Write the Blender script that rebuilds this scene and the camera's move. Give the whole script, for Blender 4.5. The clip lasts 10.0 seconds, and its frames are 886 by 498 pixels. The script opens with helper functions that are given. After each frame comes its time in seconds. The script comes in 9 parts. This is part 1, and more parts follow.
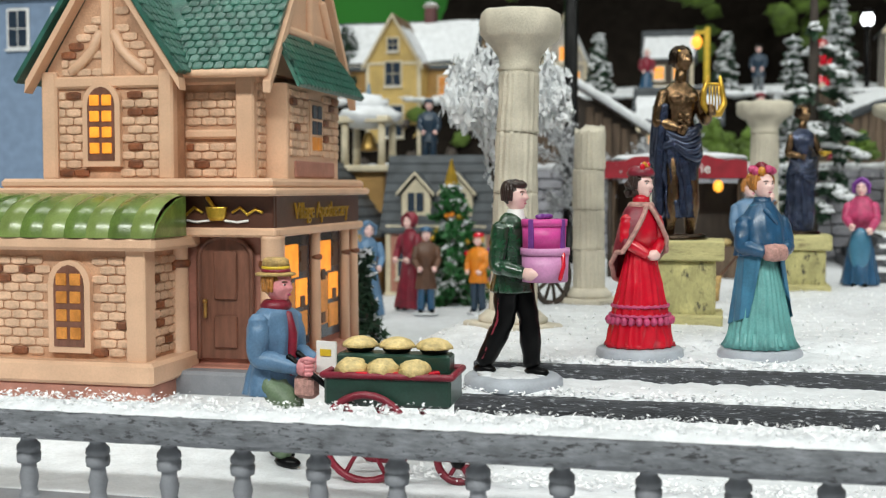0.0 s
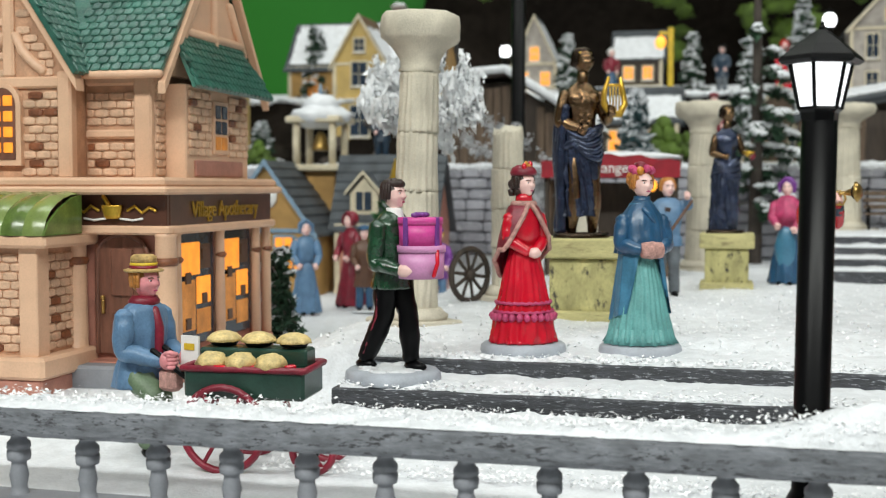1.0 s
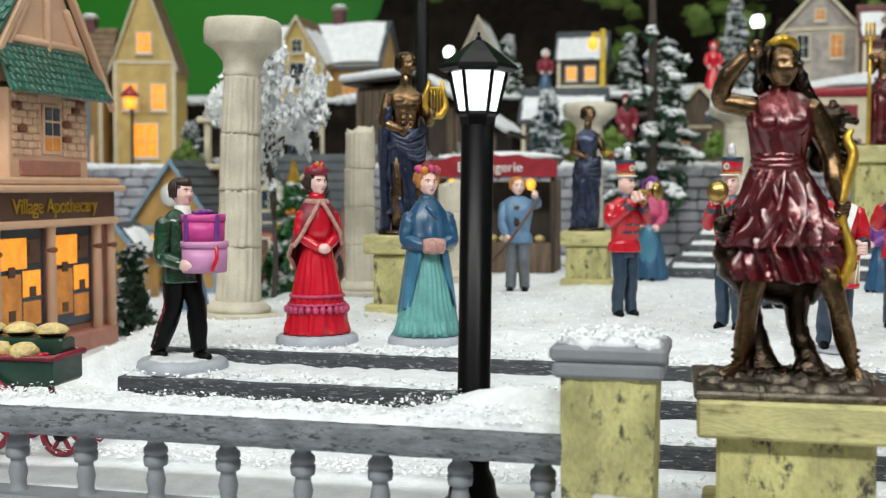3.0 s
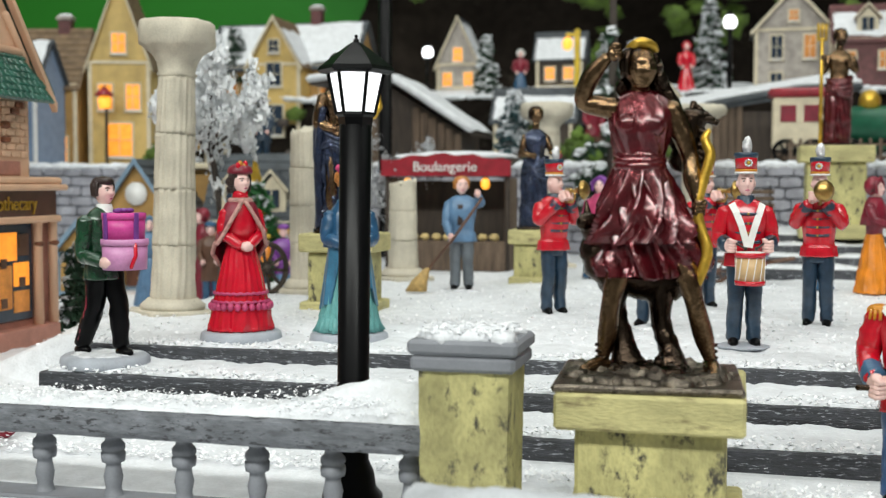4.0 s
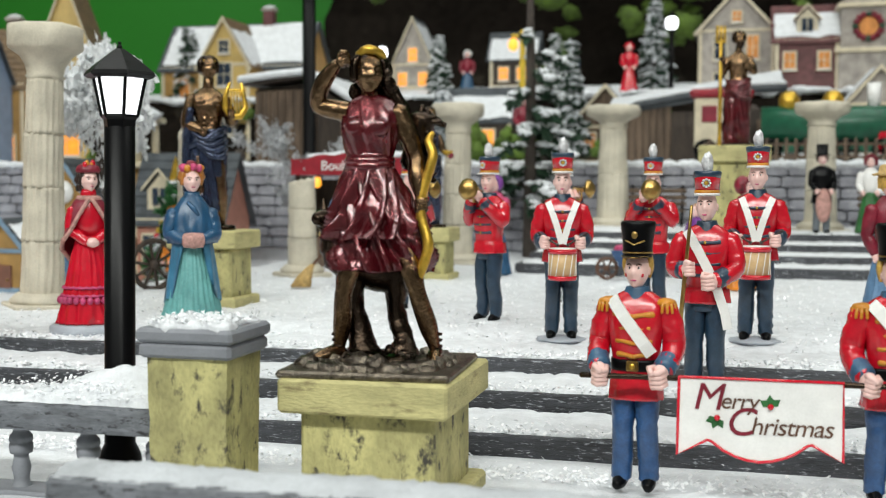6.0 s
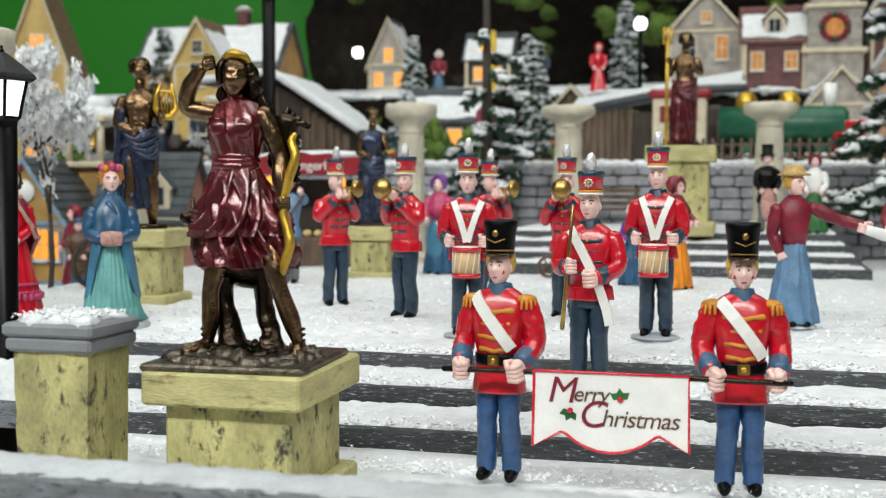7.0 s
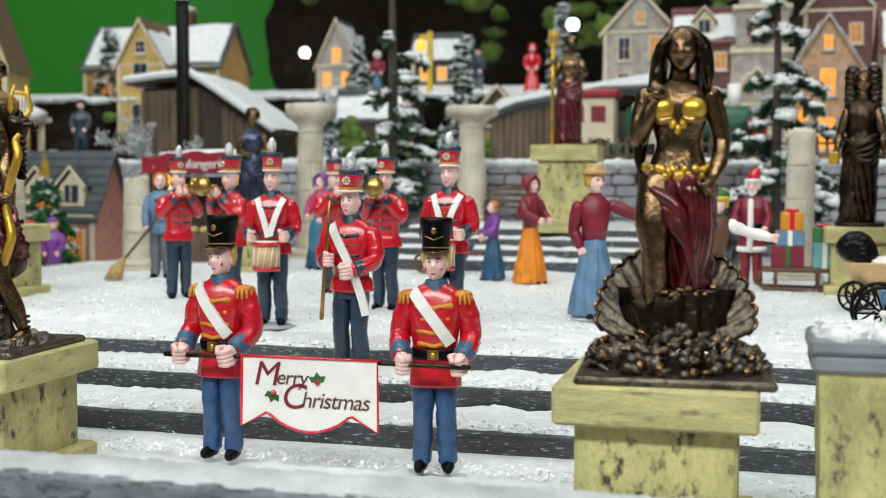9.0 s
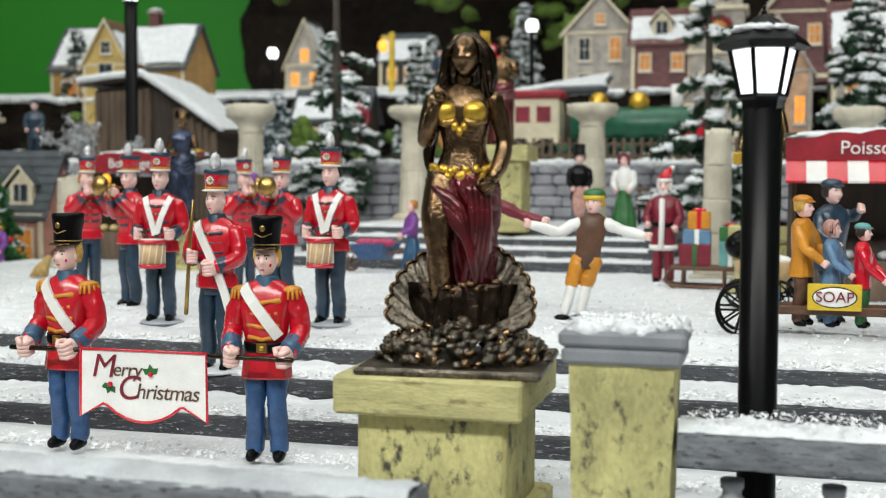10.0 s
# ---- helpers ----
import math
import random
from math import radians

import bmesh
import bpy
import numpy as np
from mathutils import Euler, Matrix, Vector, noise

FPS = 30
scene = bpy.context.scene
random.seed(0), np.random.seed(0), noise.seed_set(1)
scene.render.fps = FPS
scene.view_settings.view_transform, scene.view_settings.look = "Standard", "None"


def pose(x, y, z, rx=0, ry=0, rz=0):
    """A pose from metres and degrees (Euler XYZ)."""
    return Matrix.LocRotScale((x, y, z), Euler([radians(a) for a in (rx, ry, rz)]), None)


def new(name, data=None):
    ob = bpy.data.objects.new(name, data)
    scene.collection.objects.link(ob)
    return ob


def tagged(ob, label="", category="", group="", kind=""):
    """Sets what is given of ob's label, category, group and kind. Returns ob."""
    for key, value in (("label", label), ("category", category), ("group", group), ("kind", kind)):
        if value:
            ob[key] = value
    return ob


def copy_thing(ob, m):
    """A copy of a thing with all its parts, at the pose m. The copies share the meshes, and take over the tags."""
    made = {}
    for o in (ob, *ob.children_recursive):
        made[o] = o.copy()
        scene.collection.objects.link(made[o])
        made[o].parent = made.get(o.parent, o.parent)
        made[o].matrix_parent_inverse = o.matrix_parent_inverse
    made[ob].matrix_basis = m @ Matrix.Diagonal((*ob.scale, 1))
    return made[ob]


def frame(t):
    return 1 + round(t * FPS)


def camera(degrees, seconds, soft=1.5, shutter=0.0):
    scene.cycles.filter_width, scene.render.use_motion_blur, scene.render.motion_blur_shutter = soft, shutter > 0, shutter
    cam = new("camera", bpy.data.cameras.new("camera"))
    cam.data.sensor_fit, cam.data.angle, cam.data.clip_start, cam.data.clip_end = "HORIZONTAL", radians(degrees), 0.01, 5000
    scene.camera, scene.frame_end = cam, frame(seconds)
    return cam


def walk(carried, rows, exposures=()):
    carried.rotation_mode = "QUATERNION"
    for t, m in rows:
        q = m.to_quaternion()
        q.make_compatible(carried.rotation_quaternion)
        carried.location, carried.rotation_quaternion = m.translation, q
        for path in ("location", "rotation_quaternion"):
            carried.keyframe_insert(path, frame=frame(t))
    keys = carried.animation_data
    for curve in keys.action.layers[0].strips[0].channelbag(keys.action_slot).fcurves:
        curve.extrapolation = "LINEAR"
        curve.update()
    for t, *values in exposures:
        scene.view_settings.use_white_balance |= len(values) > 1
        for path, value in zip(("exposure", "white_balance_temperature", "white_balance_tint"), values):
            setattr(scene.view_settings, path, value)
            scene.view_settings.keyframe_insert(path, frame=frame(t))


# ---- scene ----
cam = camera(41.5, 10.0, 1.1)
METRES, EYE, TILT, LEAN, TURN = 0.4, 0.083, -3.0, 0.0, 13.5
ROWS = [
    (0.0, 0.0, 0.0, 0.0, 0.0, 0.0, -0.0),
    (0.5, 0.0499, -0.009, -0.0012, 0.08, 0.0, -0.01),
    (1.0, 0.1058, -0.0234, -0.0016, 0.19, -0.03, -0.05),
    (1.5, 0.1599, -0.0367, -0.0027, 0.27, -0.03, -0.06),
    (2.0, 0.2063, -0.05, -0.003, 0.34, -0.05, -0.07),
    (2.5, 0.259, -0.0631, -0.0034, 0.43, -0.07, -0.09),
    (4.0, 0.3856, -0.0919, -0.0053, 0.7, -0.11, -0.16),
    (4.5, 0.4238, -0.1024, -0.0059, 0.75, -0.12, -0.16),
    (5.0, 0.4587, -0.1115, -0.006, 0.8, -0.15, -0.18),
    (5.5, 0.503, -0.1216, -0.0069, 0.88, -0.15, -0.21),
    (7.0, 0.643, -0.156, -0.0078, 1.09, -0.2, -0.28),
    (7.5, 0.6796, -0.1651, -0.0085, 1.17, -0.21, -0.28),
    (8.0, 0.7253, -0.175, -0.0093, 1.24, -0.23, -0.29),
    (8.5, 0.7906, -0.1921, -0.01, 1.34, -0.25, -0.36),
    (9.0, 0.8471, -0.2054, -0.0102, 1.44, -0.27, -0.38),
    (9.5, 0.9131, -0.2198, -0.0105, 1.55, -0.29, -0.4),
    (10.0, 0.9721, -0.233, -0.0108, 1.63, -0.3, -0.43),
]
walk(cam, [(t, pose(0, 0, EYE, TILT, LEAN, TURN) @ pose(METRES * x, METRES * y, METRES * z, 90 + pitch, roll, yaw)) for t, x, y, z, yaw, pitch, roll in ROWS])
cam.data.dof.use_dof = True
cam.data.dof.focus_distance = 0.36
cam.data.dof.aperture_fstop = 26.0

# ---- light of the shop ----
world = bpy.data.worlds.new("shop_air")
scene.world = world
world.use_nodes = True
world.node_tree.nodes["Background"].inputs[0].default_value = (0.9, 0.95, 1.0, 1)
world.node_tree.nodes["Background"].inputs[1].default_value = 0.02
scene.view_settings.exposure = -0.37


def tube_light(x, y, z, w, d, power, rx=0):
    lamp = bpy.data.lights.new("ceiling_tube", "AREA")
    lamp.shape, lamp.size, lamp.size_y, lamp.energy = "RECTANGLE", w, d, power
    lamp.color = (0.97, 1.0, 0.95)
    ob = new("ceiling_tube", lamp)
    ob.matrix_basis = pose(x, y, z, rx, 0, 0)
    return ob


tube_light(0.15, -0.88, 1.18, 2.4, 0.16, 46.0, 40)
tube_light(0.15, 0.45, 1.46, 2.4, 0.16, 12.0)
tube_light(0.15, 1.15, 1.46, 2.4, 0.16, 13.0)

# ---- materials ----


def paint(name, col, rough=0.42, metal=0.0, var=0.22, grain=140.0, fine=1400.0, bump=0.12, coat=0.0, second=None, amount=0.5, edge=0.12, stretch=(1, 1, 1), glow=None, power=0.0, shine=0.5):
    """A painted or natural surface: a base colour with broad and fine variation, an optional second colour in patches, and relief."""
    m = bpy.data.materials.new(name)
    m.use_nodes = True
    t = m.node_tree
    b = t.nodes["Principled BSDF"]
    g = t.nodes.new("ShaderNodeNewGeometry")
    mp = t.nodes.new("ShaderNodeMapping")
    mp.inputs["Scale"].default_value = stretch
    t.links.new(g.outputs["Position"], mp.inputs["Vector"])
    broad = t.nodes.new("ShaderNodeTexNoise")
    broad.inputs["Scale"].default_value, broad.inputs["Detail"].default_value = grain, 4
    small = t.nodes.new("ShaderNodeTexNoise")
    small.inputs["Scale"].default_value, small.inputs["Detail"].default_value = fine, 3
    for n in (broad, small):
        t.links.new(mp.outputs[0], n.inputs["Vector"])
    ramp = t.nodes.new("ShaderNodeValToRGB")
    ramp.color_ramp.elements[0].position, ramp.color_ramp.elements[1].position = 0.3, 0.7
    ramp.color_ramp.elements[0].color = (*[c * (1 - var) for c in col], 1)
    ramp.color_ramp.elements[1].color = (*[min(1, c * (1 + var * 0.6)) for c in col], 1)
    t.links.new(broad.outputs[0], ramp.inputs[0])
    out = ramp.outputs[0]
    mix = t.nodes.new("ShaderNodeMix")
    mix.data_type, mix.blend_type = "RGBA", "MULTIPLY"
    mix.inputs[0].default_value = min(1.0, var * 1.1)
    r2 = t.nodes.new("ShaderNodeValToRGB")
    r2.color_ramp.elements[0].position, r2.color_ramp.elements[1].position = 0.35, 0.6
    r2.color_ramp.elements[0].color = (0.55, 0.55, 0.55, 1)
    t.links.new(small.outputs[0], r2.inputs[0])
    t.links.new(out, mix.inputs[6])
    t.links.new(r2.outputs[0], mix.inputs[7])
    out = mix.outputs[2]
    if second:
        patch = t.nodes.new("ShaderNodeTexNoise")
        patch.inputs["Scale"].default_value, patch.inputs["Detail"].default_value, patch.inputs["Roughness"].default_value = grain * 2.2, 8, 0.68
        t.links.new(mp.outputs[0], patch.inputs["Vector"])
        r3 = t.nodes.new("ShaderNodeValToRGB")
        r3.color_ramp.elements[0].position, r3.color_ramp.elements[1].position = amount, amount + edge
        t.links.new(patch.outputs[0], r3.inputs[0])
        m2 = t.nodes.new("ShaderNodeMix")
        m2.data_type = "RGBA"
        t.links.new(r3.outputs[0], m2.inputs[0])
        t.links.new(out, m2.inputs[6])
        m2.inputs[7].default_value = (*second, 1)
        out = m2.outputs[2]
    t.links.new(out, b.inputs["Base Color"])
    bp = t.nodes.new("ShaderNodeBump")
    bp.inputs["Strength"].default_value, bp.inputs["Distance"].default_value = bump, 0.00045
    t.links.new(small.outputs[0], bp.inputs["Height"])
    t.links.new(bp.outputs[0], b.inputs["Normal"])
    b.inputs["Roughness"].default_value, b.inputs["Metallic"].default_value = rough, metal
    b.inputs["Specular IOR Level"].default_value = shine
    b.inputs["Coat Weight"].default_value, b.inputs["Coat Roughness"].default_value = coat, 0.18
    if glow:
        b.inputs["Emission Color"].default_value, b.inputs["Emission Strength"].default_value = (*glow, 1), power
    return m


SNOW = paint("snow", (0.76, 0.78, 0.81), 0.55, var=0.12, grain=160, fine=900, bump=1.0)
FLAKE = paint("snow_flake", (0.9, 0.91, 0.93), 0.3, var=0.04, grain=300, bump=0.1)
SLATE = paint("slate_stone", (0.05, 0.053, 0.062), 0.6, var=0.45, grain=420, fine=1800, bump=1.0, second=(0.34, 0.36, 0.39), amount=0.57, edge=0.07, stretch=(0.32, 1, 1.6))
RAILSTONE = paint("grey_rail_stone", (0.17, 0.18, 0.2), 0.65, var=0.4, grain=320, fine=1000, bump=0.9, second=(0.035, 0.036, 0.04), amount=0.55, edge=0.07, stretch=(0.4, 1, 1.2))
BALUSTER = paint("grey_baluster", (0.23, 0.24, 0.265), 0.6, var=0.14)
SAND = paint("yellow_sandstone", (0.5, 0.46, 0.2), 0.75, var=0.35, grain=110, fine=1000, bump=1.0, second=(0.05, 0.045, 0.035), amount=0.545, edge=0.1, stretch=(1, 1, 0.6))
SANDCAP = paint("yellow_capstone", (0.55, 0.5, 0.23), 0.7, var=0.3, grain=120, bump=0.8, second=(0.24, 0.2, 0.09), amount=0.56, stretch=(0.4, 0.4, 1.5))
CREAM = paint("cream_limestone", (0.62, 0.57, 0.46), 0.75, var=0.2, grain=80, bump=0.8, second=(0.24, 0.2, 0.15), amount=0.66, edge=0.1)
BRONZE = paint("cast_bronze", (0.22, 0.138, 0.075), 0.2, 1.0, var=0.4, grain=500, bump=0.5, second=(0.03, 0.02, 0.013), amount=0.58, edge=0.25)
DARKBRONZE = paint("dark_bronze", (0.06, 0.042, 0.03), 0.24, 1.0, var=0.4, grain=220, bump=0.5)
GOLD = paint("gold_paint", (0.72, 0.45, 0.06), 0.3, 0.75, var=0.35, bump=0.3)
WINE = paint("wine_lacquer", (0.13, 0.006, 0.012), 0.16, 0.45, var=0.5, grain=200, bump=0.5, coat=1.0)
NAVYBRONZE = paint("blue_bronze", (0.035, 0.05, 0.1), 0.22, 0.6, var=0.5, grain=200, bump=0.5, second=(0.22, 0.25, 0.32), amount=0.64, coat=0.4)
ROCKBRONZE = paint("sooty_bronze", (0.2, 0.17, 0.135), 0.3, 0.9, var=0.6, grain=260, bump=1.0, second=(0.03, 0.026, 0.022), amount=0.52)
BLACK = paint("black_gloss", (0.003, 0.003, 0.0035), 0.32, var=0.2, bump=0.03, coat=0.02, shine=0.13)
SKIN = paint("painted_skin", (0.86, 0.57, 0.52), 0.34, var=0.08, grain=260, bump=0.1, coat=0.3)
BLUSH = paint("flushed_skin", (0.8, 0.3, 0.32), 0.4, var=0.2, grain=200, bump=0.08)
RED = paint("soldier_red", (0.56, 0.006, 0.02), 0.24, var=0.16, grain=300, bump=0.2, coat=0.6)
DEEPRED = paint("deep_red", (0.22, 0.012, 0.03), 0.4, var=0.35, bump=0.35)
SCARLET = paint("gown_scarlet", (0.6, 0.004, 0.022), 0.22, var=0.14, grain=200, bump=0.15, coat=0.6)
ROSE = paint("rose_trim", (0.55, 0.06, 0.17), 0.4, var=0.3, grain=260, bump=0.8)
FUR = paint("fur_trim", (0.55, 0.3, 0.26), 0.7, var=0.35, grain=600, bump=1.0)
NAVY = paint("slate_blue_cloth", (0.018, 0.042, 0.075), 0.34, var=0.3, grain=300, bump=0.25, second=(0.09, 0.14, 0.18), amount=0.68, coat=0.25)
JEANS = paint("blue_cloth", (0.022, 0.075, 0.2), 0.34, var=0.3, grain=300, bump=0.3, second=(0.1, 0.18, 0.32), amount=0.66, coat=0.25)
TEALDK = paint("petrol_blue", (0.018, 0.085, 0.18), 0.32, var=0.25, grain=200, bump=0.3, coat=0.3)
TEAL = paint("gown_teal", (0.05, 0.19, 0.31), 0.34, var=0.22, grain=160, bump=0.2, coat=0.3)
AQUA = paint("pale_teal", (0.14, 0.38, 0.37), 0.4, var=0.25, bump=0.3)
SKYBLUE = paint("coat_blue", (0.12, 0.23, 0.38), 0.4, var=0.28, bump=0.3)
CUFF = paint("cuff_blue", (0.04, 0.11, 0.2), 0.4, var=0.3)
WHITE = paint("white_paint", (0.82, 0.81, 0.79), 0.4, var=0.08, bump=0.2)
PEARL = paint("pearl_white", (0.8, 0.8, 0.82), 0.25, 0.3, var=0.3, grain=500, bump=0.9)
OCHRE = paint("ochre_braid", (0.62, 0.25, 0.02), 0.38, var=0.25)
YELLOW = paint("yellow_paint", (0.7, 0.48, 0.03), 0.4, var=0.2)
ORANGE = paint("orange_gown", (0.75, 0.24, 0.015), 0.4, var=0.28)
GREENCOAT = paint("bottle_green", (0.008, 0.055, 0.022), 0.16, var=0.4, grain=300, bump=0.5, coat=0.8)
GREEN = paint("leaf_green", (0.03, 0.15, 0.04), 0.45, var=0.35)
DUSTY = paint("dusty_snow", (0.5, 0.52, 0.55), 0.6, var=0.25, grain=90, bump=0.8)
HAIRDK = paint("dark_hair", (0.035, 0.018, 0.014), 0.35, var=0.4, grain=500, bump=0.8)
HAIRGINGER = paint("ginger_hair", (0.5, 0.2, 0.04), 0.4, var=0.4, grain=500, bump=0.8)
HAIRBLOND = paint("blond_hair", (0.62, 0.38, 0.08), 0.4, var=0.3, grain=500, bump=0.8)
GREYBASE = paint("grey_figure_base", (0.4, 0.43, 0.48), 0.5, var=0.14, bump=0.3)
PINK = paint("pink_box", (0.62, 0.06, 0.3), 0.4, var=0.18)
LILAC = paint("lilac_box", (0.62, 0.27, 0.5), 0.4, var=0.16)
PURPLE = paint("purple_ribbon", (0.2, 0.05, 0.3), 0.4, var=0.3)
BROWN = paint("brown_paint", (0.12, 0.055, 0.03), 0.45, var=0.35)
TAN = paint("tan_drum", (0.6, 0.4, 0.2), 0.45, var=0.2)
DARKGREEN = paint("cart_green", (0.015, 0.05, 0.035), 0.3, var=0.35, coat=0.3)
PASTRY = paint("pastry", (0.72, 0.55, 0.24), 0.5, var=0.35, grain=400, bump=0.8)
BRASS = paint("brass", (0.5, 0.32, 0.1), 0.28, 0.9, var=0.4, bump=0.2)
STRAW = paint("straw", (0.52, 0.34, 0.12), 0.6, var=0.35, grain=500, bump=0.9)
GREYCLOTH = paint("grey_cloth", (0.14, 0.16, 0.18), 0.5, var=0.3)
BISQUE = paint("bisque_ceramic", (0.74, 0.47, 0.31), 0.42, var=0.12, grain=60, bump=0.3, second=(0.52, 0.26, 0.14), amount=0.66, edge=0.2)
BRICKPALE = paint("pale_brick", (0.74, 0.48, 0.32), 0.5, var=0.28, grain=150, bump=0.6)
BRICKDARK = paint("brown_brick", (0.25, 0.085, 0.035), 0.45, var=0.5, grain=200, bump=0.6)
MORTAR = paint("brick_joint", (0.58, 0.33, 0.2), 0.6, var=0.25, bump=0.5)
ROSEWALL = paint("rose_plaster", (0.47, 0.21, 0.155), 0.5, var=0.2, bump=0.4)
DOORBROWN = paint("door_brown", (0.2, 0.085, 0.055), 0.4, var=0.3, grain=160, bump=0.4, stretch=(3, 3, 0.5))
SHINGLE = paint("green_shingle", (0.03, 0.13, 0.095), 0.3, var=0.45, grain=140, bump=0.6, coat=0.3, second=(0.3, 0.42, 0.38), amount=0.66)
AWNLIGHT = paint("awning_light_green", (0.2, 0.27, 0.075), 0.26, var=0.25, coat=0.5)
AWNDARK = paint("awning_dark_green", (0.12, 0.19, 0.04), 0.26, var=0.3, coat=0.5)
SIGNBROWN = paint("sign_brown", (0.1, 0.04, 0.025), 0.3, var=0.25, coat=0.3)
TIMBER = paint("weathered_wood", (0.16, 0.11, 0.075), 0.75, var=0.5, grain=110, bump=0.9, stretch=(2.5, 2.5, 0.35))
DARKWOOD = paint("dark_wood", (0.05, 0.035, 0.025), 0.7, var=0.4, stretch=(2, 2, 0.4))
GREYROOF = paint("grey_slate_roof", (0.06, 0.07, 0.08), 0.55, var=0.4, grain=80, bump=0.8)
BROWNROOF = paint("brown_shingle_roof", (0.2, 0.13, 0.07), 0.6, var=0.4, bump=0.8)
REDROOF = paint("red_brown_roof", (0.14, 0.05, 0.05), 0.55, var=0.4, bump=0.8)
YELLOWWALL = paint("yellow_wall", (0.6, 0.42, 0.14), 0.55, var=0.25, grain=60)
OCHREWALL = paint("ochre_wall", (0.45, 0.26, 0.08), 0.55, var=0.3, grain=60)
STONEWALL = paint("pale_stone_wall", (0.42, 0.38, 0.34), 0.65, var=0.35, grain=90, bump=0.8)
PEACHWALL = paint("peach_wall", (0.55, 0.33, 0.2), 0.6, var=0.25)
BLUEWALL = paint("pale_blue_wall", (0.2, 0.28, 0.41), 0.55, var=0.15)
BLUETRIM = paint("blue_grey_trim", (0.2, 0.3, 0.4), 0.5, var=0.2)
LIGHTTRIM = paint("cream_trim", (0.66, 0.58, 0.42), 0.5, var=0.15)
BLOCK = paint("grey_wall_block", (0.36, 0.36, 0.4), 0.7, var=0.3, grain=60, bump=0.8, second=(0.6, 0.6, 0.63), amount=0.58)
BLOCKJOINT = paint("dark_wall_joint", (0.13, 0.13, 0.15), 0.8, var=0.2)
SIGNRED = paint("sign_red", (0.3, 0.012, 0.025), 0.4, var=0.25)
TRAINGREEN = paint("train_green", (0.015, 0.11, 0.06), 0.35, var=0.25)
NEEDLE = paint("fir_needles", (0.025, 0.07, 0.035), 0.6, var=0.5, grain=120)
MOSS = paint("moss", (0.1, 0.17, 0.02), 0.8, var=0.5, grain=60, bump=1.0)
BARK = paint("bark", (0.07, 0.055, 0.045), 0.8, var=0.4, bump=1.0)
FROSTED = paint("frosted_twig", (0.88, 0.9, 0.92), 0.5, var=0.15, bump=0.8)
SILVER = paint("silver_twig", (0.5, 0.51, 0.53), 0.4, 0.2, var=0.4, bump=0.6)
CAVE = paint("dark_rock", (0.018, 0.014, 0.011), 0.8, var=0.6, grain=6, fine=60, bump=1.0, second=(0.075, 0.065, 0.05), amount=0.6, edge=0.15, shine=0.05)
GREENWALL = paint("green_wall", (0.017, 0.22, 0.01), 0.6, var=0.05, grain=3, fine=300, bump=0.05)
SHOPWALL = paint("shop_wall", (0.16, 0.155, 0.15), 0.7, var=0.08, grain=3, fine=200, bump=0.1)
CEILING = paint("shop_ceiling", (0.45, 0.45, 0.45), 0.8, var=0.05, grain=3, fine=200, bump=0.1)
PANE = paint("lit_lamp_pane", (0.9, 0.9, 0.9), 0.3, var=0.02, glow=(0.95, 0.97, 1.0), power=2.2)
BULB = paint("lit_bulb", (0.9, 0.9, 0.9), 0.3, var=0.02, glow=(0.95, 0.97, 1.0), power=5.0)
WARM = paint("lit_window", (0.7, 0.3, 0.04), 0.4, var=0.5, grain=160, glow=(1.0, 0.33, 0.022), power=1.05)
WARMDIM = paint("dim_lit_window", (0.45, 0.2, 0.05), 0.4, var=0.6, grain=130, glow=(1.0, 0.32, 0.025), power=0.3)
AMBER = paint("amber_bulb", (0.9, 0.5, 0.1), 0.4, var=0.1, glow=(1.0, 0.38, 0.02), power=1.6)
DARKPANE = paint("dark_pane", (0.03, 0.045, 0.07), 0.12, var=0.3)

# ---- mesh tools (lengths in millimetres) ----


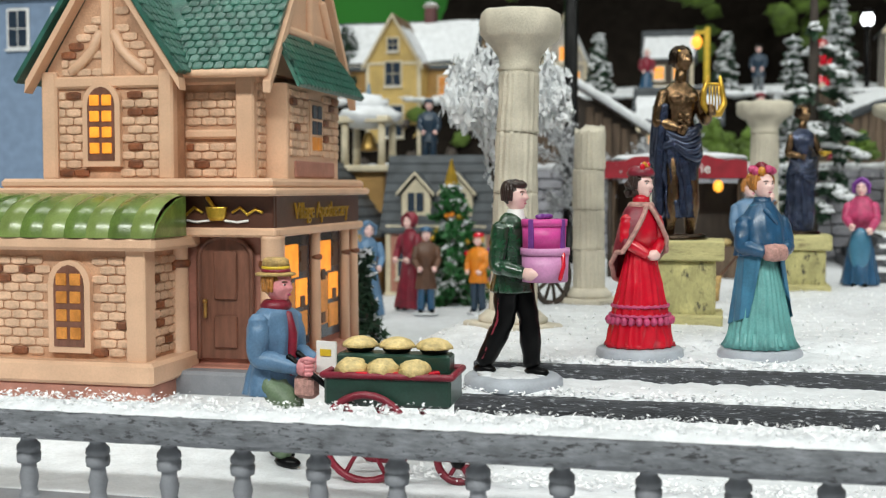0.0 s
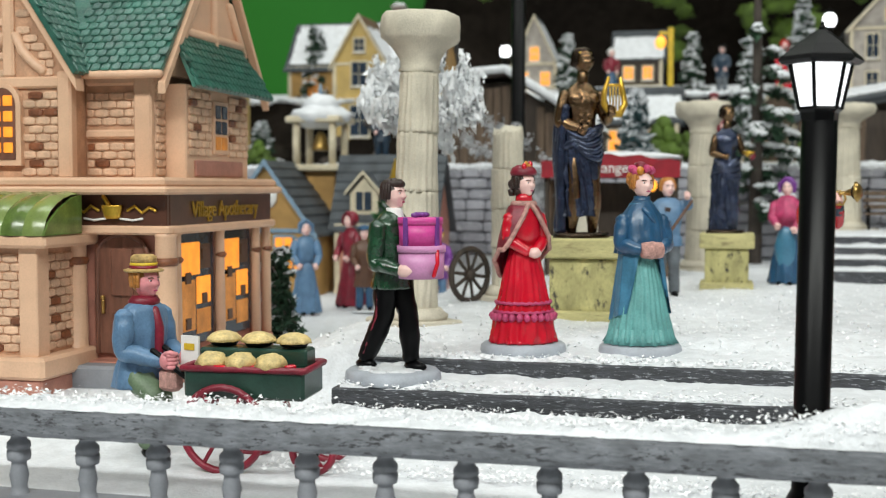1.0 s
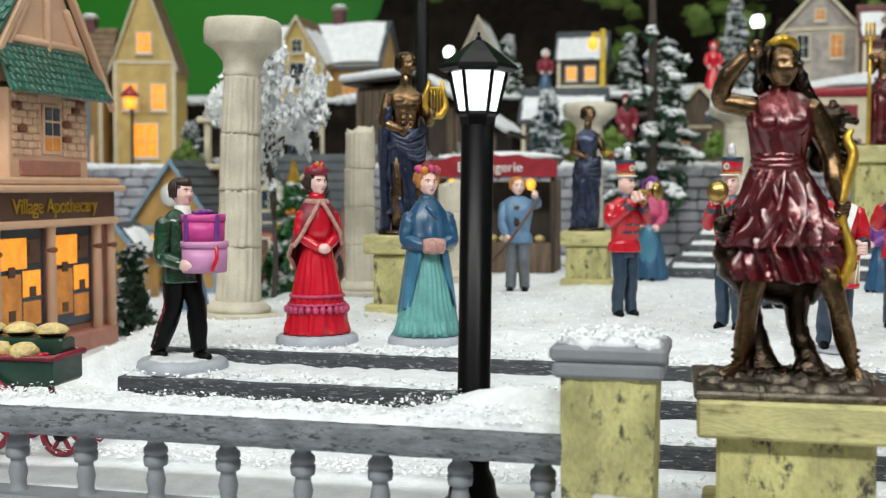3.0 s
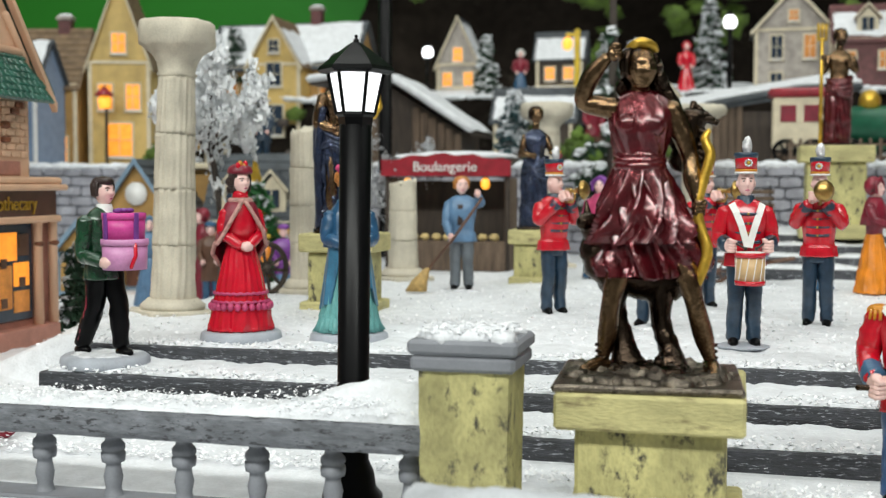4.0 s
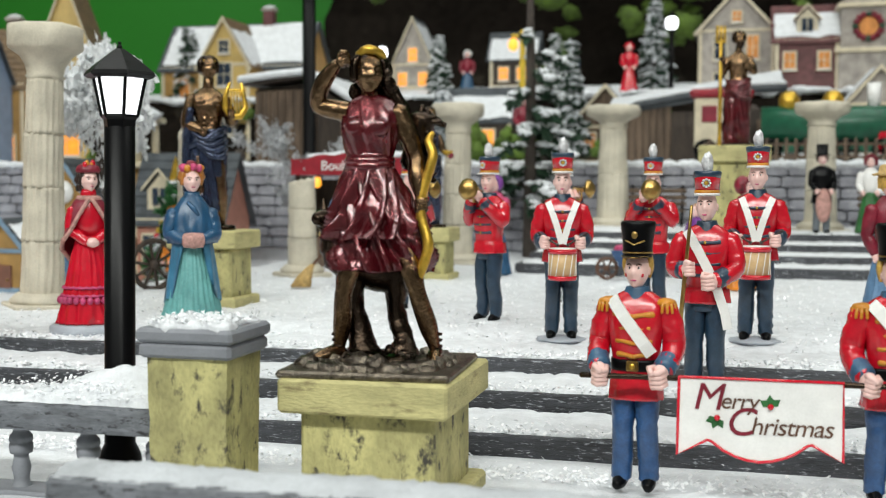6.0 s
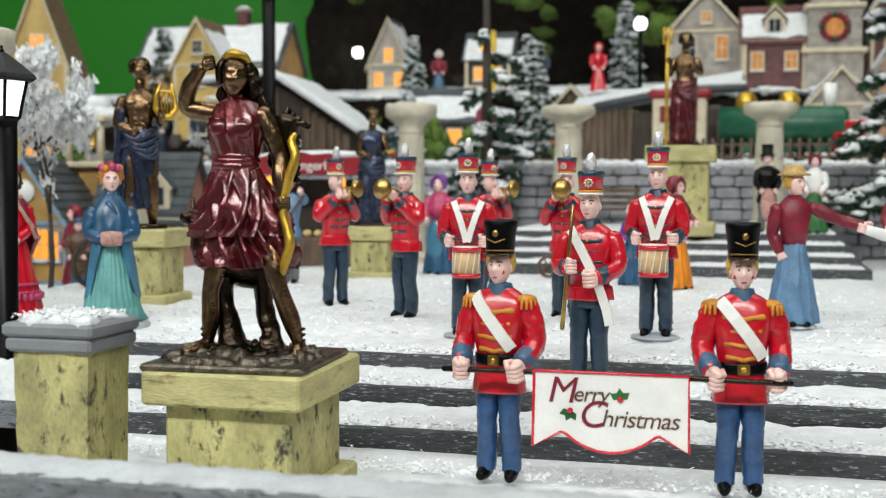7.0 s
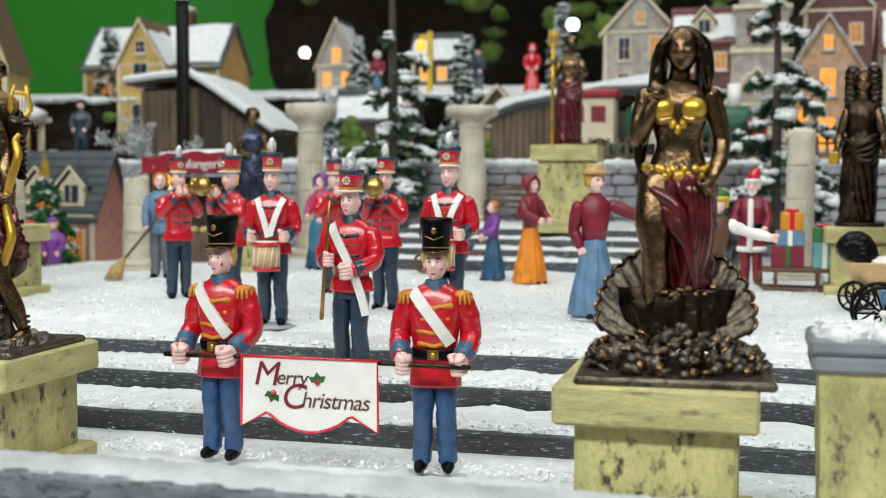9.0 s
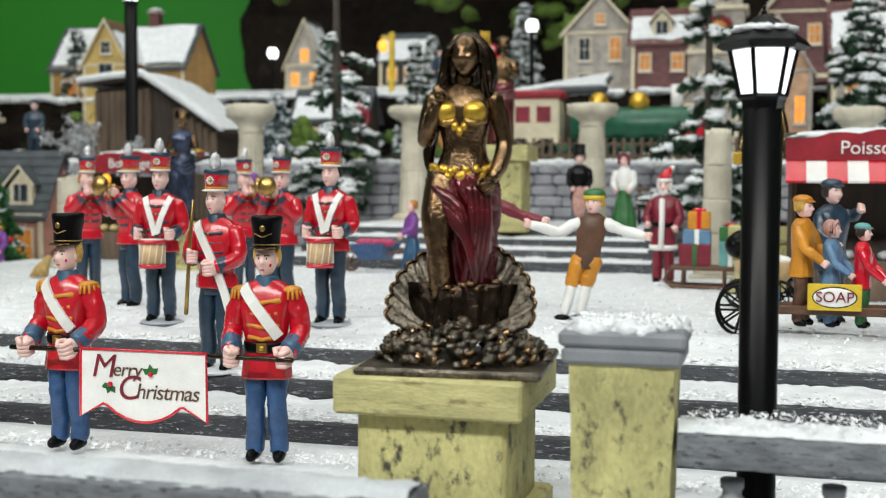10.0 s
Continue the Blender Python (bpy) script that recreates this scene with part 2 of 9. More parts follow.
class Clay:
    """One mesh in the making, in millimetres, with a material for each stroke."""

    def __init__(self):
        self.v, self.f, self.k, self.s, self.mats = [], [], [], [], []

    def slot(self, mat):
        if mat not in self.mats:
            self.mats.append(mat)
        return self.mats.index(mat)

    def add(self, verts, faces, mat, smooth=True):
        base, k = len(self.v), self.slot(mat)
        self.v.extend(tuple(p) for p in verts)
        for f in faces:
            self.f.append([i + base for i in f])
            self.k.append(k)
            self.s.append(smooth)

    def loft(self, rings, mat, n=18, folds=0, amp=0.0, phase=0.0, smooth=True, rz=0.0, open_arc=None):
        """Rings (x, y, z, rx, ry[, folds' depth]) from one end to the other."""
        verts, faces = [], []
        c, s = math.cos(radians(rz)), math.sin(radians(rz))
        for ring in rings:
            x, y, z, rx, ry = ring[:5]
            a = ring[5] if len(ring) > 5 else amp
            for i in range(n):
                u = 2 * math.pi * i / n
                q = folds * u + phase + 0.7 * math.sin(2 * u) + 0.05 * (z - rings[0][2])
                k = 1 + a * (1.3 - 2.2 * abs(math.sin(q / 2)) + 0.35 * math.cos(2.0 * q + 0.09 * z)) if folds else 1
                px, py = rx * k * math.cos(u), ry * k * math.sin(u)
                verts.append((x + c * px - s * py, y + s * px + c * py, z))
        for j in range(len(rings) - 1):
            for i in range(n):
                a, b = j * n + i, j * n + (i + 1) % n
                faces.append([a, b, b + n, a + n])
        top = (len(rings) - 1) * n
        faces.append(list(range(n))[::-1])
        faces.append([top + i for i in range(n)])
        self.add(verts, faces, mat, smooth)

    def tube(self, pts, rad, mat, n=9, smooth=True, round_ends=True):
        pts = [Vector(p) for p in pts]
        rad = list(rad) if hasattr(rad, "__len__") else [rad] * len(pts)
        if round_ends:
            d0, d1 = (pts[0] - pts[1]).normalized(), (pts[-1] - pts[-2]).normalized()
            pts = [pts[0] + d0 * rad[0] * 0.6] + pts + [pts[-1] + d1 * rad[-1] * 0.6]
            rad = [rad[0] * 0.45] + rad + [rad[-1] * 0.45]
        verts, faces = [], []
        side = None
        for i, p in enumerate(pts):
            d = (pts[min(i + 1, len(pts) - 1)] - pts[max(i - 1, 0)]).normalized()
            if side is None:
                side = d.orthogonal().normalized()
            side = (side - d * side.dot(d)).normalized()
            up = d.cross(side)
            for k in range(n):
                u = 2 * math.pi * k / n
                verts.append(p + (side * math.cos(u) + up * math.sin(u)) * rad[i])
        for j in range(len(pts) - 1):
            for i in range(n):
                a, b = j * n + i, j * n + (i + 1) % n
                faces.append([a, b, b + n, a + n])
        faces.append(list(range(n))[::-1])
        faces.append([(len(pts) - 1) * n + i for i in range(n)])
        self.add(verts, faces, mat, smooth)

    def cloth(self, rings, mat, n=64, m=26, folds=9, depth=0.1, slant=0.0, seed=0, square=1.0):
        """Draped cloth through rings (x, y, z, rx, ry[, depth]): sharp uneven pleats that wander as they fall."""
        verts, faces = [], []
        k = len(rings) - 1
        for j in range(m):
            t = j / (m - 1) * k
            i = min(int(t), k - 1)
            v = t - i
            near = [rings[max(0, min(k, i + o))] for o in (-1, 0, 1, 2)]
            p = [0.5 * (2 * b + (c - a) * v + (2 * a - 5 * b + 4 * c - d) * v * v + (3 * b - a - 3 * c + d) * v ** 3) for a, b, c, d in zip(*[r[:5] for r in near])]
            d0, d1 = [r[5] if len(r) > 5 else depth for r in (near[1], near[2])]
            dep = d0 + (d1 - d0) * v
            for q in range(n):
                u = 2 * math.pi * q / n
                w = u + slant * p[2]
                ridge = abs(math.sin(0.5 * folds * w + 1.6 * noise.noise(Vector((2.2 * math.cos(w), 2.2 * math.sin(w), 0.09 * p[2] + seed)))))
                fine = noise.noise(Vector((3.1 * math.cos(w), 3.1 * math.sin(w), 0.22 * p[2] + seed * 3.3)))
                f = 1 + dep * (1.1 - 1.9 * ridge + 0.8 * fine)
                cu, su = math.cos(u), math.sin(u)
                ex, ey = math.copysign(abs(cu) ** square, cu), math.copysign(abs(su) ** square, su)
                verts.append((p[0] + p[3] * f * ex, p[1] + p[4] * f * ey, p[2] + 5 * dep * fine * (1 if j in (0, m - 1) else 0)))
        for j in range(m - 1):
            for q in range(n):
                a, b = j * n + q, j * n + (q + 1) % n
                faces.append([a, b, b + n, a + n])
        faces += [list(range(n))[::-1], [(m - 1) * n + q for q in range(n)]]
        self.add(verts, faces, mat)

    def sleeve(self, pts, rad, mat, n=14, m=22, wrinkle=0.07, seed=0):
        """A smooth limb through points, with creases across it."""
        pts = [Vector(p) for p in pts]
        k = len(pts) - 1
        line, rr = [], []
        for j in range(m):
            t = j / (m - 1) * k
            i = min(int(t), k - 1)
            v = t - i
            a, b, c, d = [pts[max(0, min(k, i + o))] for o in (-1, 0, 1, 2)]
            line.append(0.5 * (2 * b + (c - a) * v + (2 * a - 5 * b + 4 * c - d) * v * v + (3 * b - a - 3 * c + d) * v ** 3))
            e = v * v * (3 - 2 * v)
            rr.append(rad[i] + (rad[i + 1] - rad[i]) * e)
        line = [line[0] + (line[0] - line[1]).normalized() * rr[0] * 0.6] + line + [line[-1] + (line[-1] - line[-2]).normalized() * rr[-1] * 0.4]
        rr = [rr[0] * 0.5] + rr + [rr[-1] * 0.6]
        verts, faces, side = [], [], None
        for j, p in enumerate(line):
            d = (line[min(j + 1, len(line) - 1)] - line[max(j - 1, 0)]).normalized()
            side = d.orthogonal().normalized() if side is None else (side - d * side.dot(d)).normalized()
            up = d.cross(side)
            for q in range(n):
                u = 2 * math.pi * q / n
                o = side * math.cos(u) + up * math.sin(u)
                f = 1 + wrinkle * (1 - 2.2 * abs(noise.noise(Vector((o.x * 0.9, o.y * 0.9, o.z * 0.9 + 0.34 * j + seed * 5.7))))) if wrinkle else 1
                verts.append(p + o * rr[j] * f)
        for j in range(len(line) - 1):
            for q in range(n):
                a, b = j * n + q, j * n + (q + 1) % n
                faces.append([a, b, b + n, a + n])
        faces += [list(range(n))[::-1], [(len(line) - 1) * n + q for q in range(n)]]
        self.add(verts, faces, mat)

    def ribbon(self, pts, width, mat, thick=0.45):
        """A flat strap through points, facing -y."""
        pts = [Vector(p) for p in pts]
        verts, faces = [], []
        for i, p in enumerate(pts):
            d = pts[min(i + 1, len(pts) - 1)] - pts[max(i - 1, 0)]
            o = Vector((-d.z, 0, d.x)).normalized() * width / 2
            for q, y in ((-1, -thick), (1, -thick), (1, thick), (-1, thick)):
                verts.append(p + o * q + Vector((0, y, 0)))
        for i in range(len(pts) - 1):
            for k in range(4):
                a, b = i * 4 + k, i * 4 + (k + 1) % 4
                faces.append([a, b, b + 4, a + 4])
        n = len(verts)
        faces += [[3, 2, 1, 0], [n - 4, n - 3, n - 2, n - 1]]
        self.add(verts, faces, mat, False)

    def fist(self, c, r, mat, to=(0, -1, 0)):
        """A closed hand: palm, four curled fingers across the knuckles, a thumb."""
        k = len(self.v)
        self.ball((0, 0.1 * r, 0), (0.8 * r, 0.75 * r, 0.95 * r), mat, n=12)
        for i in range(4):
            z = (0.62 - 0.42 * i) * r
            self.tube([(0.62 * r, -0.1 * r, z), (0.45 * r, -0.8 * r, z), (-0.3 * r, -0.95 * r, z * 0.96), (-0.6 * r, -0.5 * r, z * 0.95)], 0.27 * r, mat, n=7)
        self.tube([(-0.4 * r, 0, 0.75 * r), (-0.55 * r, -0.7 * r, 0.95 * r), (-0.1 * r, -1.1 * r, 0.7 * r)], 0.28 * r, mat, n=7)
        self.turn(Matrix.Translation(c) @ Vector(to).to_track_quat("-Y", "Z").to_matrix().to_4x4(), k)

    def ball(self, c, r, mat, n=12, rough=0.0, rz=0.0, seed=0):
        r = r if hasattr(r, "__len__") else (r, r, r)
        m = max(5, n * 2 // 3)
        co, si = math.cos(radians(rz)), math.sin(radians(rz))
        verts, faces = [], []

        def put(u, w):
            p = Vector((math.cos(u) * math.sin(w), math.sin(u) * math.sin(w), math.cos(w)))
            if rough:
                p *= 1 + rough * noise.noise(p * 2.3 + Vector((seed * 3.7, c[0] * 0.31, c[1] * 0.37)))
            x, y, z = p.x * r[0], p.y * r[1], p.z * r[2]
            verts.append((c[0] + co * x - si * y, c[1] + si * x + co * y, c[2] + z))

        put(0, 0)
        for j in range(1, m):
            for i in range(n):
                put(2 * math.pi * i / n, math.pi * j / m)
        put(0, math.pi)
        for i in range(n):
            faces.append([0, 1 + i, 1 + (i + 1) % n])
            last = 1 + (m - 2) * n
            faces.append([last + i, len(verts) - 1, last + (i + 1) % n])
        for j in range(m - 2):
            for i in range(n):
                a, b = 1 + j * n + i, 1 + j * n + (i + 1) % n
                faces.append([a, a + n, b + n, b])
        self.add(verts, faces, mat)

    def box(self, c, size, mat, rz=0.0, bev=0.0, taper=1.0, ry=0.0):
        """A block with chamfered upright edges and top; taper scales its top."""
        x, y, z = [s / 2 for s in size]
        b = min(bev, x * 0.6, y * 0.6, z * 0.6) if bev else 0
        e = Euler((0, radians(ry), radians(rz))).to_matrix()

        def ring(px, py, pz, cut):
            if not b:
                return [(-px, -py, pz), (px, -py, pz), (px, py, pz), (-px, py, pz)]
            return [(-px + cut, -py, pz), (px - cut, -py, pz), (px, -py + cut, pz), (px, py - cut, pz), (px - cut, py, pz), (-px + cut, py, pz), (-px, py - cut, pz), (-px, -py + cut, pz)]

        if b:
            rings = [ring(x - b, y - b, -z, b * 0.5), ring(x, y, -z + b, b), ring(x * taper, y * taper, z - b, b), ring(x * taper - b, y * taper - b, z, b * 0.5)]
        else:
            rings = [ring(x, y, -z, 0), ring(x * taper, y * taper, z, 0)]
        n = len(rings[0])
        verts = [Vector(c) + e @ Vector(p) for r in rings for p in r]
        faces = [list(range(n))[::-1], [(len(rings) - 1) * n + i for i in range(n)]]
        for j in range(len(rings) - 1):
            for i in range(n):
                a, k = j * n + i, j * n + (i + 1) % n
                faces.append([a, k, k + n, a + n])
        self.add(verts, faces, mat, False)

    def prism(self, outline, y0, y1, mat, smooth=False):
        """An outline of (x, z) carried from y0 to y1."""
        n = len(outline)
        verts = [(x, y0, z) for x, z in outline] + [(x, y1, z) for x, z in outline]
        faces = [list(range(n)), [n + i for i in range(n)][::-1]]
        faces += [[i, i + n, (i + 1) % n + n, (i + 1) % n] for i in range(n)]
        self.add(verts, faces, mat, smooth)

    def slab(self, corners, up, mat):
        """A plate on four corners, with the thickness as a vector."""
        up = Vector(up)
        verts = [Vector(p) for p in corners] + [Vector(p) + up for p in corners]
        self.add(verts, [[3, 2, 1, 0], [4, 5, 6, 7], [0, 1, 5, 4], [1, 2, 6, 5], [2, 3, 7, 6], [3, 0, 4, 7]], mat, False)

    def turn(self, m, since=0):
        self.v[since:] = [tuple(m @ Vector(p)) for p in self.v[since:]]

    def mesh(self, name):
        me = bpy.data.meshes.new(name)
        me.from_pydata([(x * 0.001, y * 0.001, z * 0.001) for x, y, z in self.v], [], self.f)
        for mat in self.mats:
            me.materials.append(mat)
        me.polygons.foreach_set("material_index", self.k)
        me.polygons.foreach_set("use_smooth", self.s)
        me.update()
        bm = bmesh.new()
        bm.from_mesh(me)
        bmesh.ops.recalc_face_normals(bm, faces=bm.faces)
        bm.to_mesh(me)
        bm.free()
        return me


def thing(name, m, label, category, group="", clay=None, kind=""):
    """A top-level thing: a mesh, or an Empty that takes parts."""
    ob = new(name, clay.mesh(name) if clay else None)
    ob.matrix_basis = m
    return tagged(ob, label, category, group, kind)


def part(name, clay, parent, label="", at=None):
    ob = new(name, clay.mesh(name) if isinstance(clay, Clay) else clay)
    ob.parent = parent
    if at is not None:
        ob.matrix_basis = at
    return tagged(ob, label)


def lettering(name, text, size, mat, parent, at, shear=0.0, depth=0.1, spread=1.0):
    """Words in the built-in font as a mesh; size in millimetres."""
    cu = bpy.data.curves.new(name, "FONT")
    cu.body, cu.size, cu.extrude, cu.align_x, cu.align_y, cu.shear, cu.space_character = text, size * 0.001, depth * 0.001, "CENTER", "CENTER", shear, spread
    tmp = bpy.data.objects.new(name, cu)
    me = bpy.data.meshes.new_from_object(tmp)
    bpy.data.objects.remove(tmp)
    bpy.data.curves.remove(cu)
    me.materials.clear()
    me.materials.append(mat)
    ob = new(name, me)
    ob.parent, ob.matrix_basis = parent, at
    return ob


def flakes(name, spots, size, label, mat=None, flat=0.4):
    """Loose crystals of artificial snow, as one mesh."""
    verts, faces = [], []
    for x, y, z in spots:
        s = size * random.uniform(0.45, 1.25)
        e = Euler((random.gauss(0, flat), random.gauss(0, flat), random.uniform(0, 6.3))).to_matrix()
        b = len(verts)
        for p in ((-s, -s * 0.45, 0), (s * 0.7, -s * 0.5, 0), (s, s * 0.4, 0), (-s * 0.5, s * 0.6, 0)):
            verts.append(tuple(Vector((x, y, z)) + e @ Vector(p)))
        faces.append((b, b + 1, b + 2, b + 3))
    me = bpy.data.meshes.new(name)
    me.from_pydata(verts, [], faces)
    me.materials.append(mat or FLAKE)
    return tagged(new(name, me), label, "snow", "", "stuff")


def soft(a, b, x):
    t = min(1, max(0, (x - a) / (b - a)))
    return t * t * (3 - 2 * t)


# ---- ground, steps, walls ----
FRONT, PLAZA = 0.002, 0.026


def land(x, y):
    """Height of the snow sheet."""
    left = soft(-0.10, -0.15, x)
    z = FRONT + (PLAZA - FRONT) * soft(0.412, 0.419, y) * (1 - left)
    z -= 0.004 * soft(0.412, 0.419, y) * soft(0.45, 0.42, y) * (1 - left)
    z += left * 0.006 * soft(0.3, 0.36, y) - left * 0.006 * soft(0.55, 0.7, y)
    z += 0.076 * soft(0.952, 0.958, y) + left * 0.022 * soft(0.952, 0.958, y)
    z += 0.078 * soft(1.262, 1.272, y) + 0.03 * soft(1.4, 1.5, y)
    p = Vector((x, y, 0.3))
    k = 1 if y > 0.415 or y < 0.33 else 0.2
    return z + k * (0.0016 * noise.noise(p * 22) + 0.0008 * noise.noise(p * 90) + 0.0004 * noise.noise(p * 260))


def snow_sheet():
    xs = np.concatenate([np.linspace(-1.6, -0.32, 40), np.linspace(-0.312, 0.56, 250), np.linspace(0.58, 1.7, 40)])
    ys = np.concatenate([np.linspace(0.14, 0.39, 40), np.linspace(0.393, 0.56, 90), np.linspace(0.565, 1.0, 90), np.linspace(1.01, 2.0, 50)])
    verts = [(x, y, land(x, y)) for y in ys for x in xs]
    n = len(xs)
    faces = [(j * n + i, j * n + i + 1, (j + 1) * n + i + 1, (j + 1) * n + i) for j in range(len(ys) - 1) for i in range(n - 1)]
    me = bpy.data.meshes.new("ground")
    me.from_pydata(verts, [], faces)
    me.materials.append(SNOW)
    me.polygons.foreach_set("use_smooth", [True] * len(faces))
    tagged(new("ground", me), "sheet of sparkling artificial snow over the display table", "snow ground", "", "structure")


snow_sheet()


def stone_step(y0, y1, z0, z1, x0=-85, x1=720):
    """A grey slate step with a worn, uneven nose."""
    c = Clay()
    n = 110
    verts, faces = [], []
    for i in range(n):
        x = x0 + (x1 - x0) * i / (n - 1)
        w = 0.5 * noise.noise(Vector((x * 0.06, y0, 0))) + 0.25 * noise.noise(Vector((x * 0.3, y0, 3)))
        for y, z in ((y0 + w, z0), (y0 + w * 0.7 - 0.3, z0 + (z1 - z0) * 0.5), (y0 + w, z1 - 0.5), (y0 + 0.6 + w, z1), (y1, z1), (y1, z0)):
            verts.append((x, y, z))
    for i in range(n - 1):
        for k in range(6):
            a, b = i * 6 + k, i * 6 + (k + 1) % 6
            faces.append([a, a + 6, b + 6, b])
    faces += [list(range(6)), [(n - 1) * 6 + k for k in range(6)][::-1]]
    c.add(verts, faces, SLATE, False)
    return c


def snow_on_tread(y0, y1, z, x0=-83, x1=720):
    """Snow lying on a tread, with a ragged front edge."""
    c = Clay()
    n = 420
    verts, faces = [], []
    for i in range(n):
        x = x0 + (x1 - x0) * i / (n - 1)
        e = y0 + 2.2 + 2.4 * noise.noise(Vector((x * 0.05, y0, 1))) + 1.1 * noise.noise(Vector((x * 0.25, y0, 2))) + 0.9 * noise.noise(Vector((x * 0.9, y0, 5)))
        h = 1.1 + 0.8 * noise.noise(Vector((x * 0.08, y0, 4))) + 0.5 * noise.noise(Vector((x * 0.6, y0, 6)))
        rows = ((e, 0.05), (e + 0.5, h * 0.6), (e + 2.5, h), (e + 9, h * 1.3 + 0.3 * noise.noise(Vector((x * 0.4, 9, y0)))), (y1, h * 1.6))
        verts += [(x, y, z + k) for y, k in rows]
    for i in range(n - 1):
        for k in range(4):
            a = i * 5 + k
            faces.append([a, a + 5, a + 6, a + 1])
    c.add(verts, faces, SNOW, True)
    return c


stairs = thing("stone_steps", pose(0, 0, 0), "three grey slate steps dusted with snow, leading to the plaza", "steps", kind="structure")
for y0, z0, z1 in ((400, 15.5, 21.9), (370, 8.5, 15.5), (337, 1, 8.5)):
    part("step", stone_step(y0, 425, z0 - 4, z1), stairs)
    part("snow", snow_on_tread(y0, y0 + 31, z1), stairs, "loose snow on the tread")
spots = []
for y0, z in ((0.400, 0.0224), (0.370, 0.016), (0.337, 0.009), (0.306, 0.003)):
    for i in range(4200):
        x = random.uniform(-0.085, 0.5)
        spots.append((x, y0 + 0.0005 + abs(random.gauss(0, 0.008)), z + random.uniform(0, 0.0015)))
spots += [(x, y, land(x, y) + 0.0005) for x, y in ((random.uniform(-0.12, 0.5), 0.419 + 0.3 * random.random() ** 1.6) for i in range(9000))]
flakes("snow_crystals", spots, 0.00075, "loose sparkling crystals of artificial snow on steps and plaza")


def block_wall(name, x0, x1, y, z0, z1, label):
    """A retaining wall of grey blocks, each one a piece."""
    w = thing(name, pose((x0 + x1) / 2, y, z0), label, "stone wall", kind="structure")
    L, H = (x1 - x0) * 1000, (z1 - z0) * 1000
    core = Clay()
    core.box((0, 6, H / 2), (L, 8, H), BLOCKJOINT)
    part("core", core, w)
    unit = []
    for k in range(4):
        c = Clay()
        c.box((0, 0, 0), (1, 1, 1), BLOCK, bev=0.09 + 0.03 * k)
        unit.append(c.mesh("block"))
    rows = 8
    for r in range(rows):
        x = -L / 2 - random.uniform(0, 10)
        while x < L / 2:
            k = random.uniform(14, 26)
            ob = part("block", random.choice(unit), w)
            ob.matrix_basis = pose((x + k / 2) * 0.001, 0.0015 + random.uniform(-0.001, 0.0008), (r + 0.5) * H / rows * 0.001) @ Matrix.Diagonal((k - 1.2, 5, H / rows - 1.0, 1))
            x += k
    cap = Clay()
    n = int(L / 6)
    for i in range(n):
        x = -L / 2 + L * i / n
        cap.ball((x, 4, H), (7, 7, 3.2 + random.uniform(-0.8, 1.6)), SNOW, n=8, rough=0.3, seed=i)
    part("snow_cap", cap, w, "snow lying along the wall top")


# ---- shop around the table ----
def shop():
    c = Clay()
    c.box((200, 2100, 300), (4200, 40, 3000), GREENWALL)
    thing("wall_north", pose(0, 0, 0), "plain bright green shop wall behind the village", "wall", clay=c, kind="structure")
    # Unseen walls; the south one is lighter, a reflector filling the fronts.
    for name, at, size in (("wall_south_reflector", (200, -1500, 300), (4200, 40, 3000)), ("wall_west", (-1900, 300, 300), (40, 3560, 3000)), ("wall_east", (2300, 300, 300), (40, 3560, 3000))):
        c = Clay()
        c.box(at, size, CEILING if name == "wall_south_reflector" else SHOPWALL)
        thing(name, pose(0, 0, 0), "plain unseen shop wall closing the room", "wall", clay=c, kind="structure")
    c = Clay()
    c.box((200, 300, 1560), (4160, 3560, 40), CEILING)
    thing("ceiling", pose(0, 0, 0), "plain white shop ceiling", "ceiling", clay=c, kind="structure")
    c = Clay()
    c.box((200, 300, -900), (4160, 3560, 40), SHOPWALL)
    thing("floor", pose(0, 0, 0), "plain pale shop floor", "floor", clay=c, kind="structure")
    c = Clay()
    c.box((50, 1075, -452), (3300, 1870, 856), CAVE)
    thing("display_table", pose(0, 0, 0), "dark draped shop table under the snowy village", "table", clay=c, kind="structure")


shop()


def mountain():
    """A dark papier-mache mountain with a cave, mossy in places."""
    c = Clay()
    n, m = 110, 46
    verts, faces = [], []
    for j in range(m):
        for i in range(n):
            u, w = i / (n - 1), j / (m - 1)
            x = -420 + 1750 * u
            z = 60 + 760 * w
            p = Vector((x * 0.006, z * 0.006, 2.0))
            y = 1790 - 260 * soft(0.45, 1.0, w) + 70 * noise.noise(p) + 30 * noise.noise(p * 3.1) + 10 * noise.noise(p * 8)
            y += 140 * math.exp(-((x + 60) / 190) ** 2 - ((z - 420) / 130) ** 2)
            x += 40 * noise.noise(Vector((z * 0.008, 5, 1))) - 110 * soft(0.35, 0.8, w) * (1 - u) ** 3
            verts.append((x, y, z))
    for j in range(m - 1):
        for i in range(n - 1):
            a = j * n + i
            faces.append([a, a + 1, a + n + 1, a + n])
    c.add(verts, faces, CAVE, True)
    mo = thing("mountain_backdrop", pose(0, 0, 0), "dark brown sculpted rock mountain with moss behind the village", "mountain", kind="structure")
    part("rock", c, mo)
    g = Clay()
    for i in range(70):
        x, z = random.choice(((-30, 330), (60, 400), (120, 330), (10, 450), (-340, 420), (230, 380)))
        x, z = x + random.gauss(0, 34), z + random.gauss(0, 34)
        g.ball((x, 1640 + random.uniform(-30, 60), z), (random.uniform(9, 26), 14, random.uniform(7, 18)), MOSS, n=9, rough=0.7, seed=i)
    part("moss", g, mo, "yellow-green moss cushions")


mountain()

# ---- balustrades, pillars, pedestals, lamps ----


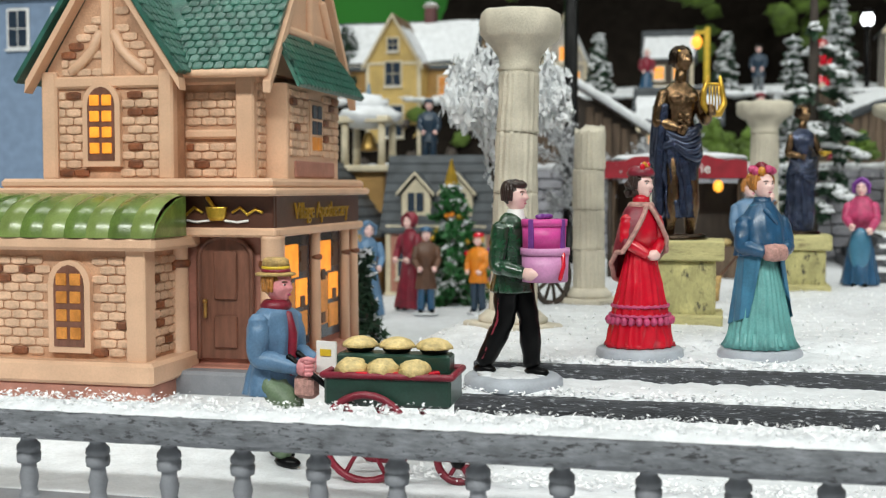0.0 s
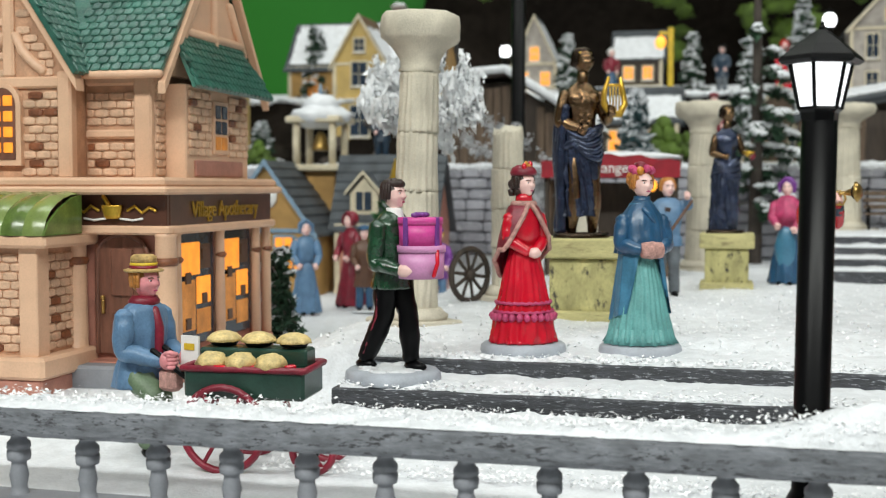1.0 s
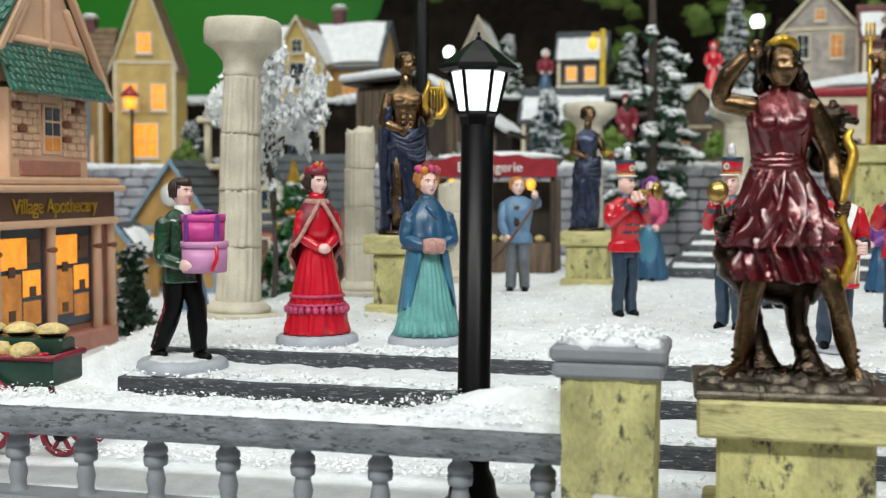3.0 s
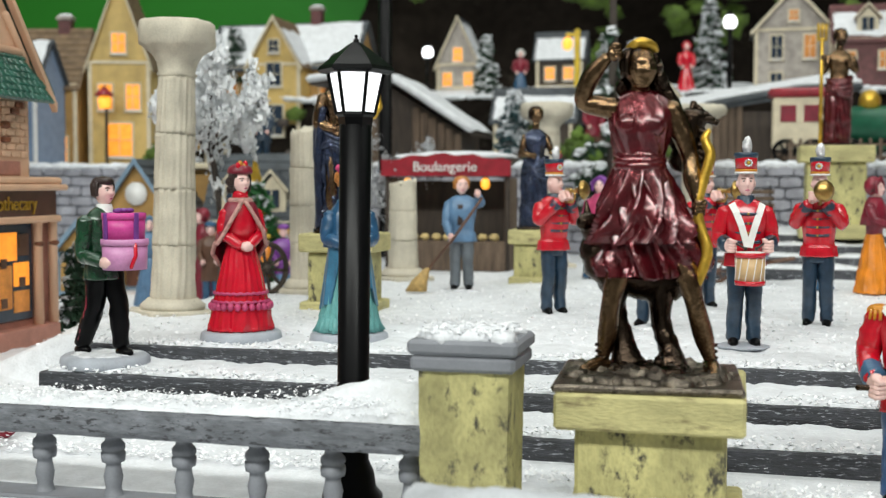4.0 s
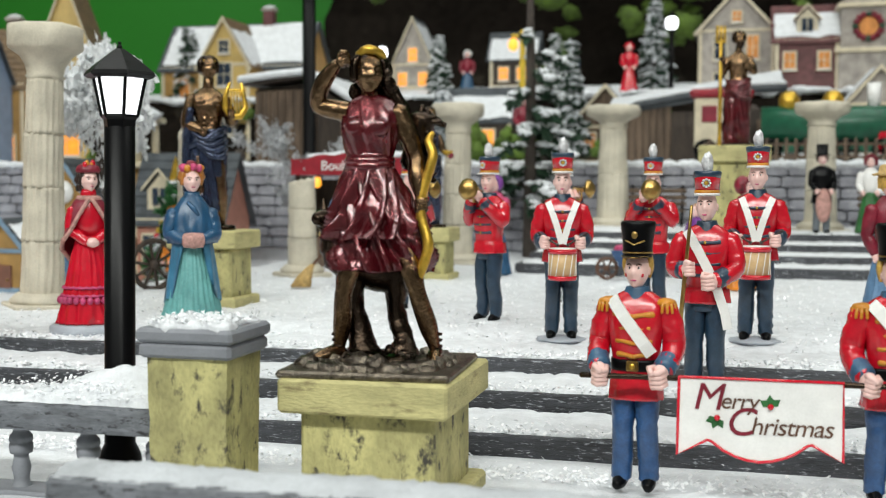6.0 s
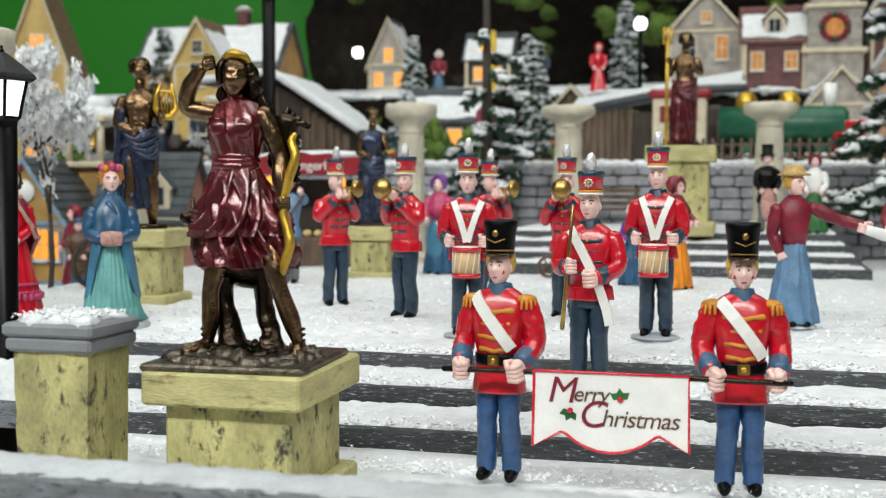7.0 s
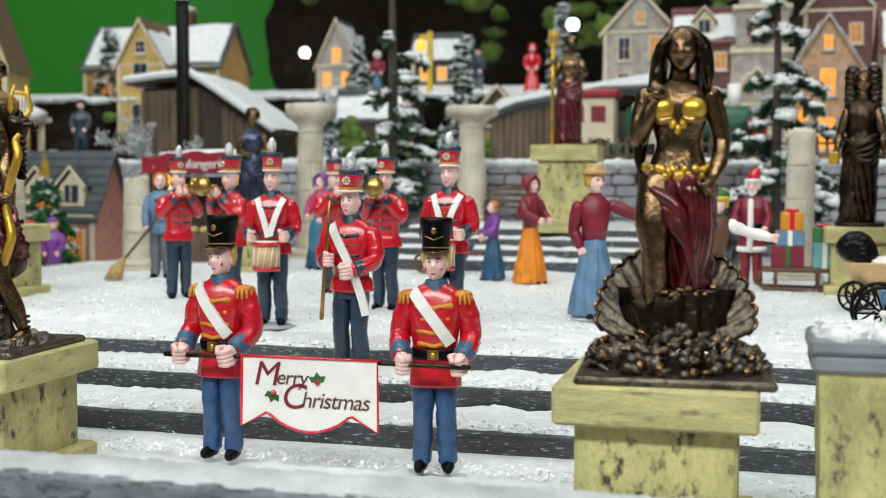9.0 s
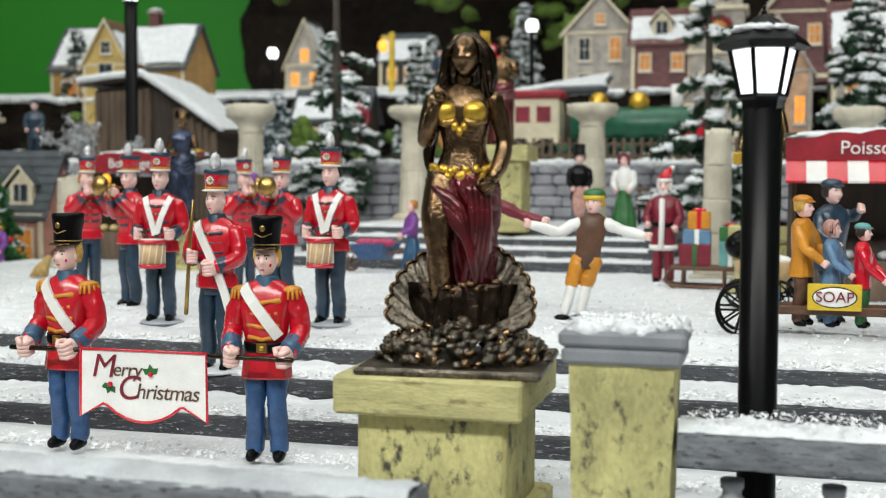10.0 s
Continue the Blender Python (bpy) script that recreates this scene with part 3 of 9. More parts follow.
def rail_bar(L, top, bottom, depth, drop=0.0):
    """A rough stone handrail along x, centred, with a chipped face."""
    c = Clay()
    n = int(L / 2.2)
    verts, faces = [], []
    for i in range(n):
        x = -L / 2 + L * i / (n - 1)
        w = [0.35 * noise.noise(Vector((x * 0.25, k * 5.0, top))) for k in range(8)]
        prof = ((-depth / 2 + 0.6, bottom), (-depth / 2, bottom + 1.2), (-depth / 2 - 0.3, (top + bottom) / 2), (-depth / 2, top - 1), (-depth / 2 + 1.2, top), (depth / 2 - 1.2, top), (depth / 2, top - 1), (depth / 2, bottom))
        verts += [(x, y + w[k], z + w[(k + 3) % 8] * 0.6) for k, (y, z) in enumerate(prof)]
    for i in range(n - 1):
        for k in range(8):
            a, b = i * 8 + k, i * 8 + (k + 1) % 8
            faces.append([a, a + 8, b + 8, b])
    faces += [list(range(8)), [(n - 1) * 8 + k for k in range(8)][::-1]]
    c.add(verts, faces, RAILSTONE, False)
    return c


def snow_bank(L, top, depth, heaps=(), amp=1.0):
    """Snow lying on a rail, heaped where heaps (x, width, height) says."""
    c = Clay()
    n, m = int(L / 1.3), 9
    verts, faces = [], []
    for i in range(n):
        x = -L / 2 + L * i / (n - 1)
        for k in range(m):
            v = -1 + 2 * k / (m - 1)
            edge = 0.92 + 0.12 * noise.noise(Vector((x * 0.2, v * 3, 7))) + 0.08 * noise.noise(Vector((x * 0.8, v * 3, 2)))
            h = (1 - v * v) ** 0.7 * (1.6 + 1.0 * amp * noise.noise(Vector((x * 0.12, v, 3))) + 0.9 * amp * noise.noise(Vector((x * 0.5, v * 2, 9))))
            for hx, hw, hh in heaps:
                h += hh * math.exp(-((x - hx) / hw) ** 2) * (1 - v * v) ** 0.5
            verts.append((x, v * edge * depth / 2, top + max(0.05, h) - 0.1 + (0.5 * noise.noise(Vector((x * 1.7, v * 6, 1))) if abs(v) < 0.95 else 0)))
    for i in range(n - 1):
        for k in range(m - 1):
            a = i * m + k
            faces.append([a, a + m, a + m + 1, a + 1])
    c.add(verts, faces, SNOW, True)
    return c


def baluster_mesh(h):
    c = Clay()
    prof = ((0, 3.6), (0.06, 3.6), (0.1, 2.4), (0.2, 2.0), (0.34, 2.5), (0.46, 2.0), (0.52, 1.9), (0.54, 2.9), (0.6, 3.1), (0.66, 3.1), (0.68, 2.7), (0.71, 3.1), (0.77, 3.0), (0.82, 2.1), (0.88, 1.9), (0.9, 2.4), (1.0, 2.5))
    c.loft([(0, 0, h * t, r, r) for t, r in prof], BALUSTER, n=16)
    return c.mesh("baluster")


BAL = baluster_mesh(19.6)


def balustrade(x0, x1, y, step, first, heaps, zr, label):
    L = (x1 - x0) * 1000
    b = thing("balustrade", pose((x0 + x1) / 2, y, 0.0015), label, "balustrade", "balustrades round the plaza")
    part("handrail", rail_bar(L, zr + 7.2, zr, 15), b)
    part("snow", snow_bank(L, zr + 7.2, 14.5, heaps), b, "loose snow heaped on the handrail")
    x = first
    while x < x1 - 0.004:
        if x > x0 + 0.002:
            part("baluster", BAL, b, at=pose(x - (x0 + x1) / 2, 0.0015, 0))
        x += step
    plinth = Clay()
    plinth.box((0, 1, 0.6), (L, 11, 2.4), BALUSTER, bev=0.5)
    part("plinth", plinth, b)
    return b


balustrade(-0.35, 0.0905, 0.2655, 0.01985, -0.3335, ((214, 15, 6.2), (198, 15, 4.2)), 18.6, "weathered grey stone balustrade with snow heaped on its rail")
balustrade(0.3845, 0.62, 0.2505, 0.0205, 0.3955, (), 23.5, "weathered grey stone balustrade with a snowy rail beside the pillar")
spots = [(random.uniform(-0.35, 0.092), 0.2655 + random.gauss(0, 0.0042), 0.0288 + random.uniform(0, 0.0016)) for i in range(5200)]
spots += [(0.081 + random.gauss(0, 0.009) - 0.01, 0.2655 + random.gauss(0, 0.0045), 0.0305 + random.uniform(0, 0.003)) for i in range(900)]
spots += [(random.uniform(0.386, 0.6), 0.2505 + random.gauss(0, 0.0042), 0.0335 + random.uniform(0, 0.002)) for i in range(2400)]
flakes("rail_snow_crystals", spots, 0.00055, "loose sparkling snow crystals along the handrails")


def gate_pillar(x, y, w0, w1, h, label, deep=0.84):
    """A square tapered pillar with a two-layer slate cap."""
    p = thing("gate_pillar", pose(x, y, 0.001), label, "pillar", "pillars at the ends of the balustrade")
    c = Clay()
    n = 9
    verts, faces = [], []
    for j in range(n):
        t = j / (n - 1)
        w = (w0 + (w1 - w0) * t) / 2
        pts = []
        for k in range(24):
            u, q = k % 6 / 6, k // 6
            a, b = -w + 2 * w * u, -w
            a, b = ((a, b), (w, a), (-a, w), (-w, -a))[q]
            pts.append((a + 0.5 * noise.noise(Vector((a * 0.3, b * 0.3, t * 9 + x * 90))), b + 0.5 * noise.noise(Vector((a * 0.35, b * 0.35, t * 8 + 5))), (h - 8) * t))
        verts += [(px, py * deep, pz) for px, py, pz in pts]
    for j in range(n - 1):
        for k in range(24):
            a, b = j * 24 + k, j * 24 + (k + 1) % 24
            faces.append([a, b, b + 24, a + 24])
    faces.append([(n - 1) * 24 + k for k in range(24)])
    c.add(verts, faces, SAND, False)
    part("shaft", c, p)
    for z, w, hh in ((h - 6.2, w1 + 3.2, 3.6), (h - 2.6, w1 + 4.4, 3.4)):
        c = Clay()
        c.box((0, 0, z), (w, w * deep, hh), BALUSTER, bev=0.8)
        part("cap", c, p)
    s = Clay()
    for i in range(60):
        s.ball((random.uniform(-1, 1) * w1 * 0.46, random.uniform(-1, 1) * w1 * 0.46 * deep, h - 1.2 + random.uniform(0, 0.5)), (random.uniform(2, 4.2), random.uniform(2, 4), random.uniform(1.2, 2.2)), SNOW, n=8, rough=0.5, seed=i)
    part("snow", s, p, "snow heaped on the cap")
    spots = [(x + random.uniform(-1, 1) * w1 * 0.00052, y + random.uniform(-1, 1) * w1 * 0.00052 * deep, 0.001 + (h + 0.3 + random.uniform(0, 1.0)) * 0.001) for i in range(700)]
    flakes("cap_snow_crystals", spots, 0.00055, "loose snow crystals on a pillar cap")
    return p


gate_pillar(0.0998, 0.2605, 19.2, 20.6, 48.5, "mottled yellow sandstone pillar with a snow-covered slate cap", 0.96)
gate_pillar(0.3728, 0.2525, 20, 22, 52.5, "mottled yellow sandstone pillar with a snowy slate cap by the lamp")


def pedestal(x, y, z, w, d, h, label, slab=8.5, base=True):
    p = thing("pedestal", pose(x, y, z), label, "pedestal", "statue pedestals")
    c = Clay()
    c.box((0, 0, h - slab / 2), (w, d, slab), SANDCAP, bev=0.7)
    part("slab", c, p)
    c = Clay()
    c.box((0, 0, (h - slab) / 2), (w * 0.8, d * 0.8, h - slab), SAND, bev=0.9)
    part("shaft", c, p)
    if base:
        c = Clay()
        c.box((0, 0, h * 0.06), (w * 0.98, d * 0.98, h * 0.16), SANDCAP, bev=0.8)
        part("plinth", c, p)
    return p


pedestal(0.1396, 0.2840, 0.001, 42.5, 46, 35, "yellow sandstone pedestal under a bronze huntress on the front snow")
pedestal(0.3285, 0.2720, 0.001, 44, 46, 38.5, "yellow sandstone pedestal under a bronze shell goddess on the front snow", slab=9)
pedestal(-0.0170, 0.5105, PLAZA - 0.001, 35, 30, 36, "yellow sandstone pedestal with a snowy foot on the plaza")
pedestal(0.0430, 0.684, PLAZA - 0.001, 30, 28, 32, "yellow sandstone pedestal on the plaza near the kiosk")
pedestal(0.2200, 0.822, 0.0495, 47, 40, 60, "tall yellow sandstone pedestal beside the back steps", slab=11)
pedestal(0.4020, 0.655, PLAZA - 0.001, 36, 32, 36, "yellow sandstone pedestal near the fish stall")


def street_lamp(x, y, z, h, r, lean, label, glow=PANE, snow=False):
    """A black village lamp: round post, flared hexagonal lantern, hexagonal hat with a finial."""
    l = thing("street_lamp", pose(x, y, z, 0, lean, 12), label, "street lamp", "village street lamps")
    post = Clay()
    post.loft([(0, 0, 0, r * 1.9, r * 1.9), (0, 0, 3, r * 1.9, r * 1.9), (0, 0, 5, r * 1.5, r * 1.5), (0, 0, 9, r * 1.35, r * 1.35), (0, 0, 12, r, r), (0, 0, h - 22, r * 0.98, r * 0.98), (0, 0, h - 21.5, r * 0.8, r * 0.8)], BLACK, n=24)
    part("post", post, l)
    k = r / 4.4
    body = Clay()
    body.loft([(0, 0, h - 22.5, r * 1.0, r * 1.0), (0, 0, h - 20, r * 1.08, r * 1.08), (0, 0, h - 19.3, r * 1.25, r * 1.25), (0, 0, h - 18.6, r * 1.2, r * 1.2)], BLACK, n=6, smooth=False)
    for i in range(6):
        u = math.pi / 3 * i
        a, b = 1.18 * r, 1.72 * r
        body.tube([(a * math.cos(u), a * math.sin(u), h - 19), (b * math.cos(u), b * math.sin(u), h - 8.5)], 0.55 * k, BLACK, n=5)
    part("lantern_frame", body, l)
    for i in range(6):
        u, w = math.pi / 3 * i, math.pi / 3 * (i + 1)
        a, b = 1.12 * r, 1.64 * r
        c = Clay()
        c.slab([(a * math.cos(u), a * math.sin(u), h - 19), (a * math.cos(w), a * math.sin(w), h - 19), (b * math.cos(w), b * math.sin(w), h - 8.5), (b * math.cos(u), b * math.sin(u), h - 8.5)], (-0.3 * math.cos((u + w) / 2), -0.3 * math.sin((u + w) / 2), 0), glow)
        part("pane", c, l, "glowing white pane")
    hat = Clay()
    hat.loft([(0, 0, h - 9, 2.1 * r, 2.1 * r), (0, 0, h - 8.2, 2.4 * r, 2.4 * r), (0, 0, h - 7.2, 2.25 * r, 2.25 * r), (0, 0, h - 4.5, 1.45 * r, 1.45 * r), (0, 0, h - 1.6, 0.5 * r, 0.5 * r), (0, 0, h - 1, 0.28 * r, 0.28 * r)], BLACK, n=6, smooth=False)
    part("hat", hat, l)
    f = Clay()
    f.ball((0, 0, h - 0.6), 0.8 * k, BLACK, n=8)
    f.ball((0, 0, h + 0.5), 0.5 * k, BLACK, n=8)
    part("finial", f, l)
    if snow:
        s = Clay()
        for i in range(16):
            u = random.uniform(0, 6.3)
            s.ball((1.2 * r * math.cos(u), 1.2 * r * math.sin(u), h - 4.4), (2.2, 2.0, 0.9), SNOW, n=8, rough=0.5, seed=i)
        part("snow", s, l, "snow dusted on the hat")
    return l


street_lamp(0.0626, 0.2842, 0.0, 120.0, 4.15, 0.6, "black street lamp with glowing white panes behind the snowy rail")
street_lamp(0.4004, 0.2715, 0.0, 122.0, 4.35, -0.2, "black street lamp with a snow-dusted hat beside the pillar", snow=True)


def near_ledge():
    """The snowy outer kerb of the table, close to the lens."""
    l = thing("outer_kerb", pose(0.2225, 0.196, 0.0), "low grey stone kerb under snow at the table edge", "kerb")
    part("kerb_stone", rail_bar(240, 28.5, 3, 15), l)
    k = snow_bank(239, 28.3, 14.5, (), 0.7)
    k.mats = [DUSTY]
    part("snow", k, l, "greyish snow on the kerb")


near_ledge()


# ---- columns ----


def column(x, y, z, h, r, label, capital=True, broken=False, fluted=True, taper=0.82, lean=0.0):
    """A weathered fluted column of stacked drums."""
    c = thing("column", pose(x, y, z, 0, lean, random.uniform(0, 90)), label, "column", "antique columns")
    base = Clay()
    base.box((0, 0, 1.6), (r * 3.1, r * 3.1, 3.2), CREAM, bev=0.8)
    base.loft([(0, 0, 3, r * 1.45, r * 1.45), (0, 0, 5, r * 1.5, r * 1.5), (0, 0, 6.6, r * 1.3, r * 1.3), (0, 0, 8, r * 1.15, r * 1.15)], CREAM, n=24)
    part("base", base, c)
    top = h - (0.19 * h if capital else 0)
    nd = max(2, round((top - 7) / (r * 2.3)))
    for j in range(nd):
        za, zb = 7 + (top - 7) * j / nd, 7 + (top - 7) * (j + 1) / nd
        ra, rb = [r * (1 - (1 - taper) * (q - 7) / (top - 7)) for q in (za, zb)]
        d = Clay()
        ox, oy = random.uniform(-0.3, 0.3), random.uniform(-0.3, 0.3)
        last = broken and j == nd - 1
        rings = [(ox, oy, za + 0.15, ra * 0.95, ra * 0.95), (ox, oy, za + 0.7, ra, ra), (ox, oy, (za + zb) / 2, (ra + rb) / 2 * random.uniform(0.97, 1.0), (ra + rb) / 2), (ox, oy, zb - 0.7, rb, rb), (ox, oy, zb - 0.1, rb * 0.95, rb * 0.95)]
        d.cloth(rings, CREAM, n=96, m=12, folds=18 if fluted else 5, depth=0.05 if fluted else 0.03, seed=j + x * 40)
        if last:
            d.v = [(px, py, pz + (2.6 * noise.noise(Vector((px * 0.5, py * 0.5, x * 50))) + 0.25 * px if pz > (za + zb) / 2 else 0)) for px, py, pz in d.v]
        part("drum", d, c)
    if capital:
        q, t = r * taper, Clay()
        t.loft([(0, 0, top, q * 0.95, q * 0.95), (0, 0, top + 1.2, q * 1.12, q * 1.12), (0, 0, top + 2.2, q * 1.0, q * 1.0), (0, 0, top + (h - top) * 0.25, q * 1.08, q * 1.08), (0, 0, top + (h - top) * 0.42, q * 1.45, q * 1.45), (0, 0, top + (h - top) * 0.54, q * 1.9, q * 1.9), (0, 0, top + (h - top) * 0.6, q * 2.06, q * 2.06), (0, 0, top + (h - top) * 0.8, q * 2.1, q * 2.1), (0, 0, h - 0.8, q * 2.04, q * 2.04), (0, 0, h, q * 1.9, q * 1.9)], CREAM, n=48)
        t.v = [(px * (1 + 0.1 * noise.noise(Vector((px * 0.22, py * 0.22, pz * 0.3)))), py * (1 + 0.1 * noise.noise(Vector((px * 0.22, py * 0.22, pz * 0.3 + 4)))), pz + 1.1 * noise.noise(Vector((px * 0.16, py * 0.16, 7)))) for px, py, pz in t.v]
        part("capital", t, c)
    return c


column(-0.0835, 0.470, PLAZA - 0.001, 129, 9.6, "tall cream stone column with a worn wide capital", lean=1.6)
column(-0.0655, 0.586, PLAZA - 0.001, 87, 7.8, "broken cream stone column stump with fluted drums", capital=False, broken=True, taper=0.95)
column(-0.0385, 0.680, PLAZA - 0.001, 60, 9.2, "short broken cream column with a flared foot", capital=False, broken=True, fluted=False, taper=0.88)
column(0.0260, 0.822, PLAZA - 0.001, 116, 10.8, "cream stone column with a round capital by the steps")
column(0.1270, 0.918, 0.0495, 95, 12.2, "cream stone column with a round capital before the wall")
column(0.2790, 0.868, 0.0495, 92, 11.0, "cream stone column with a round capital near the bench")
column(0.3745, 0.735, PLAZA - 0.001, 90, 9.2, "smooth broken cream column behind the sleigh", capital=False, broken=True, fluted=False, taper=0.85)
column(0.4700, 0.930, PLAZA - 0.001, 116, 11.0, "cream stone column with a round capital far behind the stall")

# ---- bronze statues ----


def face(c, x, y, z, s, skin, hair, rz=0.0, cheeks=False, eyes=True, beard=None, back=1.0, long=1.0):
    """A moulded head looking along -y, turned by rz degrees: brow, sockets, nose, lips, jaw and ears."""
    k = len(c.v)
    n, m = 30, 26
    verts, faces = [], []

    def bump(a, a0, wa, b, b0, wb):
        return math.exp(-((a - a0) / wa) ** 2 - ((b - b0) / wb) ** 2)

    for j in range(m + 1):
        e = math.pi * (j / m - 0.5)
        for i in range(n):
            u = 2 * math.pi * i / n
            th = (u + math.pi) % (2 * math.pi) - math.pi
            h = abs(th)
            jaw = 1 - 0.2 * soft(-0.1, -0.9, e)
            px, py, pz = 3.55 * math.sin(th) * math.cos(e) * jaw, -4.0 * math.cos(th) * math.cos(e), 4.9 * math.sin(e)
            front = max(0.0, math.cos(th))
            d = 1.45 * bump(th, 0, 0.15, e, -0.14, 0.13) + 0.7 * bump(th, 0, 0.13, e, 0.1, 0.16)
            d += 0.38 * bump(h, 0.34, 0.3, e, 0.34, 0.1) - 0.5 * bump(h, 0.37, 0.17, e, 0.14, 0.11)
            d += 0.34 * bump(h, 0.6, 0.22, e, -0.14, 0.2) - 0.22 * bump(h, 0.32, 0.1, e, -0.36, 0.16)
            d += 0.42 * bump(th, 0, 0.24, e, -0.44, 0.055) - 0.2 * bump(th, 0, 0.26, e, -0.52, 0.04) + 0.4 * bump(th, 0, 0.2, e, -0.6, 0.06)
            d += 0.75 * bump(th, 0, 0.3, e, -0.9, 0.17)
            px += d * math.sin(th) * 0.9
            py -= d * math.cos(th)
            verts.append((px * s, (py + 0.35 * front * soft(-0.3, -0.8, e) * -1) * s, pz * s * long))
    for j in range(m):
        for i in range(n):
            a, b = j * n + i, j * n + (i + 1) % n
            faces.append([a, b, b + n, a + n])
    c.add(verts, faces, skin)
    for q in (-1, 1):
        c.ball((q * 3.5 * s, 0.5 * s, -0.3 * s), (0.55 * s, 1.0 * s, 1.3 * s), skin, n=8)
        if eyes:
            c.ball((q * 1.36 * s, -3.18 * s, 0.62 * s * long), (0.6 * s, 0.32 * s, 0.36 * s), WHITE, n=8)
            c.ball((q * 1.34 * s, -3.42 * s, 0.6 * s * long), (0.3 * s, 0.16 * s, 0.34 * s), HAIRDK, n=8)
            c.tube([(q * 0.75 * s, -3.82 * s, 1.35 * s * long), (q * 1.4 * s, -3.78 * s, 1.62 * s * long), (q * 2.2 * s, -3.2 * s, 1.4 * s * long)], 0.2 * s, BROWN, n=5)
        if cheeks:
            c.ball((q * 2.35 * s, -2.95 * s, -1.3 * s), (0.55 * s, 0.3 * s, 0.6 * s), SCARLET, n=8)
    if eyes:
        c.ball((0, -4.0 * s, -2.42 * s * long), (0.95 * s, 0.3 * s, 0.26 * s), ROSE, n=8)
    if hair:
        c.ball((0, 0.95 * s * back, 1.0 * s), (4.0 * s, 4.0 * s, 4.3 * s), hair, n=22, rough=0.14)
        c.ball((0, 0.7 * s, 2.6 * s), (3.3 * s, 3.4 * s, 3.3 * s), hair, n=18, rough=0.16, seed=2)
        for i in range(15):
            w = radians(-20 + 220 * i / 14)
            c.sleeve([(1.4 * s * math.cos(w), (1.0 + 1.0 * math.sin(w)) * s, 5.2 * s), (3.0 * s * math.cos(w), (0.9 + 2.6 * math.sin(w)) * s, 4.2 * s), (4.0 * s * math.cos(w), (0.8 + 3.6 * math.sin(w)) * s, 2.2 * s), (3.9 * s * math.cos(w), (0.8 + 3.6 * math.sin(w)) * s, -1.4 * s)], [0.5 * s, 0.7 * s, 0.7 * s, 0.5 * s], hair, n=6, m=9, wrinkle=0.25, seed=i)
    if beard:
        c.ball((0, -1.9 * s, -3.2 * s), (2.7 * s, 2.2 * s, 2.6 * s), beard, n=16, rough=0.25)
    c.turn(Matrix.Translation((x, y, z)) @ Euler((0, 0, radians(rz))).to_matrix().to_4x4(), k)


def limb(c, a, b, d, r, mat, hand=None, bulge=1.0):
    """Upper arm a-b and forearm b-d, or thigh and shin."""
    a, b, d = Vector(a), Vector(b), Vector(d)
    bare = mat in (BRONZE, DARKBRONZE, SKIN)
    c.sleeve([a, a.lerp(b, 0.45), b, b.lerp(d, 0.35), d], [r, r * 1.06 * bulge, r * 0.86, r * (1.0 if bare else 0.92) * bulge, r * (0.58 if bare else 0.74)], mat, wrinkle=0.03 if bare else 0.15, seed=a.x + d.z)
    if hand:
        n = (d - b).normalized()
        c.fist(d + n * r * 0.5, r * 0.8, hand, n)


def rubble(c, R, z, mat, n, hmax, seed, rin=0.0):
    rnd = random.Random(seed)
    for i in range(n):
        u, q = rnd.uniform(0, 6.3), R * (rin + (1 - rin) * rnd.random() ** 0.5)
        s = rnd.uniform(1.2, 3.0)
        c.ball((q * math.cos(u), q * 0.85 * math.sin(u), z + rnd.uniform(0, hmax) * (1 - q / R)), (s * rnd.uniform(0.7, 1.5), s, s * rnd.uniform(0.5, 1)), mat, n=7, rough=0.6, seed=i)


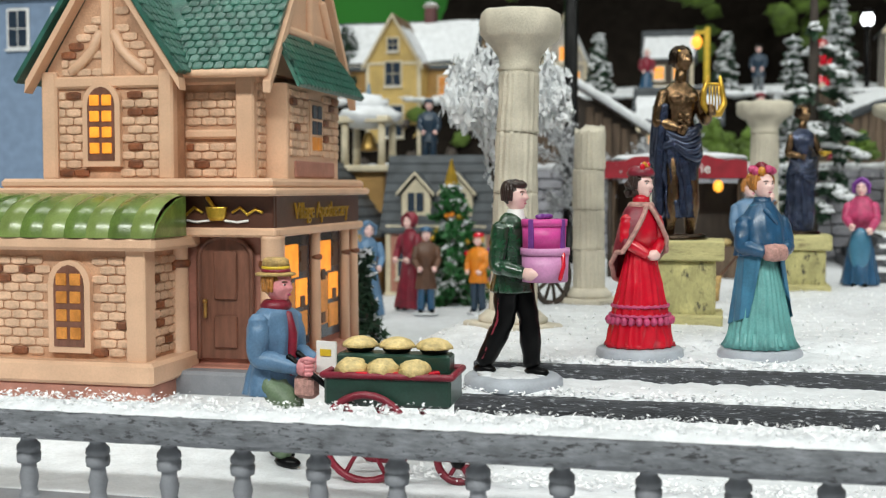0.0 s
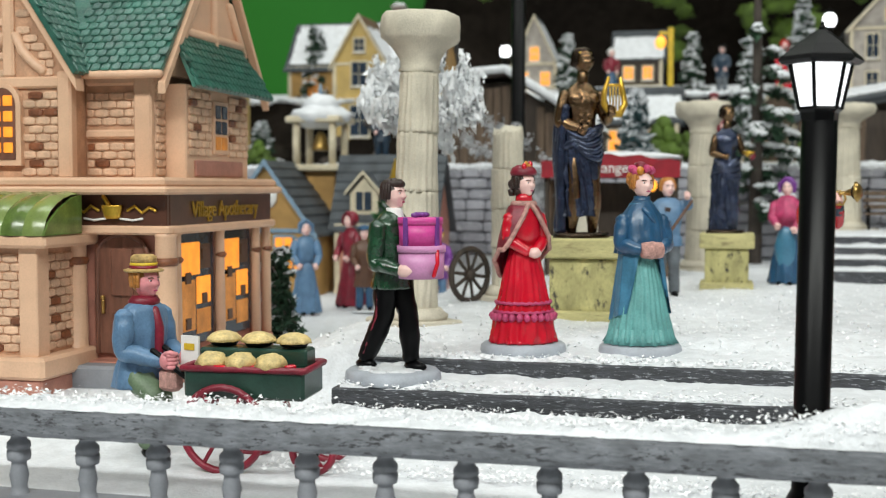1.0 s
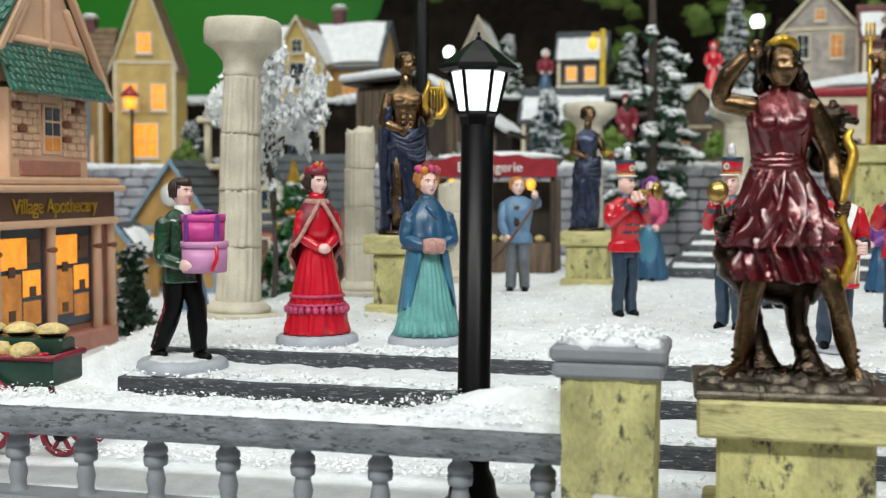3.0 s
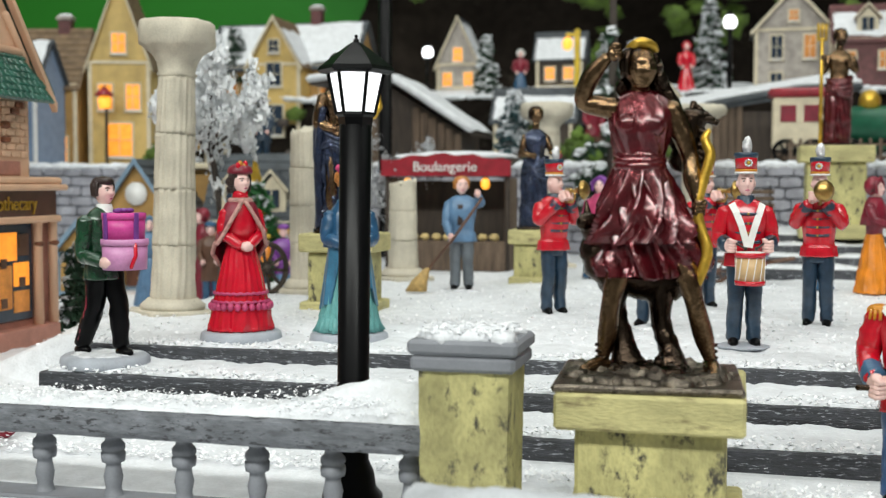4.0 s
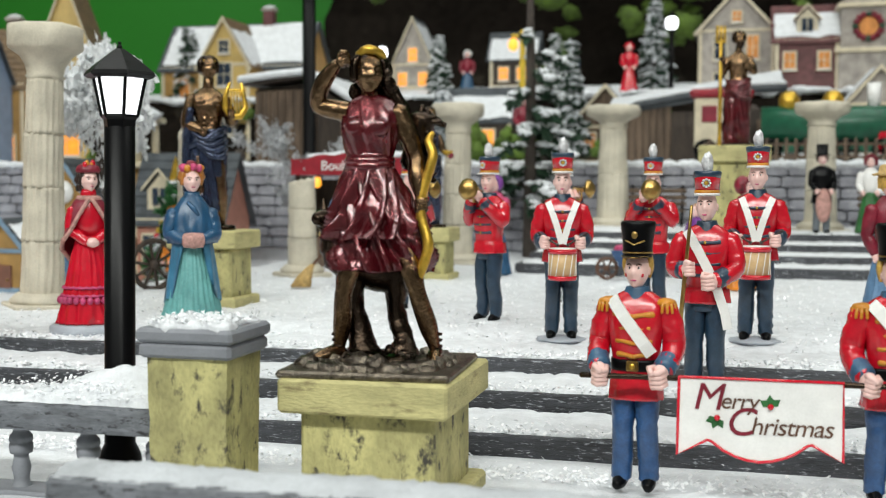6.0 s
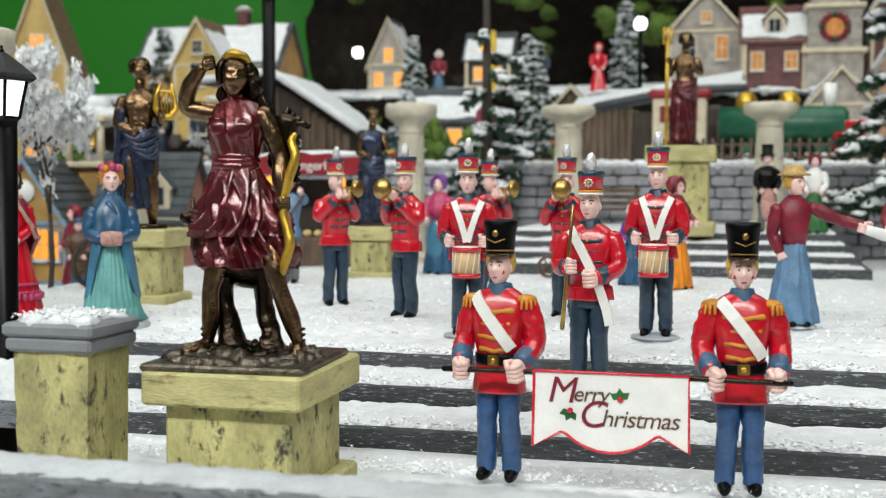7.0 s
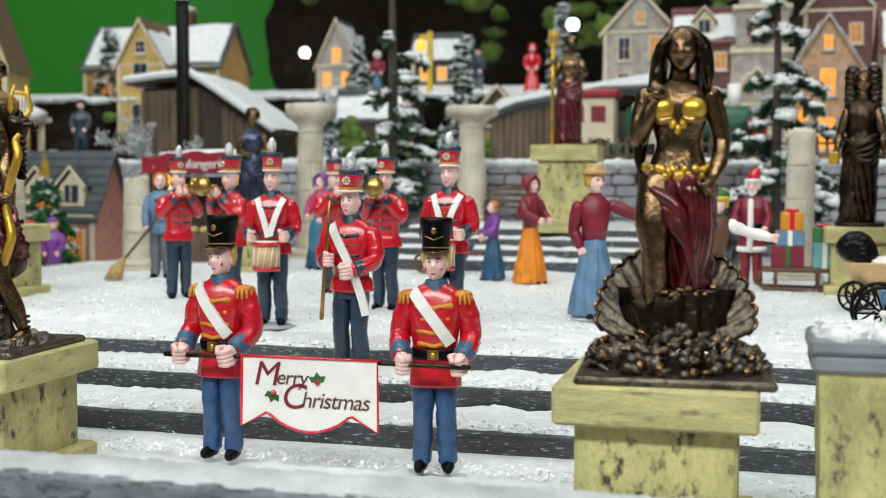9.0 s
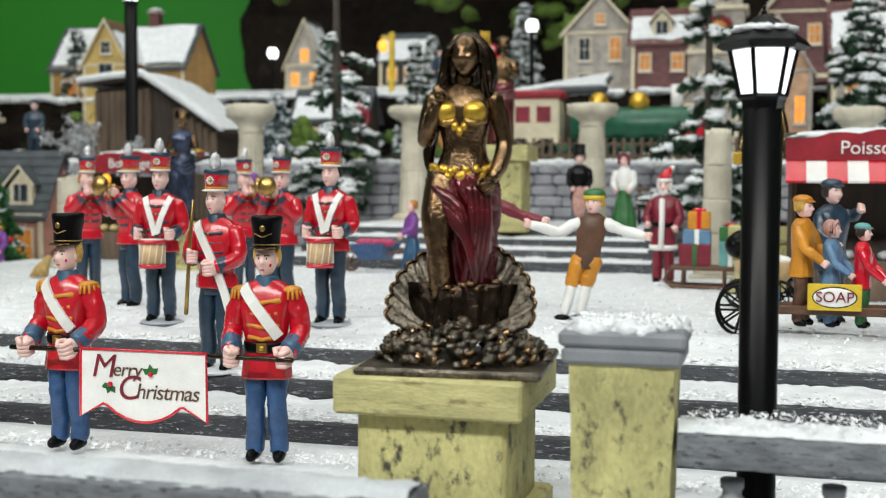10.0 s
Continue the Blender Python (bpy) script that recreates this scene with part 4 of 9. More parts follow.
def huntress():
    c = Clay()
    c.box((0, 1, 1.0), (43, 40, 2.0), ROCKBRONZE, bev=0.9)
    rubble(c, 20, 1.8, ROCKBRONZE, 150, 1.6, 3)
    rubble(c, 10, 2.0, DARKBRONZE, 40, 4, 5)
    # legs and sandals
    c.sleeve([(-4.5, 0.5, 36), (-7.2, -1.5, 27), (-9.0, -2.4, 19.5), (-9.8, -0.6, 12), (-11.0, 0, 5)], [3.4, 3.0, 2.2, 2.4, 1.4], BRONZE, wrinkle=0.03)
    c.sleeve([(-10.6, 0.6, 4.2), (-12.4, -2.2, 4.0), (-15.2, -5.6, 2.9)], [2.0, 2.0, 1.5], BRONZE, n=12, m=9, wrinkle=0.05)
    c.sleeve([(5, 0, 36), (8.4, -3.2, 27), (10.4, -3.8, 20), (12.4, -1.4, 12.5), (14.4, -0.6, 5.5)], [3.4, 3.0, 2.2, 2.4, 1.4], BRONZE, wrinkle=0.03)
    c.sleeve([(14.4, 0.2, 4.6), (14.6, -3.2, 4.2), (15.0, -6.8, 2.8)], [2.0, 2.0, 1.5], BRONZE, n=12, m=9, wrinkle=0.05)
    for ax, az in ((-11.0, 5.6), (14.4, 6.2)):
        for q in range(3):
            c.loft([(ax - 0.12 * q, -0.2, az + 1.5 * q, 1.7, 1.7), (ax, -0.2, az + 0.6 + 1.5 * q, 1.7, 1.7)], DARKBRONZE, n=14)
    # hound at her side
    c.sleeve([(-13.2, 2.5, 33), (-10, 5, 28), (-2, 8, 25.5), (7, 8, 24)], [4.0, 5.4, 5.8, 4.6], DARKBRONZE, n=18, wrinkle=0.16, seed=2)
    c.sleeve([(-12.4, 1.5, 34), (-14.4, -0.5, 38), (-16.2, -3.2, 38.2)], [3.0, 2.6, 1.4], DARKBRONZE, n=12, m=10, wrinkle=0.1)
    for q in (-1, 1):
        c.sleeve([(-13.6 + 1.3 * q, 0.6, 39.6), (-13.4 + 1.9 * q, 1.0, 43.4)], [1.1, 0.35], DARKBRONZE, n=7, m=5)
    c.sleeve([(-9, 5, 26), (-8.2, 4, 17), (-6.6, 4, 9), (-5, 3, 3)], [3.8, 2.4, 2.8, 4.2], DARKBRONZE, wrinkle=0.2, seed=4)
    c.sleeve([(2.8, 7, 24), (2.6, 6, 15), (4.6, 5, 8), (5.4, 3, 3)], [3.8, 2.2, 2.4, 3.8], DARKBRONZE, wrinkle=0.2, seed=6)
    # tunic: two tiers of deep pleats, sash and bodice
    c.cloth([(0.4, 0.5, 25.5, 11.8, 8.6, 0.2), (0.2, 0.4, 30, 12.0, 8.6, 0.2), (-0.8, 0.2, 37, 10.6, 7.6, 0.15), (-2.0, 0, 45, 8.2, 6.2, 0.1), (-2.8, 0, 52, 5.8, 4.5, 0.04)], WINE, n=120, m=40, folds=15, slant=0.03, seed=1)
    c.cloth([(-1.4, -0.4, 33.5, 12.0, 8.8, 0.24), (-1.2, -0.2, 38, 11.3, 8.2, 0.19), (-2.0, 0, 44, 9.2, 7.0, 0.12), (-2.8, 0, 51.5, 6.2, 4.9, 0.04)], WINE, n=120, m=34, folds=13, slant=-0.04, seed=5)
    for z, w in ((50.4, 6.3), (51.6, 6.6), (52.9, 6.4), (54.1, 6.1)):
        c.cloth([(-2.8, -0.1, z - 0.9, w * 0.94, w * 0.76), (-2.8, -0.1, z, w, w * 0.81), (-2.8, -0.1, z + 0.9, w * 0.94, w * 0.76)], WINE, n=40, m=7, folds=5, depth=0.03, seed=z)
    c.cloth([(-2.8, 0, 53.5, 5.8, 4.5, 0.03), (-2.7, -0.4, 57.5, 6.6, 5.2, 0.06), (-2.4, -0.8, 61, 7.3, 5.6, 0.07), (-2.2, -0.2, 65, 7.3, 4.6, 0.06), (-2.4, 0.2, 68, 5.2, 3.4, 0.04), (-2.6, 0.3, 69.4, 2.9, 2.6, 0.0)], WINE, n=90, m=26, folds=13, slant=0.05, seed=8)
    for q in (-1, 1):
        c.ball((-2.4 + q * 3.0, -4.1, 61.2), (2.9, 2.3, 2.9), WINE, n=18, rough=0.08, seed=q)
    # neck, head, curls, golden band
    c.sleeve([(-2.6, 0.2, 67), (-2.6, -0.3, 71)], [2.5, 2.2], BRONZE, n=14, m=6)
    face(c, -2.6, -1.2, 74.4, 1.02, BRONZE, DARKBRONZE, rz=26, eyes=False, back=1.5, long=1.08)
    rnd = random.Random(4)
    for i in range(34):
        w = rnd.uniform(-0.2, 3.4)
        q0 = Vector((-2.6 + 4.2 * math.cos(w), 0.2 + 3.6 * math.sin(w), 74 + rnd.uniform(-3, 4)))
        c.sleeve([q0, q0 + Vector((rnd.uniform(-0.9, 0.9), 0.9, -1.6)), q0 + Vector((rnd.uniform(-0.6, 1.4), 0.8, -3.4))], [1.0, 1.1, 0.5], DARKBRONZE, n=7, m=7, wrinkle=0.3, seed=i)
    for i in range(5):
        c.sleeve([(0.5 + 0.5 * i, 2.4, 71), (2.0 + 0.8 * i, 3.0, 66), (3.4 + 0.8 * i, 3.6, 61), (5.0 + 0.6 * i, 4.4, 56)], [1.3, 1.4, 1.1, 0.4], DARKBRONZE, n=8, m=14, wrinkle=0.35, seed=i)
    c.sleeve([(-5.8, -0.4, 78.4), (-4.6, -1.8, 79.8), (-2.4, -2.4, 80.5), (-0.2, -1.4, 80.0), (0.8, 0.2, 78.8)], [0.7, 1.0, 1.1, 1.0, 0.7], GOLD, n=10, m=16, wrinkle=0.25)
    # arms: one shading her eyes, one holding the bow
    c.sleeve([(-8.2, 0.2, 65.2), (-12.0, 0, 66.0), (-16.0, -0.8, 67.2), (-14.4, -2.2, 72.4), (-10.2, -3.6, 77.2)], [2.7, 2.5, 2.1, 2.2, 1.4], BRONZE, wrinkle=0.03)
    c.fist((-8.8, -3.9, 77.8), 1.9, BRONZE, (0.9, -0.4, 0.3))
    c.sleeve([(4.0, 0.3, 65.4), (6.8, 0.6, 60), (9.0, 1.0, 54), (9.6, -0.6, 49), (10.8, -1.8, 44)], [2.8, 2.6, 2.2, 2.3, 1.5], BRONZE, wrinkle=0.03)
    c.fist((11.0, -2.2, 42.4), 2.1, BRONZE, (0.2, -0.8, -0.5))
    # quiver with arrow flights
    c.sleeve([(6.4, 4.8, 52), (8.4, 5.2, 58), (9.8, 5.6, 64)], [2.5, 2.8, 3.2], DARKBRONZE, n=14, m=12, wrinkle=0.12)
    for i in range(8):
        c.sleeve([(8.8 + 0.45 * i, 4.4 + 1.4 * (i % 2), 63), (9.8 + 0.8 * i, 5.0 + (i % 2), 67 - 0.7 * i)], [0.9, 0.7], DARKBRONZE, n=6, m=6, wrinkle=0.3, seed=i)
        c.sleeve([(11.0, 4.0, 60 - 1.6 * i), (13.4, 3.0, 59.2 - 1.6 * i)], [1.1, 0.6], DARKBRONZE, n=7, m=5, wrinkle=0.3, seed=i)
    c.sleeve([(10.0, -3.6, 20), (10.6, -4.4, 23), (12.8, -4.2, 29.5), (13.0, -3.6, 33), (11.4, -3.0, 38), (11.0, -2.4, 43), (12.2, -1.6, 48.5), (13.6, -0.8, 54), (12.4, 0, 58), (13.4, 0.2, 60)], [0.7, 1.0, 1.2, 1.3, 1.15, 1.1, 1.15, 1.2, 1.0, 0.6], GOLD, n=10, m=46, wrinkle=0.12)
    return c


thing("statue_huntress", pose(0.1382, 0.2815, 0.0358, 0, 0, 3), "bronze huntress statue in a wine-red tunic with a golden bow", "statue", "bronze statues", huntress())


def shell_goddess():
    c = Clay()
    c.box((0, 0, 1), (43, 42, 2), ROCKBRONZE, bev=0.7)
    # curling waves heaped round the foot of the shell
    rnd = random.Random(8)
    for i in range(520):
        u, q = rnd.uniform(0, 6.3), rnd.random() ** 0.6
        R = 20 * q
        z = 1.6 + 11 * (1 - q) ** 0.8 + 2.6 * max(0, noise.noise(Vector((3 * math.cos(u), 3 * math.sin(u), R * 0.15)))) + rnd.uniform(-0.4, 0.8)
        p = Vector((R * math.cos(u) * 1.02, R * math.sin(u) * 0.92, z))
        t = Vector((-math.sin(u), math.cos(u), rnd.uniform(-0.5, 0.9))) * rnd.uniform(0.8, 2.0) * rnd.choice((-1, 1))
        o = Vector((math.cos(u), math.sin(u), 0.6)) * rnd.uniform(0.3, 1.3)
        c.sleeve([p - t, p + o, p + t * 0.8 - o * 0.3], [0.3, rnd.uniform(0.5, 1.2), 0.3], ROCKBRONZE if rnd.random() < 0.7 else BRONZE, n=6, m=6, wrinkle=0.4, seed=i)
    # ribbed scallop shell, open to the front
    for side in (-1, 1):
        nu, nv = 49, 14
        for gap in (0.0, 0.9):
            verts, faces = [], []
            for j in range(nv):
                t = j / (nv - 1)
                for i in range(nu):
                    v = i / (nu - 1)
                    u = radians(-12 + 92 * v)
                    rib = 0.75 * t * abs(math.sin(math.pi * 8 * v))
                    R = (3 + 14.2 * t) * (1 + 0.05 * t * abs(math.sin(math.pi * 8 * v)))
                    bowl = 5.5 * math.sin(math.pi * 0.5 * t)
                    verts.append((side * (R * math.cos(u) - gap * 0.6), -4.5 + 9.5 * v * t + bowl * 0.5 * v - rib * 0.9 + gap, 8.5 + R * 0.86 * math.sin(u) + 5.6 * t * t + rib * 0.3 - gap))
            for j in range(nv - 1):
                for i in range(nu - 1):
                    k0 = j * nu + i
                    faces.append([k0, k0 + 1, k0 + nu + 1, k0 + nu])
            c.add([Vector(p) * (1 + 0.03 * noise.noise(Vector(p) * 0.35)) for p in verts], faces, ROCKBRONZE if gap == 0 else DARKBRONZE)
            c.tube(verts[-nu:], 0.55, BRONZE, n=6)
    c.cloth([(0, 1, 7, 11, 9, 0.14), (0, 1, 14, 12, 8.5, 0.12), (0, 1.5, 20, 13, 8, 0.1)], DARKBRONZE, n=60, m=14, folds=16, seed=3)
    for i in range(9):
        x = -6 + 1.8 * i
        c.ball((x, -6.5 + 0.06 * x * x, 19.6 + 0.9 * math.sin(i * 1.7)), (1.6, 1.3, 0.9), BRONZE, n=8, rough=0.4, seed=i)
    # legs, one bare in front of the drapery
    c.sleeve([(-4.0, -1.5, 45), (-5.0, -4.2, 36), (-4.6, -5.4, 28), (-4.2, -3.6, 20), (-4.6, -2.0, 10)], [4.5, 4.3, 3.0, 3.2, 2.0], BRONZE, wrinkle=0.03)
    c.sleeve([(3.4, 0, 44), (3.8, -1.8, 30), (2.2, -1, 20), (1.6, 0, 10)], [4.4, 3.8, 3.0, 2.2], WINE, wrinkle=0.1)
    c.cloth([(1.8, 0.6, 13, 4.4, 4.4, 0.2), (2.2, 0.6, 20, 4.8, 5.0, 0.2), (2.0, 0.6, 29, 5.6, 5.8, 0.17), (1.4, 0.4, 37, 7.0, 6.6, 0.13), (0.2, 0.2, 42, 8.6, 6.9, 0.1), (0, 0, 46.5, 7.8, 5.8, 0.05)], WINE, n=110, m=44, folds=13, slant=0.035, seed=2)
    for i in range(5):
        c.sleeve([(-8.0 + 0.5 * i, -2.4 - 0.5 * i, 44.6 - 1.3 * i), (-4.4 + 0.6 * i, -6.4, 41.8 - 1.6 * i), (0.4 + 0.5 * i, -7.2, 38.0 - 2.0 * i), (3.2 + 0.3 * i, -6.4, 31 - 2.6 * i)], [0.8, 1.3, 1.3, 0.7], WINE, n=9, m=18, wrinkle=0.16, seed=i)
    for i in range(4):
        c.sleeve([(2.6 + 1.3 * i, -6.2 + 0.7 * i, 43), (3.6 + 1.0 * i, -6.6 + 0.7 * i, 32), (1.6 + 1.1 * i, -5.6 + 0.7 * i, 21), (2.0 + 1.0 * i, -5.2 + 0.7 * i, 13)], [0.9, 1.1, 1.0, 0.7], WINE, n=8, m=20, wrinkle=0.2, seed=i + 9)
    # torso, girdle and bodice
    c.cloth([(0, 0, 45, 7.8, 5.6), (0.2, 0, 49, 6.2, 4.8), (0.3, -0.2, 53, 5.1, 4.1), (0.1, -0.4, 57.5, 6.1, 4.7), (0, -0.4, 62, 7.0, 4.9), (0, 0.2, 65.5, 6.6, 3.8), (0, 0.5, 67.6, 3.2, 2.7)], BRONZE, n=36, m=30, folds=2, depth=0.012)
    for i in range(26):
        u = -3.0 + i * 0.118
        c.ball((7.3 * math.cos(u), 5.7 * math.sin(u), 47.4 + 1.0 * math.sin(i * 1.9) - 1.2 * math.cos(u + 1.57)), (0.95, 0.7, rnd.uniform(0.6, 1.4)), GOLD, n=8, rough=0.35, seed=i)
    for q in (-1, 1):
        c.ball((q * 3.3, -3.9, 60.6), (3.0, 2.5, 2.8), GOLD, n=18, rough=0.06, seed=q)
        c.sleeve([(q * 1.2, -4.9, 58.6), (q * 3.4, -5.2, 58.0), (q * 5.8, -3.0, 58.8)], [0.7, 0.8, 0.6], BRASS, n=7, m=9, wrinkle=0.3)
        c.ball((q * 1.1, -5.2, 57.2), (0.9, 0.7, 1.1), GOLD, n=8, rough=0.3)
    c.ball((0, -5.0, 56), (0.8, 0.7, 1.2), GOLD, n=8, rough=0.3)
    # head with long wavy hair
    c.sleeve([(0, 0.3, 66), (0.4, -0.2, 70.6)], [2.5, 2.2], BRONZE, n=14, m=6)
    face(c, 0.8, -1.2, 73.8, 1.0, BRONZE, DARKBRONZE, rz=-8, eyes=False, back=1.5, long=1.1)
    for i in range(44):
        q, w = (-1, 1)[i % 2], rnd.random()
        top = Vector((0.8 + q * rnd.uniform(0.3, 2.6), -2.2 + 4.2 * w, 78.4 - 0.8 * w))
        a = Vector((0.8 + q * (4.3 + rnd.uniform(-0.2, 0.9)), -1.8 + 4.6 * w, 74.6))
        b = Vector((0.6 + q * (4.8 + rnd.uniform(-0.6, 1.4)), -1.4 + 4.2 * w, 69.4))
        e = Vector((0.2 + q * (5.4 + rnd.uniform(-1.6, 1.6)), -2.6 + 5.0 * w, rnd.uniform(60, 66)))
        c.sleeve([top, a, b, e], [0.7, 1.0, 1.0, 0.4], DARKBRONZE if i % 4 else BRONZE, n=7, m=14, wrinkle=0.4, seed=i)
    for i in range(9):
        c.sleeve([(-5.6, 0.5 + 0.3 * i, 66), (-7.8 - 0.3 * (i % 3), 0.6, 60 - i), (-8.2, 1.0, 54 - i)], [1.0, 1.2, 0.5], DARKBRONZE, n=7, m=12, wrinkle=0.4, seed=i + 50)
    # arms: one hand raised to the shoulder, one on the hip
    c.sleeve([(-6.8, 0.2, 64.2), (-8.4, -0.4, 58.6), (-8.8, -1.6, 54), (-7.0, -4.4, 58), (-5.2, -5.4, 62.6)], [2.5, 2.3, 2.0, 2.0, 1.3], BRONZE, wrinkle=0.03)
    c.fist((-4.6, -5.6, 64.2), 1.8, BRONZE, (0.3, -0.3, 0.9))
    c.sleeve([(6.9, 0.2, 64.2), (8.8, 0.6, 58.6), (9.8, 0.6, 53.4), (9.2, -1.8, 48.6), (7.6, -4.2, 44.8)], [2.5, 2.3, 2.0, 2.0, 1.3], BRONZE, wrinkle=0.03)
    c.fist((6.8, -5.2, 43.6), 2.0, BRONZE, (-0.5, -0.6, -0.5))
    return c


thing("statue_shell_goddess", pose(0.3312, 0.2720, 0.0393, 0, 0, 4), "bronze goddess statue with wine-red drapery standing in a shell", "statue", "bronze statues", shell_goddess())


def robed_statue(h, torso, robe, extra):
    """A standing bronze in a long robe, 80 mm tall before scaling."""
    c = Clay()
    c.loft([(0, 0, 0, 12, 9), (0, 0, 2.5, 11.5, 8.5)], DARKBRONZE, n=16)
    limb(c, (-3.2, 0, 38), (-4, -2.5, 20), (-4.2, 0, 3), 3.3, BRONZE if extra == "lyre" else robe)
    limb(c, (3.4, 0, 38), (4.6, -1.5, 20), (5.2, 1, 3), 3.3, BRONZE if extra == "lyre" else robe)
    low = 9 if extra == "lyre" else 2.5
    c.cloth([(-1.5, 1, low, 7.4, 5.8, 0.2), (-1, 0.8, low + 8, 7.6, 5.8, 0.17), (-0.5, 0.4, 30, 7.9, 6.0, 0.14), (0, 0, 40, 8, 6.0, 0.1), (0, 0, 44.5, 6.6, 4.9, 0.04)], robe, n=100, m=34, folds=13, slant=0.03, seed=h)
    for i in range(4):
        c.sleeve([(-8 + i, -1.5 - i, 44 - 2 * i), (-2 + i, -6.2, 40 - 2.4 * i), (4 + 0.6 * i, -5.2, 42 - 3 * i), (7.6, -1.5, 44 - 2 * i)], [1.0, 1.4, 1.3, 0.9], robe, n=9, m=16, wrinkle=0.2, seed=i)
    c.tube([(-8, -2, 37), (0, -6, 41), (7, -3, 45)], [2, 2.2, 1.6], robe)
    if extra == "lyre":
        for i in range(4):
            c.sleeve([(-7.5 - 0.4 * i, -2.5 + 1.6 * i, 53), (-9.4, -1.5 + 1.6 * i, 36), (-9.2 + 0.5 * i, -1 + 1.6 * i, 18), (-8.6, -0.5 + 1.4 * i, 3)], [1.5, 1.8, 1.8, 1.9], NAVYBRONZE, n=9, m=22, wrinkle=0.2, seed=i)
    c.cloth([(0, 0, 43.5, 6.4, 4.7), (0, 0, 48, 5.7, 4.2), (0, -0.4, 54, 7.2, 5.0), (0, 0, 58.5, 7.5, 4.4), (0, 0.3, 61.5, 4.4, 3.3), (0, 0.4, 63, 2.4, 2.3)], torso, n=44, m=24, folds=5, depth=0.03 if torso is BRONZE else 0.07, seed=h)
    if extra in ("lyre", "trident"):
        for q in (-1, 1):
            c.ball((q * 3.1, -3.6, 56), (3.1, 1.7, 2.3), torso, n=14)
            for k in range(3):
                c.ball((q * 1.5, -4.1, 51.6 - 2.4 * k), (1.5, 0.8, 1.2), torso, n=10)
    c.tube([(0, 0.2, 61), (0.3, -0.3, 67)], [2.5, 2.3], BRONZE)
    face(c, 0.3, -0.9, 71, 1.02, BRONZE, DARKBRONZE, rz=15, back=1.5, eyes=False, beard=DARKBRONZE if extra == "trident" else None)
    c.loft([(0.3, 0.4, 74.0, 3.75, 3.95), (0.3, 0.4, 74.6, 3.65, 3.85), (0.3, 0.4, 74.9, 3.3, 3.5)], GOLD if extra != "veil" else DARKBRONZE, n=20)
    for i in range(16):
        u = -0.3 + i * 0.24
        c.ball((0.3 + 3.6 * math.cos(u), 1.0 + 3.2 * math.sin(u), 71.4 + 1.6 * math.sin(i * 1.9)), 1.3, DARKBRONZE, n=8, rough=0.4, seed=i)
    if extra == "lyre":
        limb(c, (-7, 0, 58), (-9.6, 0, 47), (-3.5, -5.5, 44), 2.6, BRONZE, BRONZE)
        limb(c, (7, 0, 58), (9.6, -2, 48), (9.5, -6, 50), 2.6, BRONZE, BRONZE)
        c.tube([(9, -6, 64.5), (7.2, -6, 59), (7.0, -6, 54), (9.5, -6.5, 50), (13.5, -6.5, 50), (16, -6, 54), (15, -6, 59), (14, -6, 64.5)], [0.7, 1.1, 1.3, 1.6, 1.6, 1.3, 1.1, 0.7], GOLD, n=8)
        c.tube([(8, -6, 61.5), (15, -6, 61.5)], 0.6, GOLD)
        for i in range(4):
            c.tube([(9.6 + i * 1.3, -6, 50), (9.6 + i * 1.3, -6, 61.5)], 0.35, GOLD, n=5)
    elif extra == "trident":
        limb(c, (-7, 0, 58), (-10, -1, 49), (-11, -4, 56), 2.6, BRONZE, BRONZE)
        limb(c, (7, 0, 58), (10, -1.5, 50), (6, -6, 52), 2.6, BRONZE, BRONZE)
        c.tube([(-12, -4, 0), (-12, -4, 70)], 1.2, GOLD)
        for q in (-2.4, 0, 2.4):
            c.tube([(-12 + q, -4, 69), (-12 + q, -4, 79)], 0.9, GOLD, n=6)
        c.tube([(-14.8, -4, 69), (-9.2, -4, 69)], 0.9, GOLD, n=6)
    elif extra == "bowl":
        limb(c, (-6.6, 0, 58), (-9, 0, 48), (-4, -6, 46), 2.2, BRONZE, BRONZE)
        limb(c, (6.6, 0, 58), (9.5, -2, 49), (11, -6, 47), 2.2, BRONZE, BRONZE)
        c.loft([(11, -6.5, 46, 1.5, 1.5), (11, -6.5, 48, 3.5, 3.5), (11, -6.5, 49, 3.8, 3.8)], GOLD, n=14)
        c.ball((13, -7, 46), 2.2, DEEPRED, n=9, rough=0.3)
    else:
        for i in range(12):
            t = i / 11
            c.ball((-5.5 * math.sin(1.2 + t), 2, 76 - 30 * t), (3.6, 3.0, 3.2), DARKBRONZE, n=9, rough=0.3, seed=i)
            c.ball((5.5 * math.sin(1.2 + t), 2, 76 - 30 * t), (3.6, 3.0, 3.2), DARKBRONZE, n=9, rough=0.3, seed=i + 20)
        limb(c, (-6.8, 0, 57), (-10, -1, 45), (-11, -4, 38), 2.4, BRONZE, BRONZE)
        limb(c, (6.8, 0, 57), (10, -1, 45), (11, -3, 37), 2.4, BRONZE, BRONZE)
        c.box((-12, -5, 34), (5, 4, 6), GOLD, bev=0.6)
    c.turn(Matrix.Diagonal((h / 80, h / 80, h / 80, 1)))
    return c


